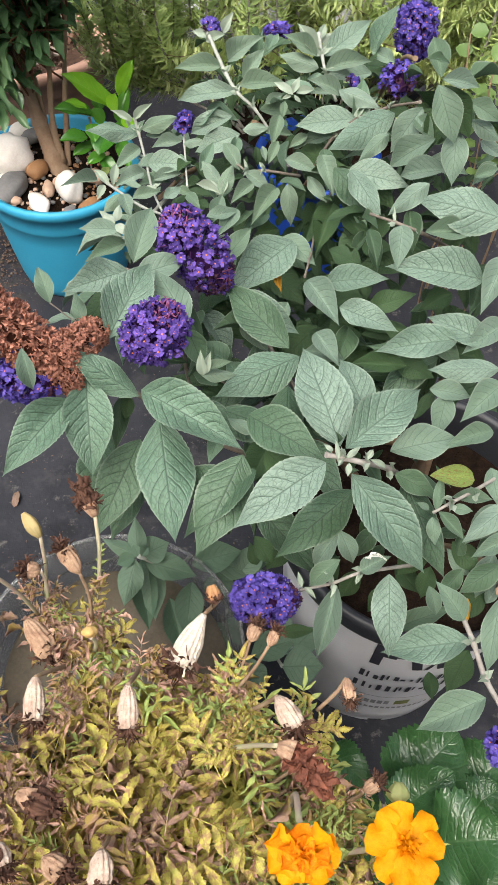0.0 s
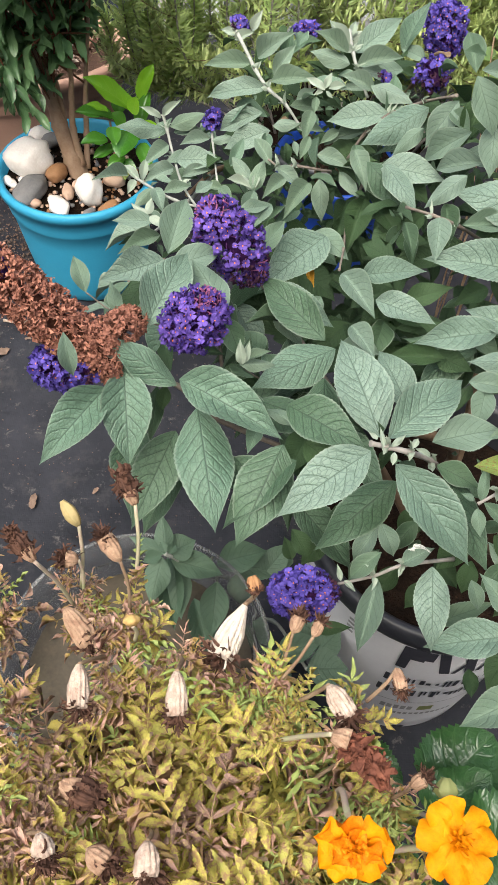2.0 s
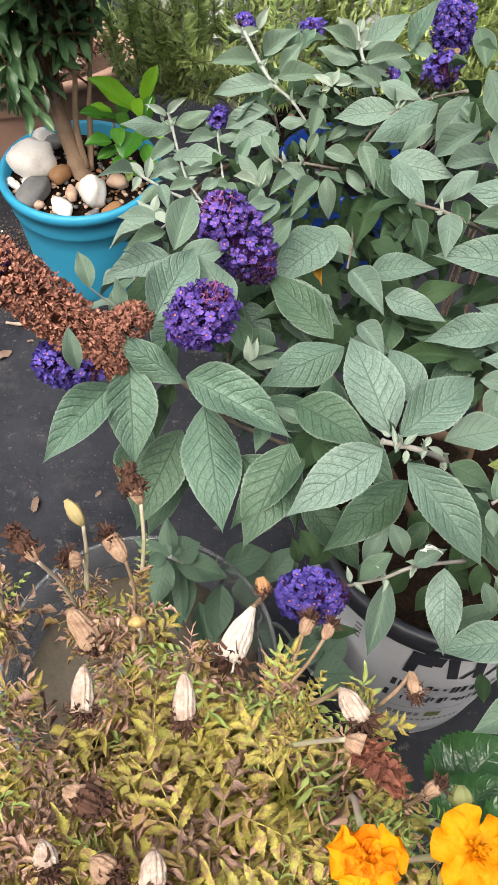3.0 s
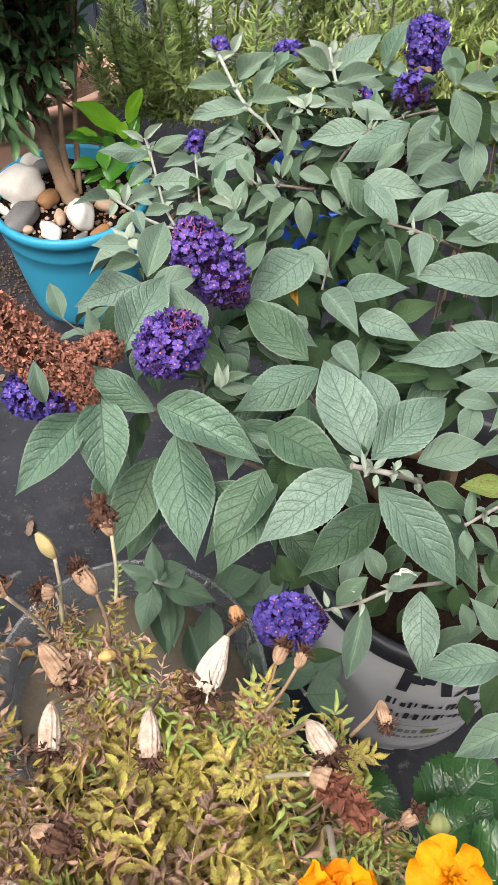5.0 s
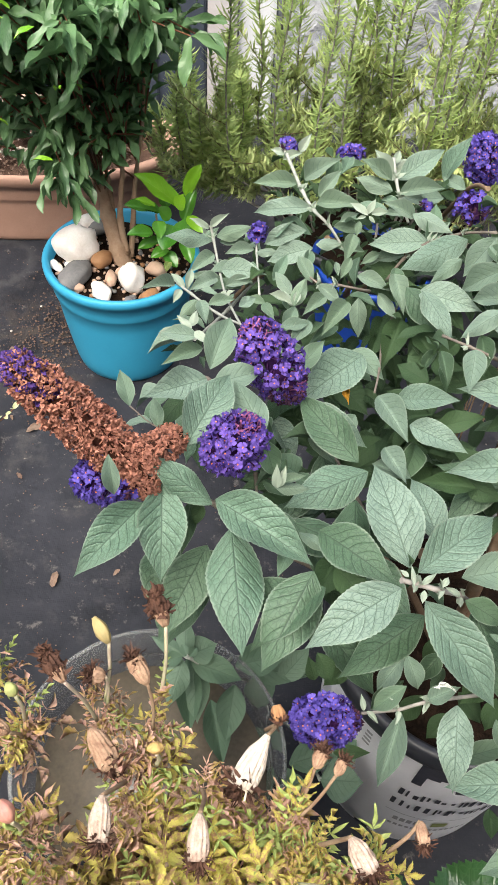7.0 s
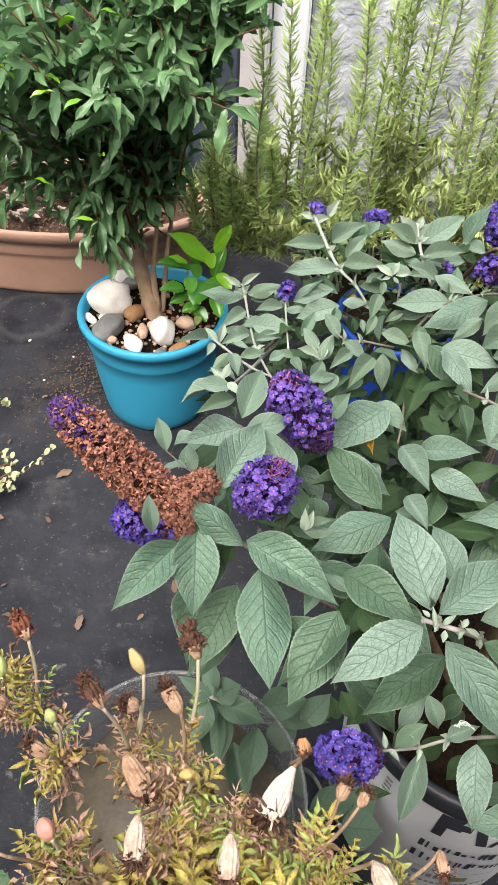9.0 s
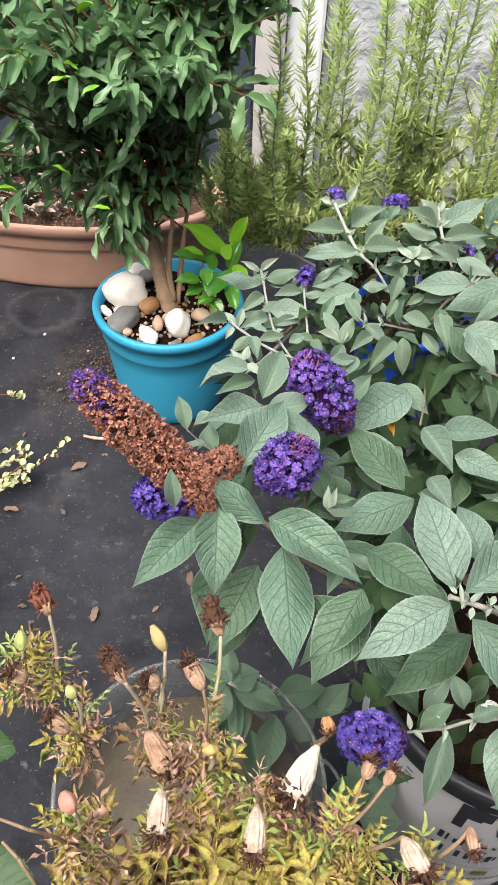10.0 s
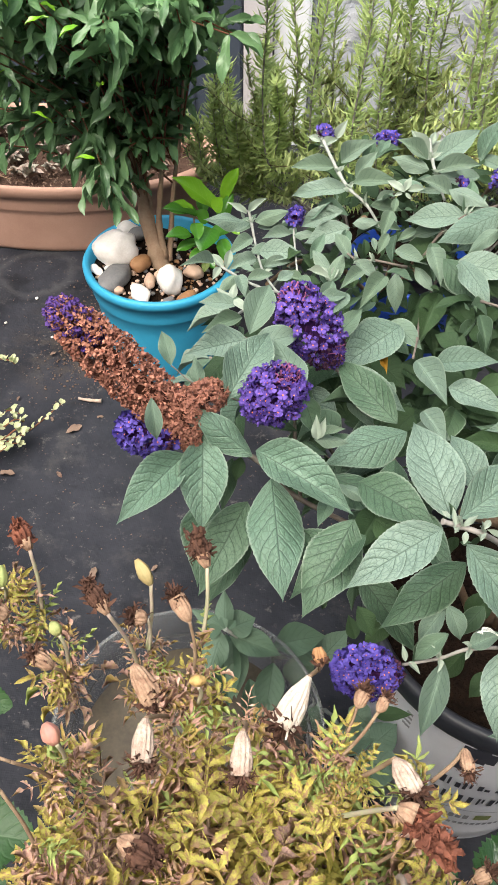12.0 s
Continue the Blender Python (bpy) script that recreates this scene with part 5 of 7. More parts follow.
leaf(sage, (0.161, 0.429, 0.685), (0.185, 0.402, 0.682), 0.020, 26)
leaf(sage, (0.093, 0.417, 0.668), (0.062, 0.436, 0.660), 0.019, -27)
leaf(green, (0.140, 0.454, 0.663), (0.103, 0.475, 0.660), 0.017, -28)
leaf(green, (0.115, 0.526, 0.672), (0.087, 0.549, 0.670), 0.020, -29)
leaf(green, (0.190, 0.487, 0.678), (0.161, 0.475, 0.669), 0.018, -22)
leaf(green, (0.115, 0.536, 0.683), (0.141, 0.523, 0.695), 0.017, 35)
leaf(mid, (0.055, 0.409, 0.683), (-0.011, 0.365, 0.687), 0.034, -21)
leaf(silver, (-0.021, 0.352, 0.728), (0.006, 0.359, 0.720), 0.011, 27)
leaf(silver, (-0.021, 0.352, 0.728), (0.002, 0.364, 0.730), 0.008, 12)
leaf(young, (-0.019, 0.351, 0.729), (-0.021, 0.359, 0.747), 0.007, -15)
leaf(young, (-0.018, 0.352, 0.729), (-0.014, 0.362, 0.742), 0.006, 14)
leaf(mid, (-0.062, 0.338, 0.727), (0.010, 0.299, 0.713), 0.032, 19)
leaf(sage, (-0.001, 0.328, 0.709), (0.022, 0.311, 0.712), 0.010, 20)
leaf(deep, (0.013, 0.328, 0.714), (0.065, 0.284, 0.723), 0.031, 20)
leaf(mid, (-0.007, 0.318, 0.702), (-0.014, 0.296, 0.699), 0.013, -7)
leaf(mid, (-0.064, 0.338, 0.720), (-0.114, 0.351, 0.757), 0.021, -24)
leaf(mid, (-0.101, 0.348, 0.729), (-0.096, 0.292, 0.685), 0.033, -5)
leaf(mid, (-0.112, 0.333, 0.722), (-0.153, 0.279, 0.705), 0.029, -21)
leaf(mid, (-0.049, 0.323, 0.716), (-0.034, 0.235, 0.697), 0.039, 0)
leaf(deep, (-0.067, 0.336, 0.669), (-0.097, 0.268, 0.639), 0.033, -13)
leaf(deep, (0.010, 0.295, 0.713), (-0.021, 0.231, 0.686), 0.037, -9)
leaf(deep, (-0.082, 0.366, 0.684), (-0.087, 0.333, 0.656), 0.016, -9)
leaf(sage, (-0.129, 0.321, 0.790), (-0.125, 0.308, 0.763), 0.0125, 4)
leaf(green, (-0.074, 0.354, 0.700), (-0.077, 0.342, 0.685), 0.010, -13)
leaf(mid, (-0.032, 0.386, 0.740), (-0.020, 0.374, 0.710), 0.019, 22)
leaf(mid, (-0.003, 0.389, 0.699), (-0.033, 0.388, 0.719), 0.019, -31)
leaf(mid, (0.015, 0.389, 0.665), (-0.004, 0.413, 0.671), 0.017, -16)
leaf(green, (0.026, 0.308, 0.698), (0.053, 0.281, 0.697), 0.021, 17)
leaf(green, (0.030, 0.322, 0.692), (0.014, 0.289, 0.682), 0.021, -8)
leaf(sage, (0.061, 0.266, 0.750), (0.003, 0.229, 0.731), 0.030, -15)
leaf(sage, (0.079, 0.311, 0.701), (0.054, 0.394, 0.715), 0.038, -11)
leaf(sage, (0.078, 0.292, 0.727), (0.133, 0.338, 0.735), 0.032, 13)
leaf(sage, (0.079, 0.267, 0.735), (0.130, 0.215, 0.696), 0.030, 19)
leaf(deep, (0.085, 0.271, 0.708), (0.033, 0.244, 0.657), 0.028, -16)
leaf(sage, (0.110, 0.297, 0.717), (0.160, 0.311, 0.714), 0.028, 19)
leaf(deep, (0.122, 0.286, 0.698), (0.150, 0.226, 0.666), 0.026, 16)
leaf(deep, (0.115, 0.288, 0.703), (0.144, 0.272, 0.699), 0.018, 22)
leaf(young, (0.065, 0.272, 0.754), (0.059, 0.275, 0.757), 0.003, -23)
leaf(young, (0.069, 0.268, 0.750), (0.067, 0.280, 0.756), 0.003, -8)
leaf(young, (0.074, 0.270, 0.749), (0.084, 0.278, 0.752), 0.004, 13)
leaf(young, (0.076, 0.267, 0.748), (0.075, 0.260, 0.743), 0.004, 3)
leaf(young, (0.090, 0.272, 0.745), (0.101, 0.269, 0.739), 0.004, 25)
leaf(young, (0.088, 0.271, 0.746), (0.092, 0.278, 0.748), 0.004, 4)
leaf(sage, (0.136, 0.251, 0.717), (0.141, 0.275, 0.727), 0.008, -5)
leaf(sage, (0.137, 0.250, 0.718), (0.153, 0.233, 0.711), 0.010, 20)
leaf(sage, (0.133, 0.247, 0.716), (0.135, 0.231, 0.706), 0.010, 12)
leaf(sage, (0.145, 0.251, 0.720), (0.159, 0.249, 0.721), 0.008, 20)
leaf(sage, (0.131, 0.251, 0.718), (0.123, 0.256, 0.719), 0.005, -21)
leaf(yellow, (0.162, 0.270, 0.725), (0.133, 0.274, 0.724), 0.014, -21)
leaf(sage, (0.186, 0.257, 0.716), (0.153, 0.234, 0.706), 0.017, -8)
leaf(sage, (0.186, 0.237, 0.706), (0.159, 0.226, 0.700), 0.014, -11)
leaf(sage, (0.149, 0.264, 0.713), (0.177, 0.263, 0.712), 0.011, 20)
leaf(sage, (0.182, 0.292, 0.706), (0.185, 0.265, 0.698), 0.015, 14)
leaf(sage, (0.076, 0.223, 0.661), (0.063, 0.181, 0.632), 0.019, 0)
leaf(sage, (0.077, 0.234, 0.678), (0.057, 0.224, 0.656), 0.015, -14)
leaf(sage, (0.078, 0.257, 0.677), (0.089, 0.240, 0.659), 0.015, 16)
leaf(sage, (0.109, 0.223, 0.680), (0.110, 0.176, 0.646), 0.023, 9)
leaf(sage, (0.163, 0.185, 0.659), (0.105, 0.182, 0.643), 0.025, -12)
leaf(sage, (0.175, 0.154, 0.636), (0.129, 0.137, 0.619), 0.027, -6)
leaf(sage, (0.157, 0.194, 0.672), (0.138, 0.216, 0.686), 0.017, -19)
leaf(sage, (0.141, 0.225, 0.657), (0.147, 0.208, 0.644), 0.012, 15)
leaf(sage, (0.124, 0.211, 0.612), (0.165, 0.221, 0.630), 0.017, 12)
leaf(sage, (0.089, 0.224, 0.681), (0.109, 0.230, 0.693), 0.013, 14)
leaf(sage, (0.182, 0.208, 0.677), (0.174, 0.167, 0.649), 0.020, 10)
leaf(green, (0.152, 0.188, 0.585), (0.154, 0.169, 0.576), 0.011, 11)
leaf(green, (0.180, 0.200, 0.599), (0.164, 0.173, 0.580), 0.020, 3)
leaf(green, (0.146, 0.261, 0.654), (0.124, 0.243, 0.633), 0.019, -8)
leaf(sage, (0.172, 0.236, 0.651), (0.156, 0.252, 0.662), 0.014, -20)
leaf(green, (0.066, 0.261, 0.641), (0.083, 0.242, 0.625), 0.016, 16)
leaf(sage, (0.191, 0.250, 0.658), (0.178, 0.224, 0.638), 0.019, 4)
leaf(green, (0.102, 0.273, 0.629), (0.122, 0.293, 0.646), 0.018, 8)
leaf(young, (0.055, 0.227, 0.647), (0.063, 0.219, 0.646), 0.004, 13)
leaf(young, (0.053, 0.227, 0.647), (0.050, 0.236, 0.655), 0.004, -10)
leaf(sage, (0.187, 0.222, 0.634), (0.196, 0.235, 0.644), 0.010, -1)
leaf(green, (0.020, 0.268, 0.645), (0.033, 0.254, 0.627), 0.014, 15)
leaf(green, (0.024, 0.269, 0.594), (0.017, 0.282, 0.608), 0.011, -11)
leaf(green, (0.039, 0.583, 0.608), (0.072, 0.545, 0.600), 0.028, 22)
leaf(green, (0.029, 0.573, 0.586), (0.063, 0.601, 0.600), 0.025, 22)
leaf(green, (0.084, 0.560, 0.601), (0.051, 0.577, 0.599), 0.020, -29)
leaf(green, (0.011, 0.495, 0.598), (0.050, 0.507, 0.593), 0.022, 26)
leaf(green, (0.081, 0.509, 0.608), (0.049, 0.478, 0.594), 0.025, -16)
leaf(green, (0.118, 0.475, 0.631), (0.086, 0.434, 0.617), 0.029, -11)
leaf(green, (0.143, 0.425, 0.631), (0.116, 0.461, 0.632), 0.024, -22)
leaf(amber, (0.168, 0.218, 0.653), (0.166, 0.201, 0.640), 0.007, 10)
leaf(amber, (0.038, 0.532, 0.658), (0.045, 0.510, 0.651), 0.007, 11)
leaf(sage, (0.078, 0.258, 0.672), (0.062, 0.242, 0.647), 0.015, -10)
leaf(deep, (0.081, 0.249, 0.653), (0.060, 0.235, 0.628), 0.014, -13)
leaf(deep, (0.107, 0.267, 0.662), (0.090, 0.251, 0.644), 0.016, -8)
leaf(sage, (0.187, 0.264, 0.701), (0.160, 0.241, 0.689), 0.020, -6)
leaf(deep, (0.190, 0.253, 0.684), (0.169, 0.237, 0.674), 0.015, -6)
leaf(deep, (0.189, 0.235, 0.671), (0.161, 0.220, 0.656), 0.019, -7)
leaf(deep, (0.165, 0.236, 0.661), (0.149, 0.220, 0.644), 0.014, -3)
leaf(green, (0.146, 0.243, 0.650), (0.140, 0.225, 0.633), 0.014, 4)
leaf(green, (0.160, 0.256, 0.664), (0.180, 0.236, 0.652), 0.016, 21)
leaf(green, (0.102, 0.255, 0.616), (0.087, 0.241, 0.596), 0.015, -8)
leaf(green, (0.126, 0.255, 0.627), (0.143, 0.236, 0.618), 0.015, 17)
leaf(green, (0.125, 0.247, 0.604), (0.109, 0.233, 0.587), 0.015, -7)
leaf(green, (0.045, 0.232, 0.543), (0.074, 0.232, 0.551), 0.011, 14)
leaf(green, (0.189, 0.232, 0.631), (0.166, 0.216, 0.615), 0.017, -6)
leaf(green, (0.051, 0.278, 0.618), (0.030, 0.264, 0.595), 0.016, -14)
leaf(green, (0.191, 0.375, 0.681), (0.207, 0.360, 0.679), 0.012, 26)
leaf(green, (0.122, 0.283, 0.663), (0.146, 0.260, 0.656), 0.018, 19)
leaf(green, (0.065, 0.286, 0.657), (0.050, 0.270, 0.633), 0.018, -12)
leaf(sage, (-0.136, 0.418, 0.728), (-0.147, 0.443, 0.742), 0.015, -3)
stem([(-0.136, 0.418, 0.728), (-0.112, 0.408, 0.716), (-0.07, 0.415, 0.690), (0.02, 0.43, 0.60)], 0.0005, 0.0008, greystem)
leaf(sage, (-0.118, 0.411, 0.719), (-0.140, 0.402, 0.720), 0.011, 10)
leaf(sage, (-0.112, 0.408, 0.716), (-0.120, 0.432, 0.728), 0.012, -12)
leaf(sage, (-0.113, 0.470, 0.691), (-0.144, 0.466, 0.672), 0.017, 8)
leaf(mid, (-0.110, 0.460, 0.699), (-0.135, 0.452, 0.668), 0.016, -6)
leaf(mid, (-0.075, 0.500, 0.624), (-0.104, 0.480, 0.580), 0.026, 10)
leaf(sage, (-0.027, 0.500, 0.639), (0.001, 0.470, 0.600), 0.024, -8)
leaf(mid, (-0.086, 0.520, 0.626), (-0.112, 0.500, 0.592), 0.022, 14)
leaf(deep, (-0.035, 0.500, 0.630), (-0.024, 0.470, 0.578), 0.025, 0)
stem([(0.03, 0.50, 0.50), (-0.03, 0.505, 0.60), (-0.08, 0.51, 0.63), (-0.113, 0.470, 0.691)], 0.0022, 0.0012, greystem)
spike((-0.005, 0.473, 0.692), (-0.052, 0.497, 0.751), 0.027, petal, 280, 0.26, -0.07, (-0.25, 0.0, 1.0))
spike((-0.036, 0.383, 0.761), (-0.067, 0.345, 0.758), 0.022, petal, 240, 0.00, 0.16, (0.45, 0.1, 1.0))
spike((0.051, 0.222, 0.636), (0.005, 0.223, 0.634), 0.018, petal_blue, 210, 0.14)
spike((0.153, 0.671, 0.747), (0.147, 0.685, 0.768), 0.018, petal_blue, 34, 0.35)
spike((-0.115, 0.345, 0.728), (-0.161, 0.339, 0.738), 0.018, petal_blue, 130, 0.20)
spike((0.191, 0.127, 0.623), (0.178, 0.126, 0.618), 0.013, petal_blue, 40, 0.00)
dried_spike((-0.111, 0.349, 0.731), (-0.196, 0.357, 0.831), 0.0182, 900, 0.2)
dried_spike((-0.117, 0.346, 0.756), (-0.091, 0.385, 0.738), 0.0125, 210, 0.0)
dried_spike((-0.118, 0.353, 0.761), (-0.110, 0.339, 0.724), 0.0125, 190, 0.0)
stem([(0.20, 0.44, 0.34), (0.19, 0.42, 0.50), (0.16, 0.38, 0.60), (0.10, 0.35, 0.66)], 0.006, 0.004, twig)
stem([(0.21, 0.44, 0.34), (0.21, 0.46, 0.52), (0.19, 0.50, 0.66)], 0.006, 0.003, twig)
stem([(0.19, 0.43, 0.34), (0.12, 0.42, 0.50), (0.05, 0.40, 0.60), (-0.02, 0.36, 0.67)], 0.005, 0.003, twig)
stem([(0.22, 0.42, 0.34), (0.22, 0.33, 0.50), (0.21, 0.26, 0.60), (0.19, 0.22, 0.66)], 0.005, 0.003, twig)

# dark-toned fill colours shade into the gaps behind the outer leaves
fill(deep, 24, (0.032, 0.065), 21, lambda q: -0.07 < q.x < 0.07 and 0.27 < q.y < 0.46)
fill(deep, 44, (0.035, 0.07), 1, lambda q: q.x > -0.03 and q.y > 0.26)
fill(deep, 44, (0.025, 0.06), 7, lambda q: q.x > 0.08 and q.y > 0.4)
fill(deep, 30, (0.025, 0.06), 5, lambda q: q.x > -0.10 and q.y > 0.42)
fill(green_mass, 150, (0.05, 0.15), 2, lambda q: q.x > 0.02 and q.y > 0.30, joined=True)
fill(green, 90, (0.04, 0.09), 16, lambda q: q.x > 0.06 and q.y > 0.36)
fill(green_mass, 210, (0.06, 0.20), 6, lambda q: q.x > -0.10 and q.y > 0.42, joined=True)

PLANT = far_bush = thing("butterfly_bush", "grey-green butterfly bush with felted white shoots in the blue pot", "shrub", (BLUE[0], BLUE[1], 0.28))
stem([(-0.032, 0.862, 0.696), (-0.010, 0.775, 0.700), (0.003, 0.734, 0.704), (0.019, 0.709, 0.704), (0.037, 0.704, 0.681)], 0.0019, 0.0012)
sprouts([(-0.032, 0.862, 0.696), (-0.010, 0.775, 0.700), (0.003, 0.734, 0.704), (0.019, 0.709, 0.704), (0.037, 0.704, 0.681)])
stem([(-0.108, 0.766, 0.652), (-0.104, 0.759, 0.639), (-0.095, 0.729, 0.625), (-0.080, 0.645, 0.654), (-0.052, 0.510, 0.725)], 0.0016, 0.0010)
sprouts([(-0.108, 0.766, 0.652), (-0.104, 0.759, 0.639), (-0.095, 0.729, 0.625), (-0.080, 0.645, 0.654), (-0.052, 0.510, 0.725)])
stem([(-0.055, 0.766, 0.642), (-0.054, 0.749, 0.633), (-0.046, 0.652, 0.653)], 0.0013, 0.0009)
stem([(-0.132, 0.662, 0.651), (-0.116, 0.643, 0.655), (-0.082, 0.571, 0.694), (-0.052, 0.520, 0.726)], 0.0014, 0.0009)
stem([(0.084, 0.796, 0.733), (0.087, 0.767, 0.726), (0.090, 0.733, 0.725), (0.101, 0.721, 0.706)], 0.0018, 0.0012)
sprouts([(0.084, 0.796, 0.733), (0.087, 0.767, 0.726), (0.090, 0.733, 0.725), (0.101, 0.721, 0.706)])
stem([(0.003, 0.648, 0.684), (0.014, 0.643, 0.680), (0.031, 0.643, 0.681), (0.065, 0.651, 0.670)], 0.0010, 0.0014, greystem)
sprouts([(0.003, 0.648, 0.684), (0.014, 0.643, 0.680), (0.031, 0.643, 0.681), (0.065, 0.651, 0.670)])
leaf(silver, (-0.015, 0.794, 0.696), (-0.065, 0.791, 0.695), 0.021, -39)
leaf(silver, (0.002, 0.745, 0.699), (-0.063, 0.765, 0.675), 0.021, -41)
leaf(silver, (-0.008, 0.796, 0.701), (0.030, 0.790, 0.733), 0.023, 50)
leaf(young, (-0.014, 0.856, 0.698), (-0.003, 0.860, 0.720), 0.011, 47)
leaf(young, (-0.030, 0.857, 0.693), (-0.049, 0.857, 0.698), 0.009, -42)
leaf(silver, (0.005, 0.731, 0.714), (0.052, 0.713, 0.728), 0.021, 40)
leaf(silver, (0.008, 0.761, 0.703), (0.030, 0.779, 0.726), 0.017, 30)
leaf(silver, (-0.002, 0.730, 0.681), (-0.048, 0.738, 0.653), 0.022, -44)
leaf(young, (-0.033, 0.851, 0.690), (-0.011, 0.855, 0.698), 0.011, 41)
leaf(silver, (-0.106, 0.752, 0.643), (-0.155, 0.728, 0.661), 0.019, -39)
leaf(silver, (-0.101, 0.761, 0.641), (-0.060, 0.773, 0.651), 0.020, 36)
leaf(young, (-0.110, 0.762, 0.650), (-0.132, 0.759, 0.665), 0.008, -42)
leaf(young, (-0.108, 0.764, 0.651), (-0.088, 0.772, 0.666), 0.009, 39)
leaf(young, (-0.113, 0.761, 0.644), (-0.117, 0.763, 0.651), 0.004, -31)
leaf(silver, (-0.101, 0.736, 0.636), (-0.126, 0.706, 0.631), 0.018, -27)
leaf(silver, (-0.091, 0.714, 0.633), (-0.040, 0.697, 0.644), 0.023, 35)
leaf(silver, (-0.093, 0.689, 0.641), (-0.122, 0.663, 0.641), 0.018, -30)
leaf(silver, (-0.089, 0.705, 0.622), (-0.128, 0.705, 0.628), 0.015, -34)
leaf(silver, (-0.098, 0.772, 0.626), (-0.064, 0.774, 0.627), 0.016, 37)
leaf(silver, (-0.084, 0.693, 0.628), (-0.053, 0.699, 0.633), 0.015, 35)
leaf(silver, (-0.054, 0.735, 0.643), (-0.030, 0.729, 0.652), 0.012, 39)
leaf(silver, (-0.057, 0.758, 0.630), (-0.091, 0.753, 0.624), 0.016, -36)
leaf(silver, (0.006, 0.710, 0.674), (-0.042, 0.718, 0.645), 0.024, -42)
leaf(silver, (0.006, 0.648, 0.677), (-0.011, 0.676, 0.689), 0.016, -18)
leaf(silver, (0.010, 0.642, 0.680), (0.037, 0.630, 0.666), 0.015, 32)
leaf(silver, (-0.012, 0.612, 0.676), (-0.000, 0.642, 0.690), 0.016, 13)
leaf(silver, (-0.014, 0.648, 0.661), (-0.033, 0.672, 0.671), 0.015, -20)
leaf(young, (-0.012, 0.613, 0.676), (-0.037, 0.628, 0.676), 0.008, -29)
leaf(young, (-0.011, 0.614, 0.674), (-0.022, 0.629, 0.680), 0.007, -19)
leaf(young, (-0.010, 0.614, 0.675), (-0.007, 0.630, 0.682), 0.007, 5)
leaf(silver, (0.018, 0.620, 0.684), (-0.003, 0.597, 0.677), 0.015, -23)
leaf(silver, (0.041, 0.621, 0.679), (0.017, 0.584, 0.664), 0.020, -16)
leaf(silver, (0.053, 0.637, 0.672), (0.058, 0.617, 0.635), 0.019, 12)
leaf(silver, (0.027, 0.659, 0.697), (0.031, 0.649, 0.687), 0.007, 15)
leaf(silver, (0.042, 0.662, 0.701), (0.033, 0.647, 0.685), 0.011, -16)
leaf(silver, (0.043, 0.686, 0.712), (0.036, 0.660, 0.694), 0.015, -8)
leaf(silver, (0.048, 0.697, 0.720), (0.046, 0.686, 0.708), 0.008, -4)
leaf(silver, (0.030, 0.712, 0.707), (0.049, 0.716, 0.717), 0.010, 38)
leaf(silver, (0.025, 0.721, 0.695), (0.059, 0.716, 0.695), 0.016, 38)
leaf(silver, (0.008, 0.704, 0.683), (0.037, 0.703, 0.688), 0.014, 37)
leaf(young, (-0.123, 0.655, 0.649), (-0.141, 0.672, 0.656), 0.008, -20)
leaf(young, (-0.123, 0.670, 0.637), (-0.121, 0.694, 0.648), 0.009, 9)
leaf(young, (-0.125, 0.635, 0.666), (-0.131, 0.619, 0.661), 0.008, -18)
leaf(silver, (-0.132, 0.640, 0.667), (-0.164, 0.617, 0.677), 0.014, -35)
leaf(silver, (-0.105, 0.608, 0.677), (-0.121, 0.586, 0.672), 0.013, -25)
leaf(silver, (-0.095, 0.606, 0.674), (-0.068, 0.615, 0.676), 0.013, 33)
leaf(silver, (-0.039, 0.618, 0.671), (-0.059, 0.627, 0.669), 0.010, -31)
leaf(silver, (0.081, 0.759, 0.730), (0.046, 0.770, 0.746), 0.018, -40)
leaf(silver, (0.091, 0.777, 0.720), (0.139, 0.808, 0.743), 0.025, 30)
leaf(silver, (0.088, 0.738, 0.728), (0.133, 0.736, 0.740), 0.021, 40)
leaf(young, (0.081, 0.765, 0.729), (0.061, 0.784, 0.750), 0.014, -31)
leaf(silver, (0.083, 0.749, 0.724), (0.042, 0.755, 0.734), 0.020, -40)
leaf(silver, (0.103, 0.702, 0.724), (0.069, 0.712, 0.734), 0.017, -38)
leaf(silver, (0.089, 0.749, 0.719), (0.121, 0.740, 0.719), 0.015, 39)
leaf(silver, (0.104, 0.734, 0.710), (0.073, 0.730, 0.709), 0.014, -37)
leaf(young, (0.056, 0.702, 0.724), (0.037, 0.711, 0.731), 0.008, -36)
leaf(young, (0.056, 0.703, 0.725), (0.062, 0.712, 0.737), 0.007, 15)
leaf(young, (0.059, 0.703, 0.725), (0.076, 0.705, 0.728), 0.008, 38)
leaf(young, (0.057, 0.701, 0.724), (0.064, 0.697, 0.719), 0.004, 35)
leaf(young, (0.054, 0.701, 0.723), (0.045, 0.700, 0.720), 0.004, -38)
leaf(silver, (0.114, 0.668, 0.723), (0.057, 0.676, 0.708), 0.025, -38)
leaf(silver, (0.121, 0.682, 0.717), (0.136, 0.690, 0.733), 0.011, 30)
leaf(silver, (0.099, 0.701, 0.731), (0.136, 0.671, 0.733), 0.020, 36)
leaf(silver, (0.082, 0.637, 0.705), (0.093, 0.598, 0.687), 0.019, 13)
leaf(silver, (0.049, 0.646, 0.692), (0.082, 0.629, 0.690), 0.017, 33)
leaf(silver, (0.071, 0.635, 0.682), (0.089, 0.608, 0.674), 0.015, 23)
leaf(silver, (0.103, 0.606, 0.710), (0.155, 0.570, 0.723), 0.028, 35)
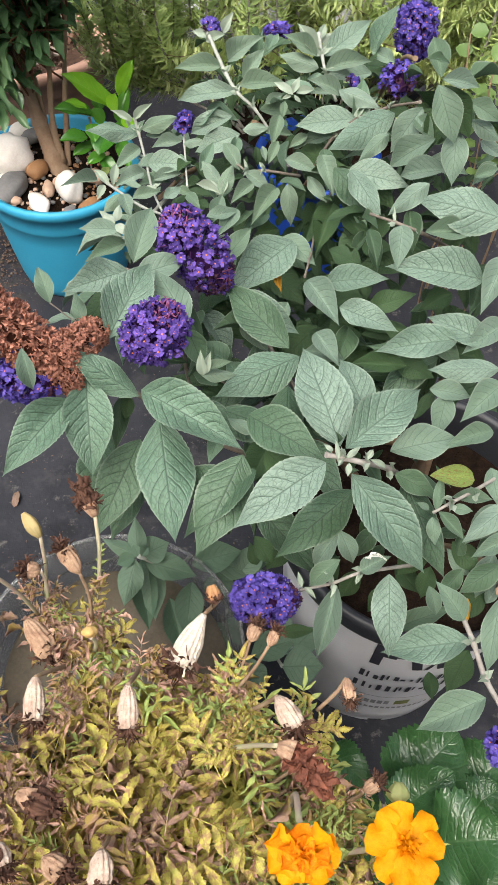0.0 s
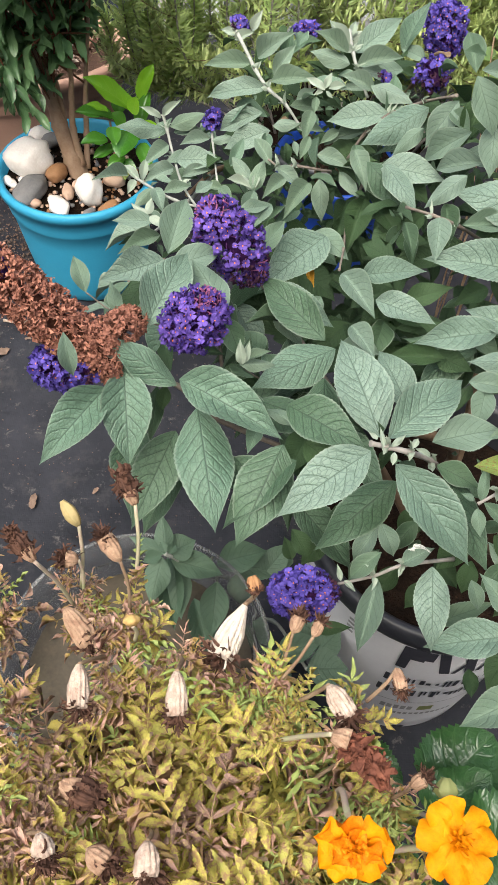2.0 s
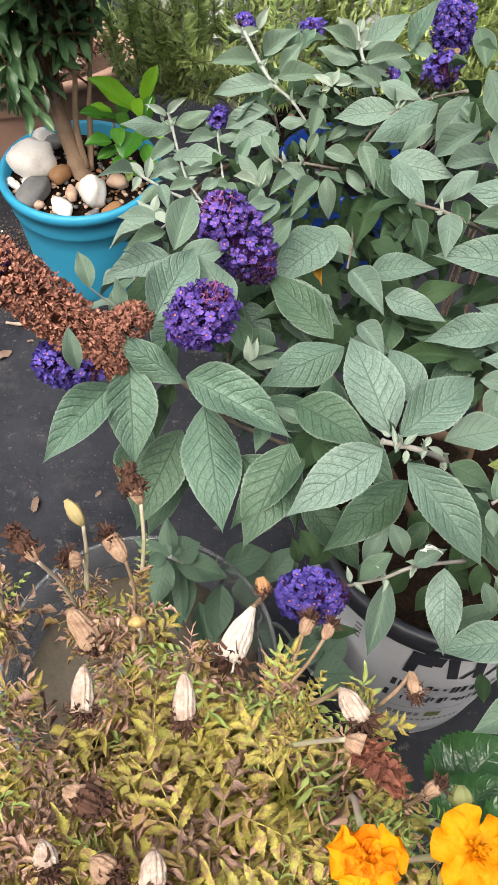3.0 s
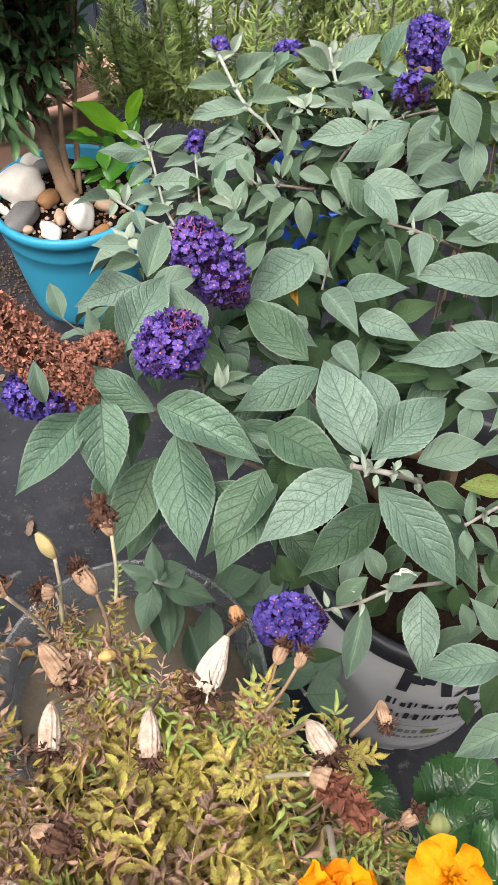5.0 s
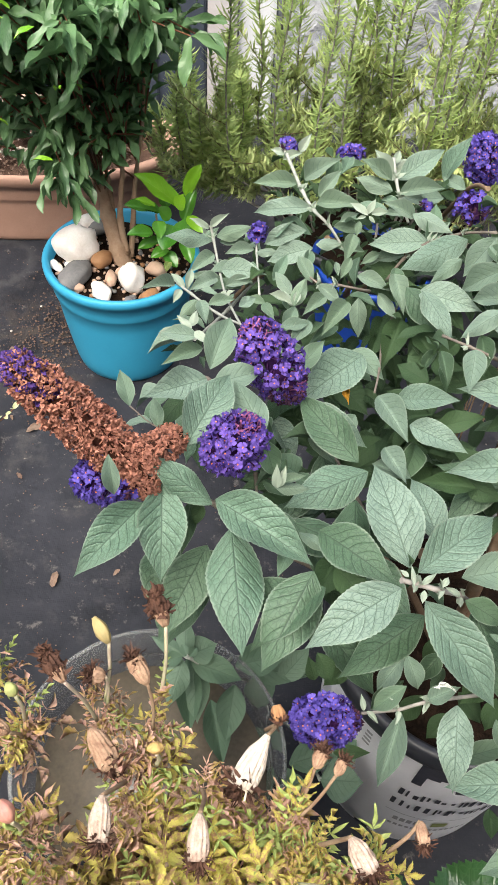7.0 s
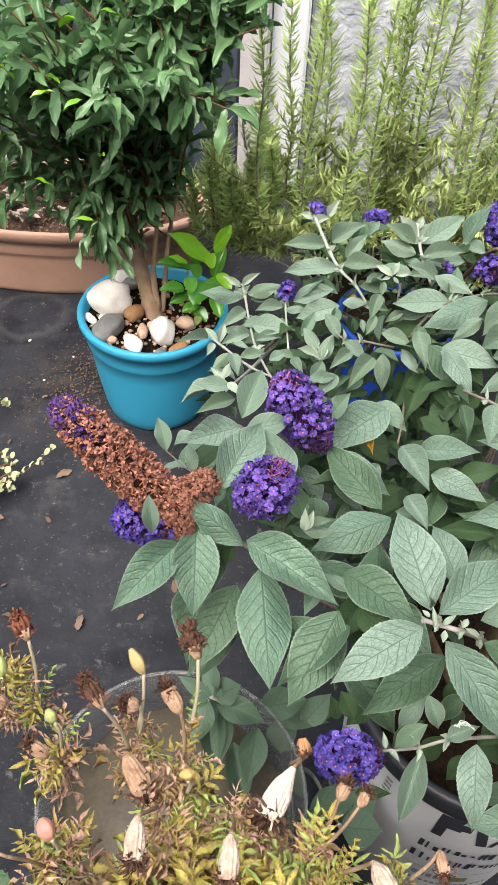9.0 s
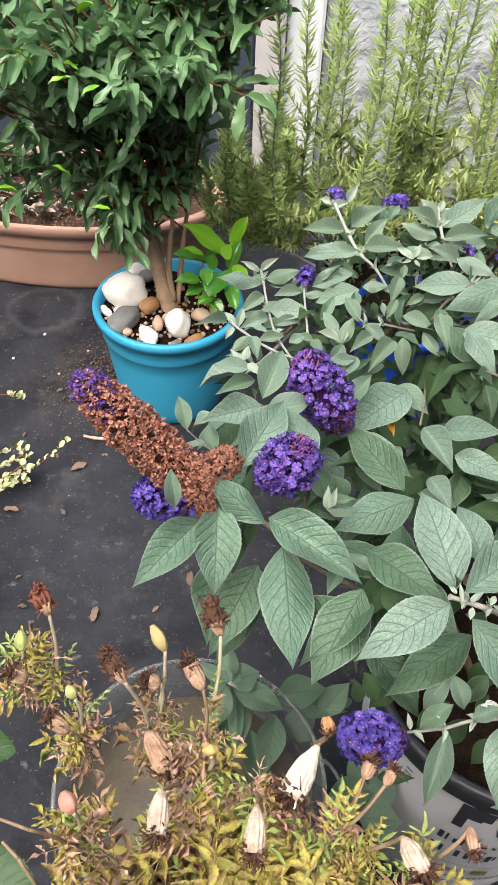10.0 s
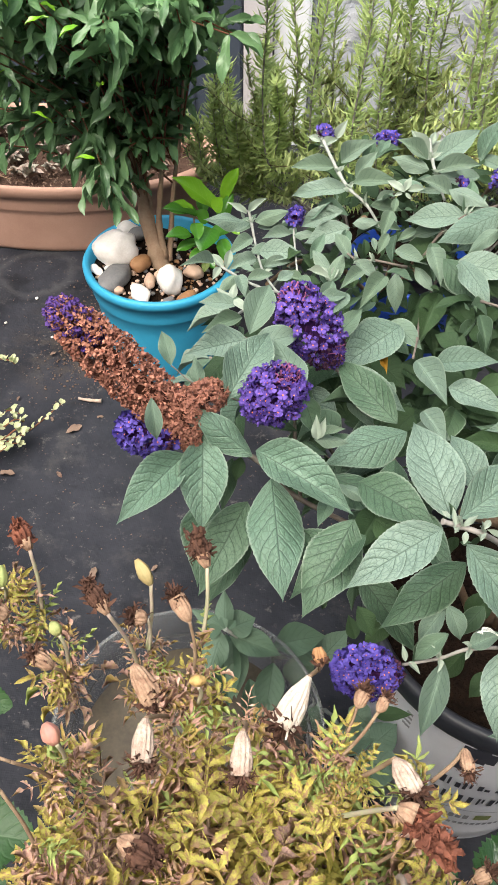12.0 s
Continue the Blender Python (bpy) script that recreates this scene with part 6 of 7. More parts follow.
leaf(silver, (0.072, 0.682, 0.694), (0.053, 0.673, 0.685), 0.011, -32)
leaf(silver, (0.097, 0.683, 0.694), (0.064, 0.682, 0.684), 0.016, -37)
leaf(silver, (0.059, 0.680, 0.679), (0.081, 0.688, 0.690), 0.012, 32)
leaf(silver, (0.031, 0.704, 0.681), (0.060, 0.701, 0.681), 0.013, 37)
leaf(green, (0.097, 0.623, 0.661), (0.080, 0.576, 0.638), 0.025, -7)
leaf(green, (0.075, 0.677, 0.631), (0.053, 0.673, 0.597), 0.019, -42)
leaf(green, (0.032, 0.646, 0.647), (0.024, 0.614, 0.631), 0.017, -6)
leaf(green, (0.076, 0.634, 0.592), (0.035, 0.614, 0.586), 0.021, -27)
leaf(green, (0.011, 0.607, 0.607), (0.040, 0.571, 0.588), 0.023, 20)
leaf(green, (0.108, 0.642, 0.578), (0.079, 0.677, 0.586), 0.021, -24)
leaf(young, (0.086, 0.793, 0.727), (0.091, 0.807, 0.738), 0.008, 10)
leaf(young, (0.086, 0.795, 0.725), (0.101, 0.806, 0.729), 0.008, 30)
leaf(young, (0.086, 0.785, 0.721), (0.108, 0.799, 0.726), 0.009, 31)
leaf(young, (0.085, 0.764, 0.728), (0.071, 0.764, 0.736), 0.007, -46)
leaf(young, (-0.029, 0.860, 0.694), (-0.041, 0.865, 0.704), 0.007, -38)
leaf(silver, (-0.108, 0.605, 0.627), (-0.157, 0.598, 0.608), 0.019, 6)
leaf(silver, (-0.112, 0.622, 0.606), (-0.147, 0.620, 0.622), 0.015, -10)
leaf(sage, (-0.100, 0.660, 0.600), (-0.112, 0.655, 0.632), 0.014, 4)
leaf(sage, (-0.101, 0.640, 0.612), (-0.135, 0.638, 0.622), 0.014, 12)
stem([(-0.05, 0.80, 0.56), (-0.08, 0.70, 0.59), (-0.100, 0.645, 0.606), (-0.108, 0.605, 0.627)], 0.0020, 0.0011)
spike((0.203, 0.850, 0.679), (0.194, 0.878, 0.726), 0.025, petal_blue, 190, 0.00)
spike((-0.057, 0.763, 0.639), (-0.052, 0.774, 0.654), 0.011, petal_blue, 26, 0.00)
spike((-0.031, 0.862, 0.696), (-0.026, 0.867, 0.705), 0.012, petal_blue, 24, 0.40)
spike((0.048, 0.877, 0.683), (0.047, 0.884, 0.695), 0.016, petal_blue, 34, 0.00)
spike((0.113, 0.719, 0.726), (0.116, 0.720, 0.730), 0.008, petal_blue, 7, 0.30)
stem([(0.10, 1.12, 0.28), (0.09, 0.98, 0.46), (0.05, 0.82, 0.60), (0.02, 0.72, 0.68)], 0.005, 0.0026, twig)
stem([(0.12, 1.12, 0.28), (0.13, 0.95, 0.50), (0.12, 0.80, 0.64), (0.10, 0.72, 0.69)], 0.005, 0.0026, twig)
stem([(0.08, 1.11, 0.28), (0.0, 0.95, 0.46), (-0.05, 0.80, 0.56), (-0.08, 0.70, 0.60)], 0.004, 0.002, twig)
stem([(0.12, 1.13, 0.28), (0.17, 0.98, 0.5), (0.172, 0.80, 0.70), (0.171, 0.722, 0.752)], 0.004, 0.002, twig)

inner = lambda q: q.x > -0.06
fill(mid, 46, (0.012, 0.04), 3, inner, longest=0.055)
fill(sage, 16, (0.008, 0.028), 13, lambda q: -0.10 < q.x <= -0.06, longest=0.045)
# this green fill carries the shade under the canopy in its colour
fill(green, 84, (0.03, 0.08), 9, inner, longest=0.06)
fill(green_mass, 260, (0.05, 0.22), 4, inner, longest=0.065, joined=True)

PLANT = low_shoot = thing("butterfly_bush", "small dusky green young butterfly bush low beside the tub", "shrub", (-0.02, 0.46, 0.0))
leaf(dusk, (-0.088, 0.345, 0.449), (-0.125, 0.360, 0.456), 0.015, -14)
leaf(dusk, (-0.088, 0.345, 0.449), (-0.093, 0.382, 0.463), 0.018, 2)
leaf(dusk, (-0.086, 0.350, 0.439), (-0.059, 0.366, 0.439), 0.028, 17)
leaf(dusk, (-0.091, 0.342, 0.448), (-0.101, 0.301, 0.425), 0.025, -8)
leaf(dusk, (-0.084, 0.349, 0.428), (-0.030, 0.340, 0.414), 0.027, 16)
leaf(dusk, (-0.081, 0.351, 0.417), (-0.072, 0.301, 0.389), 0.029, -1)
leaf(dusk, (-0.089, 0.360, 0.411), (-0.079, 0.294, 0.377), 0.026, -1)
leaf(dusk, (-0.039, 0.383, 0.351), (0.018, 0.400, 0.353), 0.035, 16)
leaf(dusk, (-0.034, 0.391, 0.333), (0.045, 0.388, 0.327), 0.032, 16)
leaf(dusk, (-0.014, 0.386, 0.330), (-0.000, 0.353, 0.310), 0.032, 6)
leaf(dusk, (-0.038, 0.357, 0.362), (-0.043, 0.303, 0.335), 0.030, -3)
leaf(dusk, (-0.063, 0.348, 0.337), (-0.043, 0.287, 0.308), 0.028, 2)
leaf(dusk, (0.012, 0.380, 0.327), (0.044, 0.417, 0.341), 0.029, 10)
leaf(dusk, (0.038, 0.390, 0.322), (0.032, 0.407, 0.324), 0.026, -7)
leaf(dusk, (-0.091, 0.345, 0.449), (-0.110, 0.338, 0.443), 0.014, -18)
leaf(dusk, (-0.087, 0.341, 0.458), (-0.093, 0.353, 0.459), 0.009, -4)
leaf(dusk, (-0.084, 0.341, 0.457), (-0.078, 0.352, 0.456), 0.009, 12)
leaf(dusk, (0.030, 0.309, 0.267), (0.086, 0.328, 0.272), 0.033, 11)
leaf(dusk, (0.066, 0.296, 0.265), (0.115, 0.297, 0.265), 0.045, 12)
leaf(dusk, (0.020, 0.297, 0.263), (0.047, 0.268, 0.250), 0.037, 9)
leaf(dusk, (0.047, 0.291, 0.262), (0.001, 0.286, 0.254), 0.033, -11)
leaf(dusk, (0.079, 0.314, 0.272), (0.106, 0.339, 0.279), 0.033, 7)
leaf(dusk, (0.013, 0.345, 0.280), (-0.013, 0.316, 0.264), 0.030, -9)
leaf(dusk, (0.054, 0.362, 0.256), (0.082, 0.344, 0.246), 0.031, 13)
stem([(-0.02, 0.46, 0.0), (-0.03, 0.45, 0.22), (-0.061, 0.362, 0.387), (-0.088, 0.345, 0.449)], 0.0024, 0.0016)
stem([(-0.02, 0.46, 0.0), (0.0, 0.44, 0.22), (-0.001, 0.393, 0.300), (-0.036, 0.384, 0.346)], 0.0024, 0.0016)
stem([(-0.02, 0.46, 0.0), (0.03, 0.38, 0.2), (0.055, 0.324, 0.242), (0.066, 0.296, 0.265)], 0.0022, 0.0016)


# ---- web on a curled leaf ----
PLANT = near_bush
for _k in range(4):
    _c = 0.0009 * (_k - 1.5)
    _q = Vector((0.0905, 0.2265, 0.6955))
    part("web", tube([_q + Vector((0.0012 * _k, -0.3 * _c, 0.0)), _q + Vector((0.004, 0.0024 + _c, 0.001)), _q + Vector((0.009, 0.0022 + 0.8 * _c, 0.001)), _q + Vector((0.0145, 0.2 * _c - 0.001 * (_k % 2), -0.001))], 0.00045, 0.00012, 5), web, PLANT, "white silky web on a curled leaf")


# ---- marigolds ----
marigold = thing("marigold", "dying French marigold: yellowed and brown foliage, dry seed heads", "marigold", (MARI[0], MARI[1], 0.53))


def fern_mesh(name, material, seed, pairs=4, slim=0.3, teeth=0.14, curl=0.0, limp=18):
    """A pinnate leaf with toothed leaflets, 1 long; curl and limp shrivel it."""
    rng = random.Random(seed)
    bm = bmesh.new()
    bow = lambda v: Vector((0.05 * math.sin(3 * v + seed), v, 0.10 * math.sin(3.1 * v) - curl * v * v * 0.6))

    def leaflet(b, d, ln):
        blade(bm, axes(b, b + d * ln, rng.uniform(-limp, limp), ln * slim * rng.uniform(0.85, 1.15)), 22, 2, 0.80, 0.95, rng.uniform(-0.05, 0.10), rng.uniform(0.0, 0.3) + 0.5 * curl, 0.10 + 0.3 * curl, teeth=teeth, seed=rng.randrange(99), droop=rng.uniform(0.0, 0.15) + 0.3 * curl)

    for k in range(pairs):
        v = 0.12 + 0.66 * k / max(1, pairs - 1)
        for side in (-1, 1):
            ln = (0.46 - 0.30 * abs(v - 0.40)) * rng.uniform(0.75, 1.1)
            leaflet(bow(v), Vector((side * rng.uniform(0.7, 1.0), rng.uniform(0.35, 0.85), rng.uniform(-0.18, 0.18) - curl * 0.5)).normalized(), ln)
    leaflet(bow(0.80), Vector((rng.uniform(-0.15, 0.15), 1.0, -0.05 - curl * 0.4)).normalized(), 0.46)
    tube([bow(0), bow(0.4), bow(0.84)], 0.011, 0.006, 4, 3, bm)
    me = bpy.data.meshes.new(name)
    bm.to_mesh(me)
    bm.free()
    me.materials.append(material)
    return me


FERN = {}


def build_marigold_foliage():
    rng = random.Random(19)
    FERN["y"] = [fern_mesh("leaf", fern_y, k, 4 + k % 2, 0.23 + 0.025 * (k % 3), 0.20, rng.uniform(0.0, 0.2), 18) for k in range(7)]
    FERN["m"] = [fern_mesh("leaf", fern_m, k + 31, 3 + k % 2, 0.23 + 0.03 * (k % 3), 0.18, rng.uniform(0.1, 0.35), 30) for k in range(5)]
    FERN["b"] = [fern_mesh("leaf", fern_b, k + 5, 4 + k % 3, 0.125 + 0.025 * (k % 3), 0.12, rng.uniform(0.05, 0.30), 30) for k in range(7)]
    FERN["g"] = [fern_mesh("leaf", fern_g, k + 11, 4, 0.21, 0.06, 0.04, 14) for k in range(4)]
    hub = Vector((MARI[0], MARI[1] + 0.02, 0.52))
    under = {k: bmesh.new() for k in FERN}
    n = 0
    while n < 980:
        x, y = rng.uniform(-0.22, 0.12), rng.uniform(-0.14, 0.23)
        e = ((x + 0.045) / 0.145) ** 2 + ((y - 0.022) / 0.155) ** 2
        if e > 1:
            continue
        deep = n >= 280
        z = 0.595 + 0.085 * (1 - e) ** 0.6 + (rng.uniform(-0.035, 0.015) if not deep else rng.uniform(-0.10, -0.045))
        p = Vector((x, y, z))
        away = Vector((x + 0.045, y - 0.03, 0)) * 3.0
        d = (away + Vector((rng.gauss(0, 0.8), rng.gauss(0, 0.8), rng.uniform(-0.25, 0.35)))).normalized()
        ln = rng.uniform(0.036, 0.064)
        g = rng.random()
        if g < (0.42 if x > 0.0 else 0.10):
            kind, ln = "g", ln * 0.56
        elif g < (0.74 if deep else 0.68 if e < 0.5 else 0.46):
            kind, ln = ("m", ln * 0.7) if not deep and rng.random() < 0.25 else ("y", ln * 0.92)
        else:
            kind, ln = "b", ln * 0.72
        base = p - d * ln * 0.4
        m = axes(base, base + d * ln, rng.uniform(-28, 28), ln, ln)
        if deep:
            bm = under[kind]
            first = len(bm.verts)
            bm.from_mesh(rng.choice(FERN[kind]))
            bm.verts.ensure_lookup_table()
            for v in bm.verts[first:]:
                v.co = m @ v.co
        else:
            placed("leaf", rng.choice(FERN[kind]), m, marigold)
        if n % 4 == 0:
            part("stalk", tube([hub + Vector((rng.uniform(-0.05, 0.05), rng.uniform(-0.05, 0.05), 0)), hub.lerp(base, 0.55) + Vector((0, 0, 0.01)), base], 0.0022, 0.0012, 5, 4), strawstem, marigold)
        n += 1
    for kind, mt in (("y", fern_y), ("m", fern_m), ("b", fern_b), ("g", fern_g)):
        if under[kind].verts:
            tagged(part("under_foliage", under[kind], mt, marigold), kind="stuff")
        else:
            under[kind].free()


build_marigold_foliage()


def ribbed(base, tip, radius, ribs=9, shape=(0.45, 0.85, 1.0, 0.8, 0.45), depth=0.17):
    """A ribbed bud or seed head from base to tip."""
    bm = bmesh.new()
    b, t = Vector(base), Vector(tip)
    ax = (t - b).normalized()
    x = ax.cross(Vector((0.21, 0.5, 0.8))).normalized()
    y = ax.cross(x)
    n = ribs * 4
    last = None
    for k, w in enumerate(shape):
        q = b.lerp(t, k / (len(shape) - 1))
        ring = []
        for i in range(n):
            a = 2 * math.pi * i / n
            r = radius * w * (1 + depth * math.cos(a * ribs)) * (1 + 0.20 * noise.noise(Vector((math.cos(a) * 1.6, math.sin(a) * 1.6, k * 0.6 + radius * 900))))
            ring.append(bm.verts.new(q + (x * math.cos(a) + y * math.sin(a)) * r))
        if last:
            for i in range(n):
                bm.faces.new((last[i], last[(i + 1) % n], ring[(i + 1) % n], ring[i])).smooth = True
        else:
            bm.faces.new(ring[::-1])
        last = ring
    bm.faces.new(last)
    return bm


def tuft(at, direction, length, width, count, material, parent, name="withered_petal", spread=0.6, seed=0, curl=0.45):
    """Shrivelled petals or scales in a bunch, as one mesh."""
    rng = random.Random(seed)
    bm = bmesh.new()
    for k in range(count):
        d = (Vector(direction).normalized() + Vector((rng.gauss(0, spread), rng.gauss(0, spread), rng.gauss(0, spread)))).normalized()
        ln = length * rng.uniform(0.6, 1.1) / 5
        side = d.cross(Vector((rng.gauss(0, 1), rng.gauss(0, 1), rng.gauss(0, 1)))).normalized()
        q = Vector(at)
        last = None
        for i, w in enumerate((0.35, 0.8, 1.0, 0.9, 0.75, 0.35)):
            half = side * width * 0.3 * w
            ridge = d.cross(side) * width * 0.16 * w
            row = [bm.verts.new(q - half), bm.verts.new(q + ridge), bm.verts.new(q + half)]
            if last:
                for j in range(2):
                    bm.faces.new((last[j], last[j + 1], row[j + 1], row[j])).smooth = True
            last = row
            bend = curl * (0.4 + 0.3 * i)
            d = (d + Vector((rng.gauss(0, bend), rng.gauss(0, bend), rng.gauss(0, bend)))).normalized()
            side = (side + Vector((rng.gauss(0, 0.25), rng.gauss(0, 0.25), rng.gauss(0, 0.25)))).normalized()
            q = q + d * ln
    return tagged(part(name, bm, material, parent), kind="stuff")


SEED = 0


def seed_head(root, neck, tip, width, kind, stalk):
    """One stalk of the marigold with what is left of its flower."""
    global SEED
    SEED += 1
    r, n, t = Vector(root), Vector(neck), Vector(tip)
    ax = (t - n).normalized()
    thick = 0.0012 if kind in ("straw", "bare") else 0.0014
    part("stalk", tube([r, r.lerp(n, 0.5) + Vector((0.002, 0, 0.003)), n], thick, thick * 0.85), stalk, marigold)
    rad = width / 2
    rng = random.Random(SEED + 300)
    for k in range(0 if kind == "rustbud" or (r.y > 0.2 and abs(r.x) < 0.03) else 12 if r.x < -0.13 else 8):
        q = r.lerp(n, rng.uniform(-0.9, 0.15))
        d = Vector((rng.gauss(0, 1), rng.gauss(0, 1), rng.uniform(0.0, 0.9))).normalized()
        ln = rng.uniform(0.016, 0.030)
        placed("leaf", rng.choice(FERN[rng.choice("bbmbgby" if r.x < -0.04 else "ggbyy")]), axes(q, q + d * ln, rng.uniform(-50, 50), ln, ln), marigold)
    if kind == "bare":
        part("stalk", tube([n, t], thick * 0.85, thick * 0.7), stalk, marigold)
    elif kind in ("burnt", "sienna"):
        cup = part("calyx", ribbed(n, n.lerp(t, 0.4), rad * 0.58, 7, (0.4, 0.8, 1.0)), straw, marigold)
        tone = burnt if kind == "burnt" else sienna
        part("withered_head", ribbed(n.lerp(t, 0.3), n.lerp(t, 0.95), rad * 0.62, 9, (0.8, 0.95, 1.0, 0.85, 0.4), 0.3), tone, cup)
        for k in range(4):
            tuft(n.lerp(t, 0.25 + 0.18 * k), ax, (t - n).length * 0.55, rad * 0.6, 30, tone, cup, seed=SEED + 70 * k, spread=0.55, curl=0.5)
    elif kind in ("straw", "ivory", "bone"):
        dry = {"straw": straw, "ivory": ivory, "bone": bone}[kind]
        head = part("seed_head", ribbed(n, t, rad * 0.82, 13, (0.22, 0.46, 0.68, 0.84, 0.95, 1.0, 0.9) if kind == "bone" else (0.26, 0.66, 0.86, 0.95, 1.0, 0.97, 0.86), 0.09), dry, marigold)
        tuft(n.lerp(t, 0.90), ax, rad * 2.0, rad * 0.5, 70, burnt, head, seed=SEED, spread=0.8)
        tuft(n.lerp(t, 0.30), ax, (t - n).length * 0.80, rad * 0.55, 16, dry, head, "dry_bract", 0.12, SEED + 50, 0.12)
    elif kind == "dead":
        part("calyx", ribbed(n, n.lerp(t, 0.45), rad * 0.5, 7, (0.5, 0.9, 1.0)), straw, marigold)
        fall = (ax + Vector((0.3, -0.7, -0.2))).normalized()
        for k in range(4):
            tuft(n.lerp(t, 0.4) + fall * 0.0055 * k, fall, 0.013, 0.0085, 34, sienna, marigold, "dead_flower", 0.5, SEED + k, 0.5)
    elif kind == "rustbud":
        head = part("seed_head", ribbed(n, t, rad * 0.62, 8, (0.5, 0.9, 1.0, 0.9, 0.6)), rustbud, marigold)
        tuft(n, ax, rad * 1.4, rad * 0.8, 36, burnt, head, seed=SEED, spread=0.8)
    else:
        mat = {"budgold": budgold, "budgreen": budgreen, "budpink": budpink, "budsmall": budbrass}[kind]
        head = part("bud", ribbed(n, t, rad, 7, (0.35, 0.75, 1.0, 0.95, 0.7, 0.3), 0.07), mat, marigold)
        if kind == "budsmall":
            tuft(n.lerp(t, 0.6), ax, rad, rad * 0.6, 8, straw, head, seed=SEED)


seed_head((-0.086, 0.215, 0.667), (-0.084, 0.241, 0.721), (-0.094, 0.258, 0.733), 0.0168, 'burnt', greenstem)
seed_head((-0.125, 0.218, 0.648), (-0.120, 0.233, 0.707), (-0.131, 0.245, 0.717), 0.0094, 'budgold', greenstem)
seed_head((-0.088, 0.195, 0.665), (-0.090, 0.204, 0.717), (-0.100, 0.216, 0.725), 0.0129, 'straw', strawstem)
seed_head((-0.123, 0.215, 0.649), (-0.121, 0.218, 0.689), (-0.129, 0.218, 0.690), 0.0131, 'straw', greenstem)
seed_head((-0.127, 0.202, 0.655), (-0.136, 0.193, 0.737), (-0.149, 0.206, 0.747), 0.0147, 'burnt', greenstem)
seed_head((-0.098, 0.153, 0.690), (-0.122, 0.180, 0.701), (-0.106, 0.162, 0.691), 0.0161, 'straw', strawstem)
seed_head((-0.097, 0.155, 0.689), (-0.102, 0.133, 0.739), (-0.101, 0.112, 0.732), 0.0138, 'ivory', strawstem)
seed_head((-0.052, 0.154, 0.695), (-0.049, 0.122, 0.763), (-0.048, 0.102, 0.757), 0.0127, 'ivory', strawstem)
seed_head((-0.004, 0.218, 0.648), (-0.014, 0.191, 0.685), (-0.029, 0.161, 0.675), 0.0207, 'bone', strawstem)
seed_head((-0.014, 0.209, 0.644), (-0.007, 0.199, 0.688), (-0.010, 0.208, 0.692), 0.0126, 'rustbud', strawstem)
seed_head((0.002, 0.147, 0.666), (0.015, 0.171, 0.692), (0.019, 0.180, 0.695), 0.0108, 'straw', strawstem)
seed_head((0.005, 0.145, 0.670), (0.026, 0.164, 0.704), (0.030, 0.172, 0.707), 0.0084, 'straw', strawstem)
seed_head((0.014, 0.126, 0.700), (0.027, 0.119, 0.755), (0.037, 0.104, 0.752), 0.0135, 'ivory', strawstem)
seed_head((0.006, 0.108, 0.693), (0.026, 0.092, 0.767), (0.043, 0.085, 0.767), 0.0205, 'dead', greenstem)
seed_head((0.051, 0.121, 0.723), (0.066, 0.134, 0.739), (0.068, 0.123, 0.736), 0.0084, 'straw', strawstem)
seed_head((0.077, 0.089, 0.638), (0.083, 0.090, 0.666), (0.091, 0.094, 0.668), 0.0103, 'straw', strawstem)
seed_head((0.106, 0.077, 0.636), (0.103, 0.083, 0.664), (0.104, 0.095, 0.667), 0.0133, 'budgreen', greenstem)
seed_head((-0.107, 0.089, 0.674), (-0.108, 0.079, 0.715), (-0.087, 0.072, 0.710), 0.0201, 'burnt', strawstem)
seed_head((-0.090, 0.060, 0.664), (-0.092, 0.050, 0.706), (-0.082, 0.044, 0.703), 0.0148, 'straw', strawstem)
seed_head((-0.065, 0.066, 0.667), (-0.062, 0.054, 0.708), (-0.061, 0.038, 0.706), 0.0153, 'ivory', strawstem)
seed_head((-0.132, 0.063, 0.665), (-0.117, 0.057, 0.708), (-0.112, 0.046, 0.706), 0.0136, 'ivory', strawstem)
seed_head((-0.081, 0.168, 0.682), (-0.079, 0.164, 0.715), (-0.080, 0.170, 0.718), 0.0104, 'budsmall', greenstem)
seed_head((-0.197, 0.226, 0.668), (-0.195, 0.234, 0.734), (-0.205, 0.246, 0.745), 0.0159, 'sienna', greenstem)
seed_head((-0.173, 0.196, 0.658), (-0.174, 0.199, 0.693), (-0.180, 0.205, 0.698), 0.0085, 'budgreen', greenstem)
seed_head((-0.170, 0.183, 0.666), (-0.170, 0.174, 0.699), (-0.182, 0.178, 0.705), 0.0113, 'straw', strawstem)
seed_head((-0.153, 0.124, 0.679), (-0.149, 0.119, 0.726), (-0.157, 0.128, 0.731), 0.0102, 'budpink', greenstem)
seed_head((-0.159, 0.117, 0.677), (-0.171, 0.108, 0.725), (-0.188, 0.110, 0.731), 0.0033, 'bare', strawstem)
seed_head((-0.159, 0.079, 0.661), (-0.174, 0.095, 0.718), (-0.184, 0.101, 0.723), 0.0034, 'bare', strawstem)
seed_head((-0.218, 0.225, 0.687), (-0.206, 0.209, 0.729), (-0.209, 0.220, 0.736), 0.0088, 'budgreen', greenstem)
seed_head((-0.214, 0.212, 0.673), (-0.201, 0.197, 0.716), (-0.210, 0.198, 0.720), 0.0126, 'straw', strawstem)


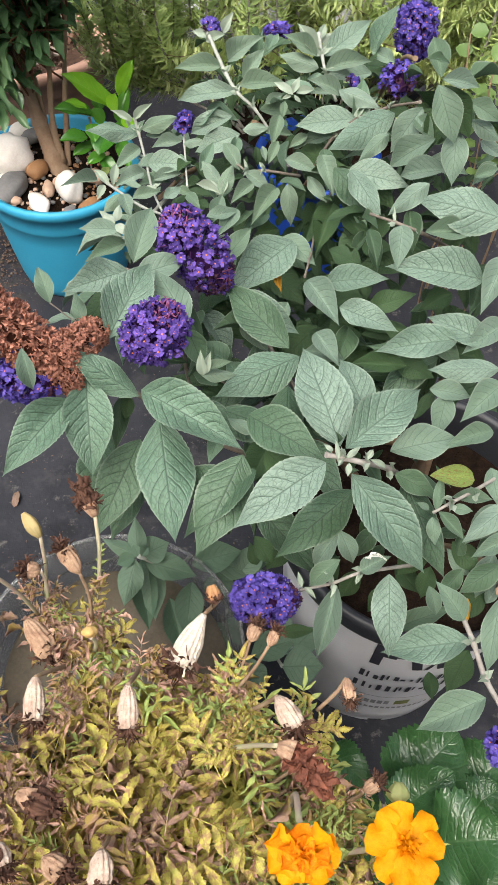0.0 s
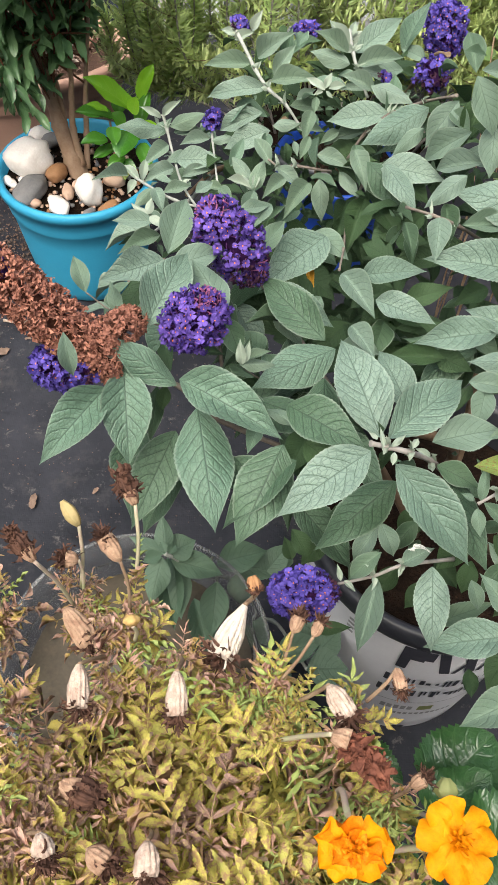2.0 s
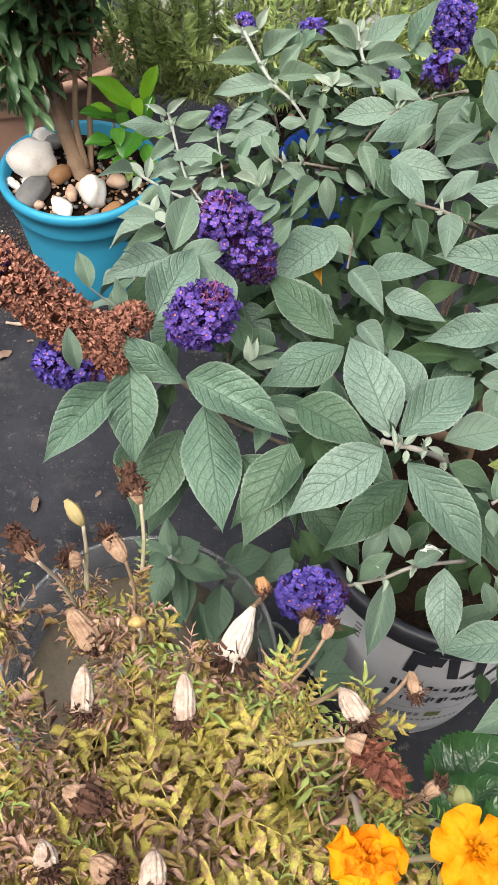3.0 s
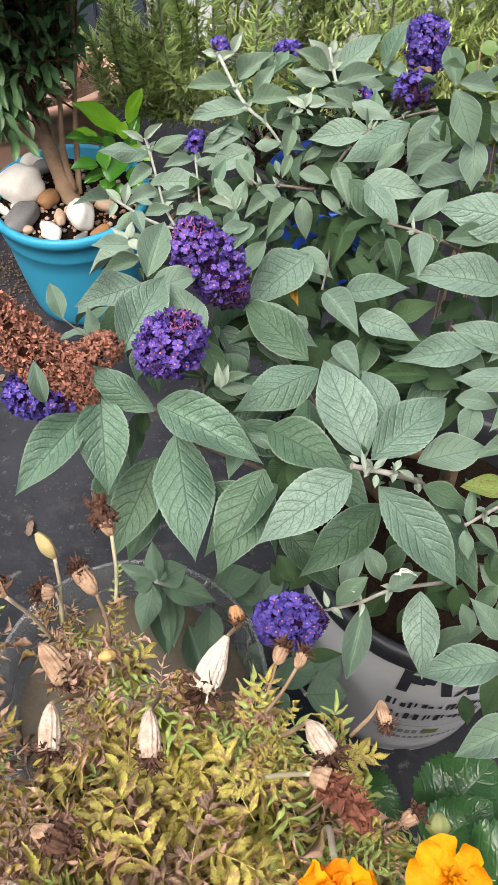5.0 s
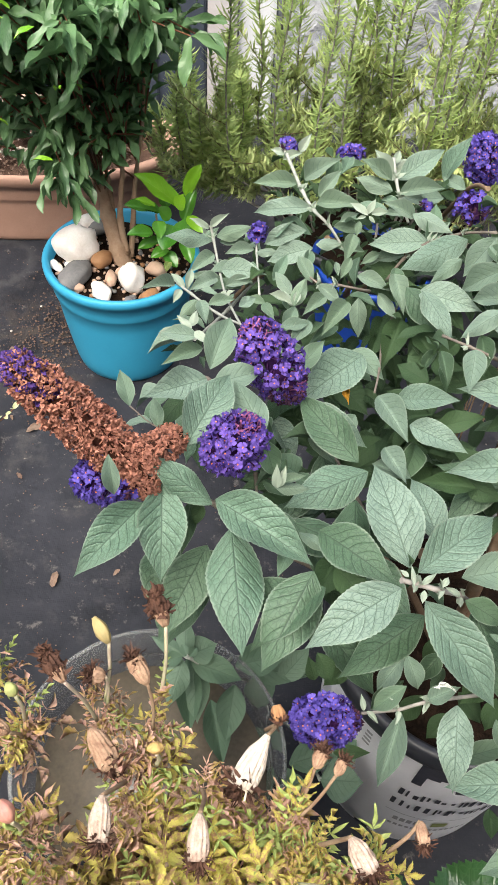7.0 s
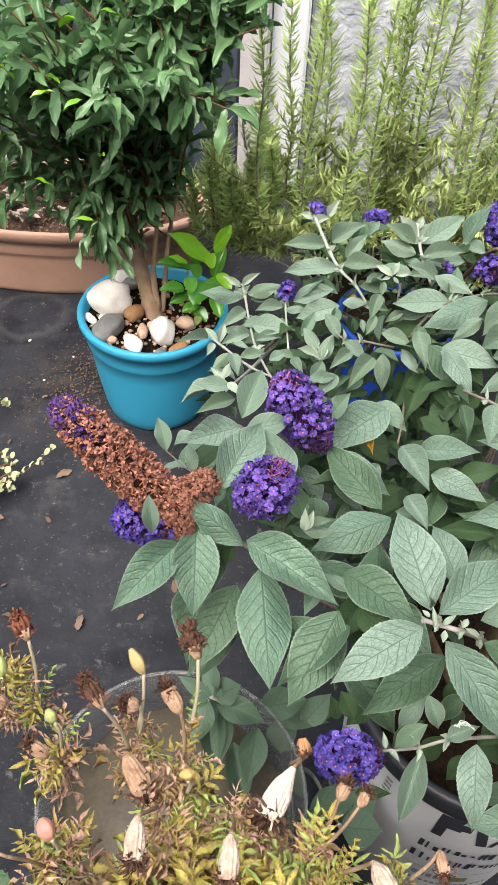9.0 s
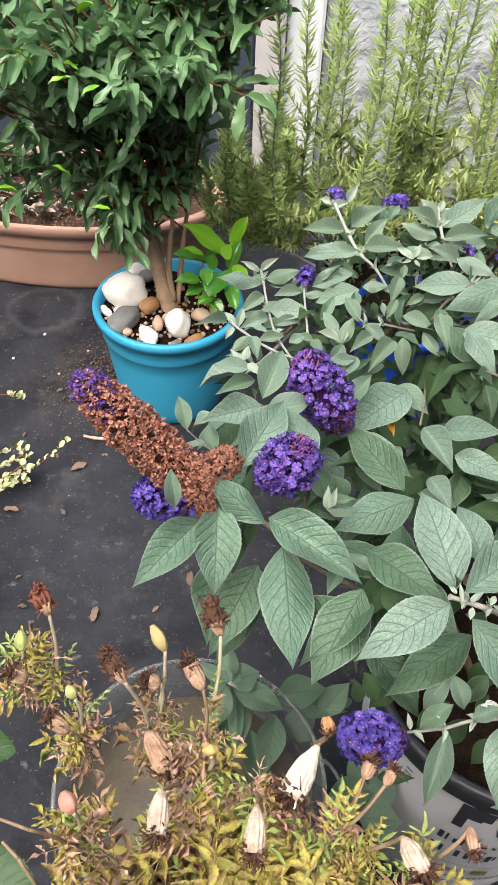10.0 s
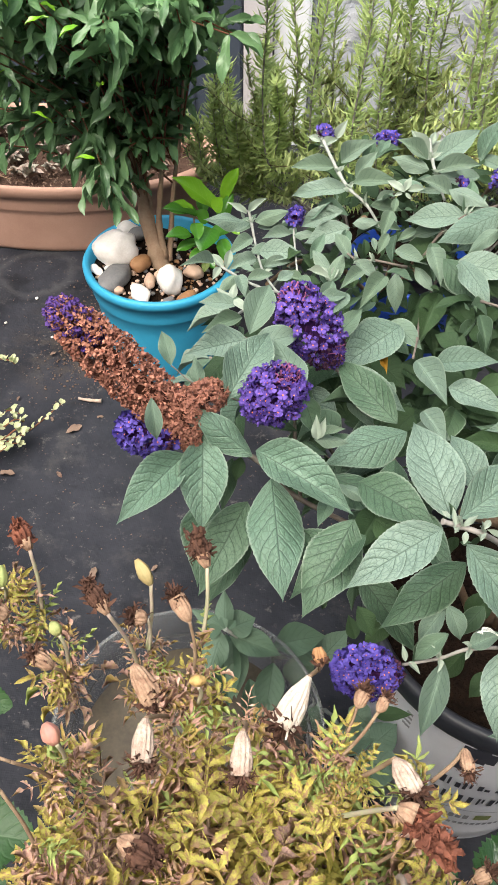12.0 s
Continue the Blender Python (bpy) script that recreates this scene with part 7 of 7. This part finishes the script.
def bloom(centre, radius, facing, material, heart, petals, tiers, seed, crinkle, bell=0.0):
    """An open marigold flower of broad wavy petals round a ruffled heart."""
    rng = random.Random(seed)
    f = Vector(facing).normalized()
    x = f.cross(Vector((0.1, 1, 0.2))).normalized()
    y = f.cross(x)
    c = Vector(centre)
    head = part("flower_head", ribbed(c - f * (0.012 if bell else 0.022), c, radius * (0.22 if bell else 0.32), 8, (0.4, 0.9, 1.0)), budgreen, marigold, "open marigold flower head")
    part("stalk", tube([c - f * 0.02, c - f * 0.045 + Vector((0, 0, -0.02)), (MARI[0] + 0.09, MARI[1] + 0.03, 0.56)], 0.0019, 0.0021), greenstem, marigold)
    for tier in range(tiers):
        n = petals - tier
        for k in range(n):
            a = 6.283 * k / n + tier * 0.4 + rng.uniform(-0.1, 0.1)
            d = x * math.cos(a) + y * math.sin(a)
            d = d + Vector((rng.gauss(0, 0.25), rng.gauss(0, 0.25), rng.gauss(0, 0.3))) * crinkle
            lift = 0.04 + bell * (1.0 - 0.75 * tier) + crinkle * 0.35 * tier + rng.uniform(-0.08, 0.12)
            d = (d + f * lift).normalized()
            ln = radius * (1.0 - (0.3 if bell else 0.16) * tier)
            me = leaf_mesh("petal", flame if bell and (tier or rng.random() < 0.2) else material, rows=12, cols=10, p=0.80, q=0.30, arch=0.07, fold=-0.06, wave=0.11 + 0.25 * crinkle, seed=seed * 9 + k + tier * 31)
            z = f - d * f.dot(d)
            z.normalize()
            sx = d.cross(z) * ln * rng.uniform(0.60, 0.72)
            p = c + f * 0.002 * tier
            m = Matrix(((sx.x, d.x * ln, z.x * ln, p.x), (sx.y, d.y * ln, z.y * ln, p.y), (sx.z, d.z * ln, z.z * ln, p.z), (0, 0, 0, 1)))
            placed("petal", me, m, head)
    tuft(c + f * 0.003, f, radius * 0.40, radius * 0.26, 60, heart, head, "heart", 0.5, seed, 0.2)


bloom((0.099, 0.058, 0.691), 0.0225, (0.05, -0.15, 1.0), gold, gold, 8, 1, 4, 0.2)
bloom((0.042, 0.055, 0.706), 0.0212, (0.0, -0.62, 0.55), gold, flame, 9, 3, 7, 0.6, 0.25)

# ---- dark glossy-leaved plant ----
PLANT = thing("hibiscus", "low plant with dark glossy toothed leaves", "plant", (0.24, 0.12, 0.0))
leaf_set(hibis, 4, 15, rows=30, cols=14, p=0.48, q=0.72, arch=0.07, fold=0.16, wave=0.15, teeth=0.06, quilt=0.012)
leaf(hibis, (0.151, 0.130, 0.437), (0.203, 0.174, 0.464), 0.070, 0)
leaf(hibis, (0.139, 0.108, 0.472), (0.183, 0.134, 0.503), 0.046, 1)
leaf(hibis, (0.164, 0.085, 0.490), (0.213, 0.083, 0.524), 0.069, 5)
leaf(hibis, (0.164, 0.057, 0.466), (0.215, 0.056, 0.501), 0.047, 3)
leaf(hibis, (0.213, 0.136, 0.375), (0.265, 0.170, 0.408), 0.077, 0)
leaf(hibis, (0.095, 0.173, 0.410), (0.130, 0.138, 0.419), 0.034, 9)
leaf(hibis, (0.112, 0.141, 0.386), (0.138, 0.107, 0.394), 0.038, 8)
leaf(hibis, (0.143, 0.083, 0.413), (0.115, 0.057, 0.426), 0.048, 2)
leaf(hibis, (0.214, 0.120, 0.404), (0.249, 0.139, 0.417), 0.044, 0)
stem([(0.24, 0.12, 0.0), (0.235, 0.12, 0.25), (0.151, 0.130, 0.434)], 0.003, 0.0022, greenstem)
stem([(0.24, 0.12, 0.0), (0.235, 0.12, 0.25), (0.165, 0.057, 0.463)], 0.003, 0.0022, greenstem)
stem([(0.24, 0.12, 0.0), (0.235, 0.12, 0.25), (0.112, 0.142, 0.383)], 0.003, 0.0022, greenstem)

# ---- small plants at the edges ----
PLANT = thing("trailing_plant", "trailing plant with small cream-edged leaves on the membrane", "plant", (-0.62, 0.88, 0.0))
_rng = random.Random(55)
leaf_set(cream, 3, 4, rows=6, cols=4, p=0.45, q=0.4, arch=0.08, fold=0.1)
for _line in ([(-0.608, 0.893, 0.020), (-0.567, 0.924, 0.030), (-0.533, 0.946, 0.040), (-0.491, 1.007, 0.050)], [(-0.624, 0.905, 0.020), (-0.587, 0.918, 0.030), (-0.558, 0.931, 0.050), (-0.539, 0.916, 0.050)], [(-0.658, 1.004, 0.020), (-0.608, 0.970, 0.040), (-0.586, 0.979, 0.050), (-0.562, 0.971, 0.050)], [(-0.622, 0.934, 0.020), (-0.583, 0.935, 0.050), (-0.563, 0.947, 0.060), (-0.549, 0.952, 0.050)], [(-0.713, 1.128, 0.020), (-0.667, 1.127, 0.040), (-0.629, 1.117, 0.050), (-0.619, 1.117, 0.040)], [(-0.620, 0.864, 0.020), (-0.583, 0.888, 0.030), (-0.559, 0.904, 0.040), (-0.546, 0.910, 0.030)]):
    stem(_line, 0.0016, 0.0011, redtwig)
    for _k, _q in enumerate(spline(_line, 4)[1:]):
        for _s in (-1, 1):
            if _rng.random() < 0.6:
                _d = Vector((_rng.uniform(-0.3, 0.8), _s * 0.7 + _rng.uniform(-0.5, 0.5), _rng.uniform(0.1, 0.9))).normalized()
                leaf(cream, _q, _q + _d * _rng.uniform(0.010, 0.018), _rng.uniform(0.008, 0.012), _rng.uniform(-40, 40))

PLANT = thing("coin_leaved_plant", "creeping plant with small round yellow-green leaves", "plant", (0.36, 1.02, 0.0))
leaf_set(jenny, 3, 6, rows=5, cols=4, p=0.4, q=0.4, arch=0.05, fold=0.12)
for _k in range(26):
    _a = Vector((0.36 + _rng.uniform(-0.05, 0.10), 1.02 + _rng.uniform(-0.02, 0.05), 0.30))
    _b = Vector((0.33 + _rng.uniform(0.0, 0.20), 1.00 + _rng.uniform(0.0, 0.16), _rng.uniform(0.42, 0.56)))
    if _k % 3 == 0:
        stem([(_a.x, _a.y, 0.0), _a, _b], 0.0016, 0.001, twig)
    for _s in range(4):
        _d = Vector((_rng.uniform(-1, 1), _rng.uniform(-1, 0.6), _rng.uniform(-0.1, 0.5))).normalized()
        _q = _a.lerp(_b, 1 - 0.12 * _s)
        leaf(jenny, _q, _q + _d * _rng.uniform(0.020, 0.032), _rng.uniform(0.020, 0.030), _rng.uniform(-30, 30))

PLANT = thing("weed", "small green weed leaf beside the marigold pot", "weed", (-0.26, 0.12, 0.0))
leaf_set(weed_green, 3, 9, rows=26, cols=8, p=0.45, q=0.7, arch=0.05, fold=0.1, wave=0.08, teeth=0.07)
leaf(weed_green, (-0.334, 0.177, 0.293), (-0.256, 0.173, 0.302), 0.062, 8)
leaf(weed_green, (-0.376, 0.309, 0.306), (-0.320, 0.304, 0.307), 0.038, 13)
leaf(weed_green, (-0.320, 0.133, 0.279), (-0.279, 0.146, 0.291), 0.043, 11)
stem([(-0.34, 0.10, 0.0), (-0.335, 0.11, 0.15), (-0.335, 0.177, 0.291)], 0.0024, 0.0016, greenstem)
stem([(-0.34, 0.10, 0.0), (-0.335, 0.11, 0.15), (-0.377, 0.310, 0.304)], 0.0024, 0.0016, greenstem)
stem([(-0.34, 0.10, 0.0), (-0.335, 0.11, 0.15), (-0.320, 0.134, 0.277)], 0.0024, 0.0016, greenstem)


# ---- litter on the membrane ----
def build_litter():
    rng = random.Random(3)
    chip = leaf_mesh("chip", husk, rows=9, cols=5, p=0.45, q=0.6, arch=0.12, fold=0.2, wave=0.3, teeth=0.10, seed=4)
    for x, y, s in ((-0.355, 0.645, 0.030), (-0.46, 0.86, 0.018), (-0.454, 0.995, 0.036), (-0.43, 1.02, 0.014), (-0.204, 0.737, 0.030), (-0.578, 0.86, 0.030), (-0.52, 1.01, 0.014), (-0.56, 1.20, 0.016), (-0.50, 0.72, 0.012), (-0.47, 0.66, 0.018), (-0.25, 0.69, 0.016), (-0.60, 1.06, 0.014), (-0.66, 1.16, 0.02), (-0.57, 0.58, 0.02)):
        a = rng.uniform(0, 6.283)
        p = Vector((x, y, 0.006))
        d = Vector((math.cos(a), math.sin(a), 0.05))
        ob = placed("litter", chip, axes(p, p + d * s, rng.uniform(-12, 12), s * 0.4, s * 0.28))
        tagged(ob, "dry curled leaf scrap on the membrane", "litter", "litter on the membrane")
    stick = part("stick", tube([(-0.478, 1.066, 0.007), (-0.455, 1.062, 0.008), (-0.430, 1.064, 0.007)], 0.0026, 0.0040, 7, 4, knots=0.3), ivory)
    tagged(stick, "short pale dry stick lying on the membrane", "stick")
    for x, y, s in ((-0.652, 1.377, 0.0042), (-0.697, 1.284, 0.0036), (-0.582, 1.248, 0.003), (-0.538, 1.335, 0.0028)):
        bm = bmesh.new()
        blob(bm, (x, y, 0.003 + s * 0.4), (s, s * 0.8, s * 0.6), 7, 0.2, 1.0, 2)
        tagged(part("stone_chip", bm, quartz), "tiny white stone chip on the membrane", "stone", "white chips on the membrane")
    bm = bmesh.new()
    for k in range(2300):
        x, y = rng.uniform(-0.95, 0.1), rng.uniform(0.35, 1.7)
        if k % 3 == 0:
            x, y = rng.gauss(-0.50, 0.045), rng.gauss(1.24, 0.085)
        if (x + 0.322) ** 2 + (y - 1.27) ** 2 < 0.012 or (x + 0.6) ** 2 + (y - 1.82) ** 2 < 0.07:
            continue
        near = rng.uniform(1.0, 2.4) if k % 3 == 0 else 1.0
        s = rng.uniform(0.0005, 0.0015) * near
        blob(bm, (x, y, 0.004 + s * 0.3), (s, s * rng.uniform(0.6, 1.2), s * 0.6), k, 0.2, rng.uniform(0, 3), 1)
    tagged(part("grit", bm, husk), "pale grit and crumbs over the membrane", "grit", kind="stuff")


build_litter()
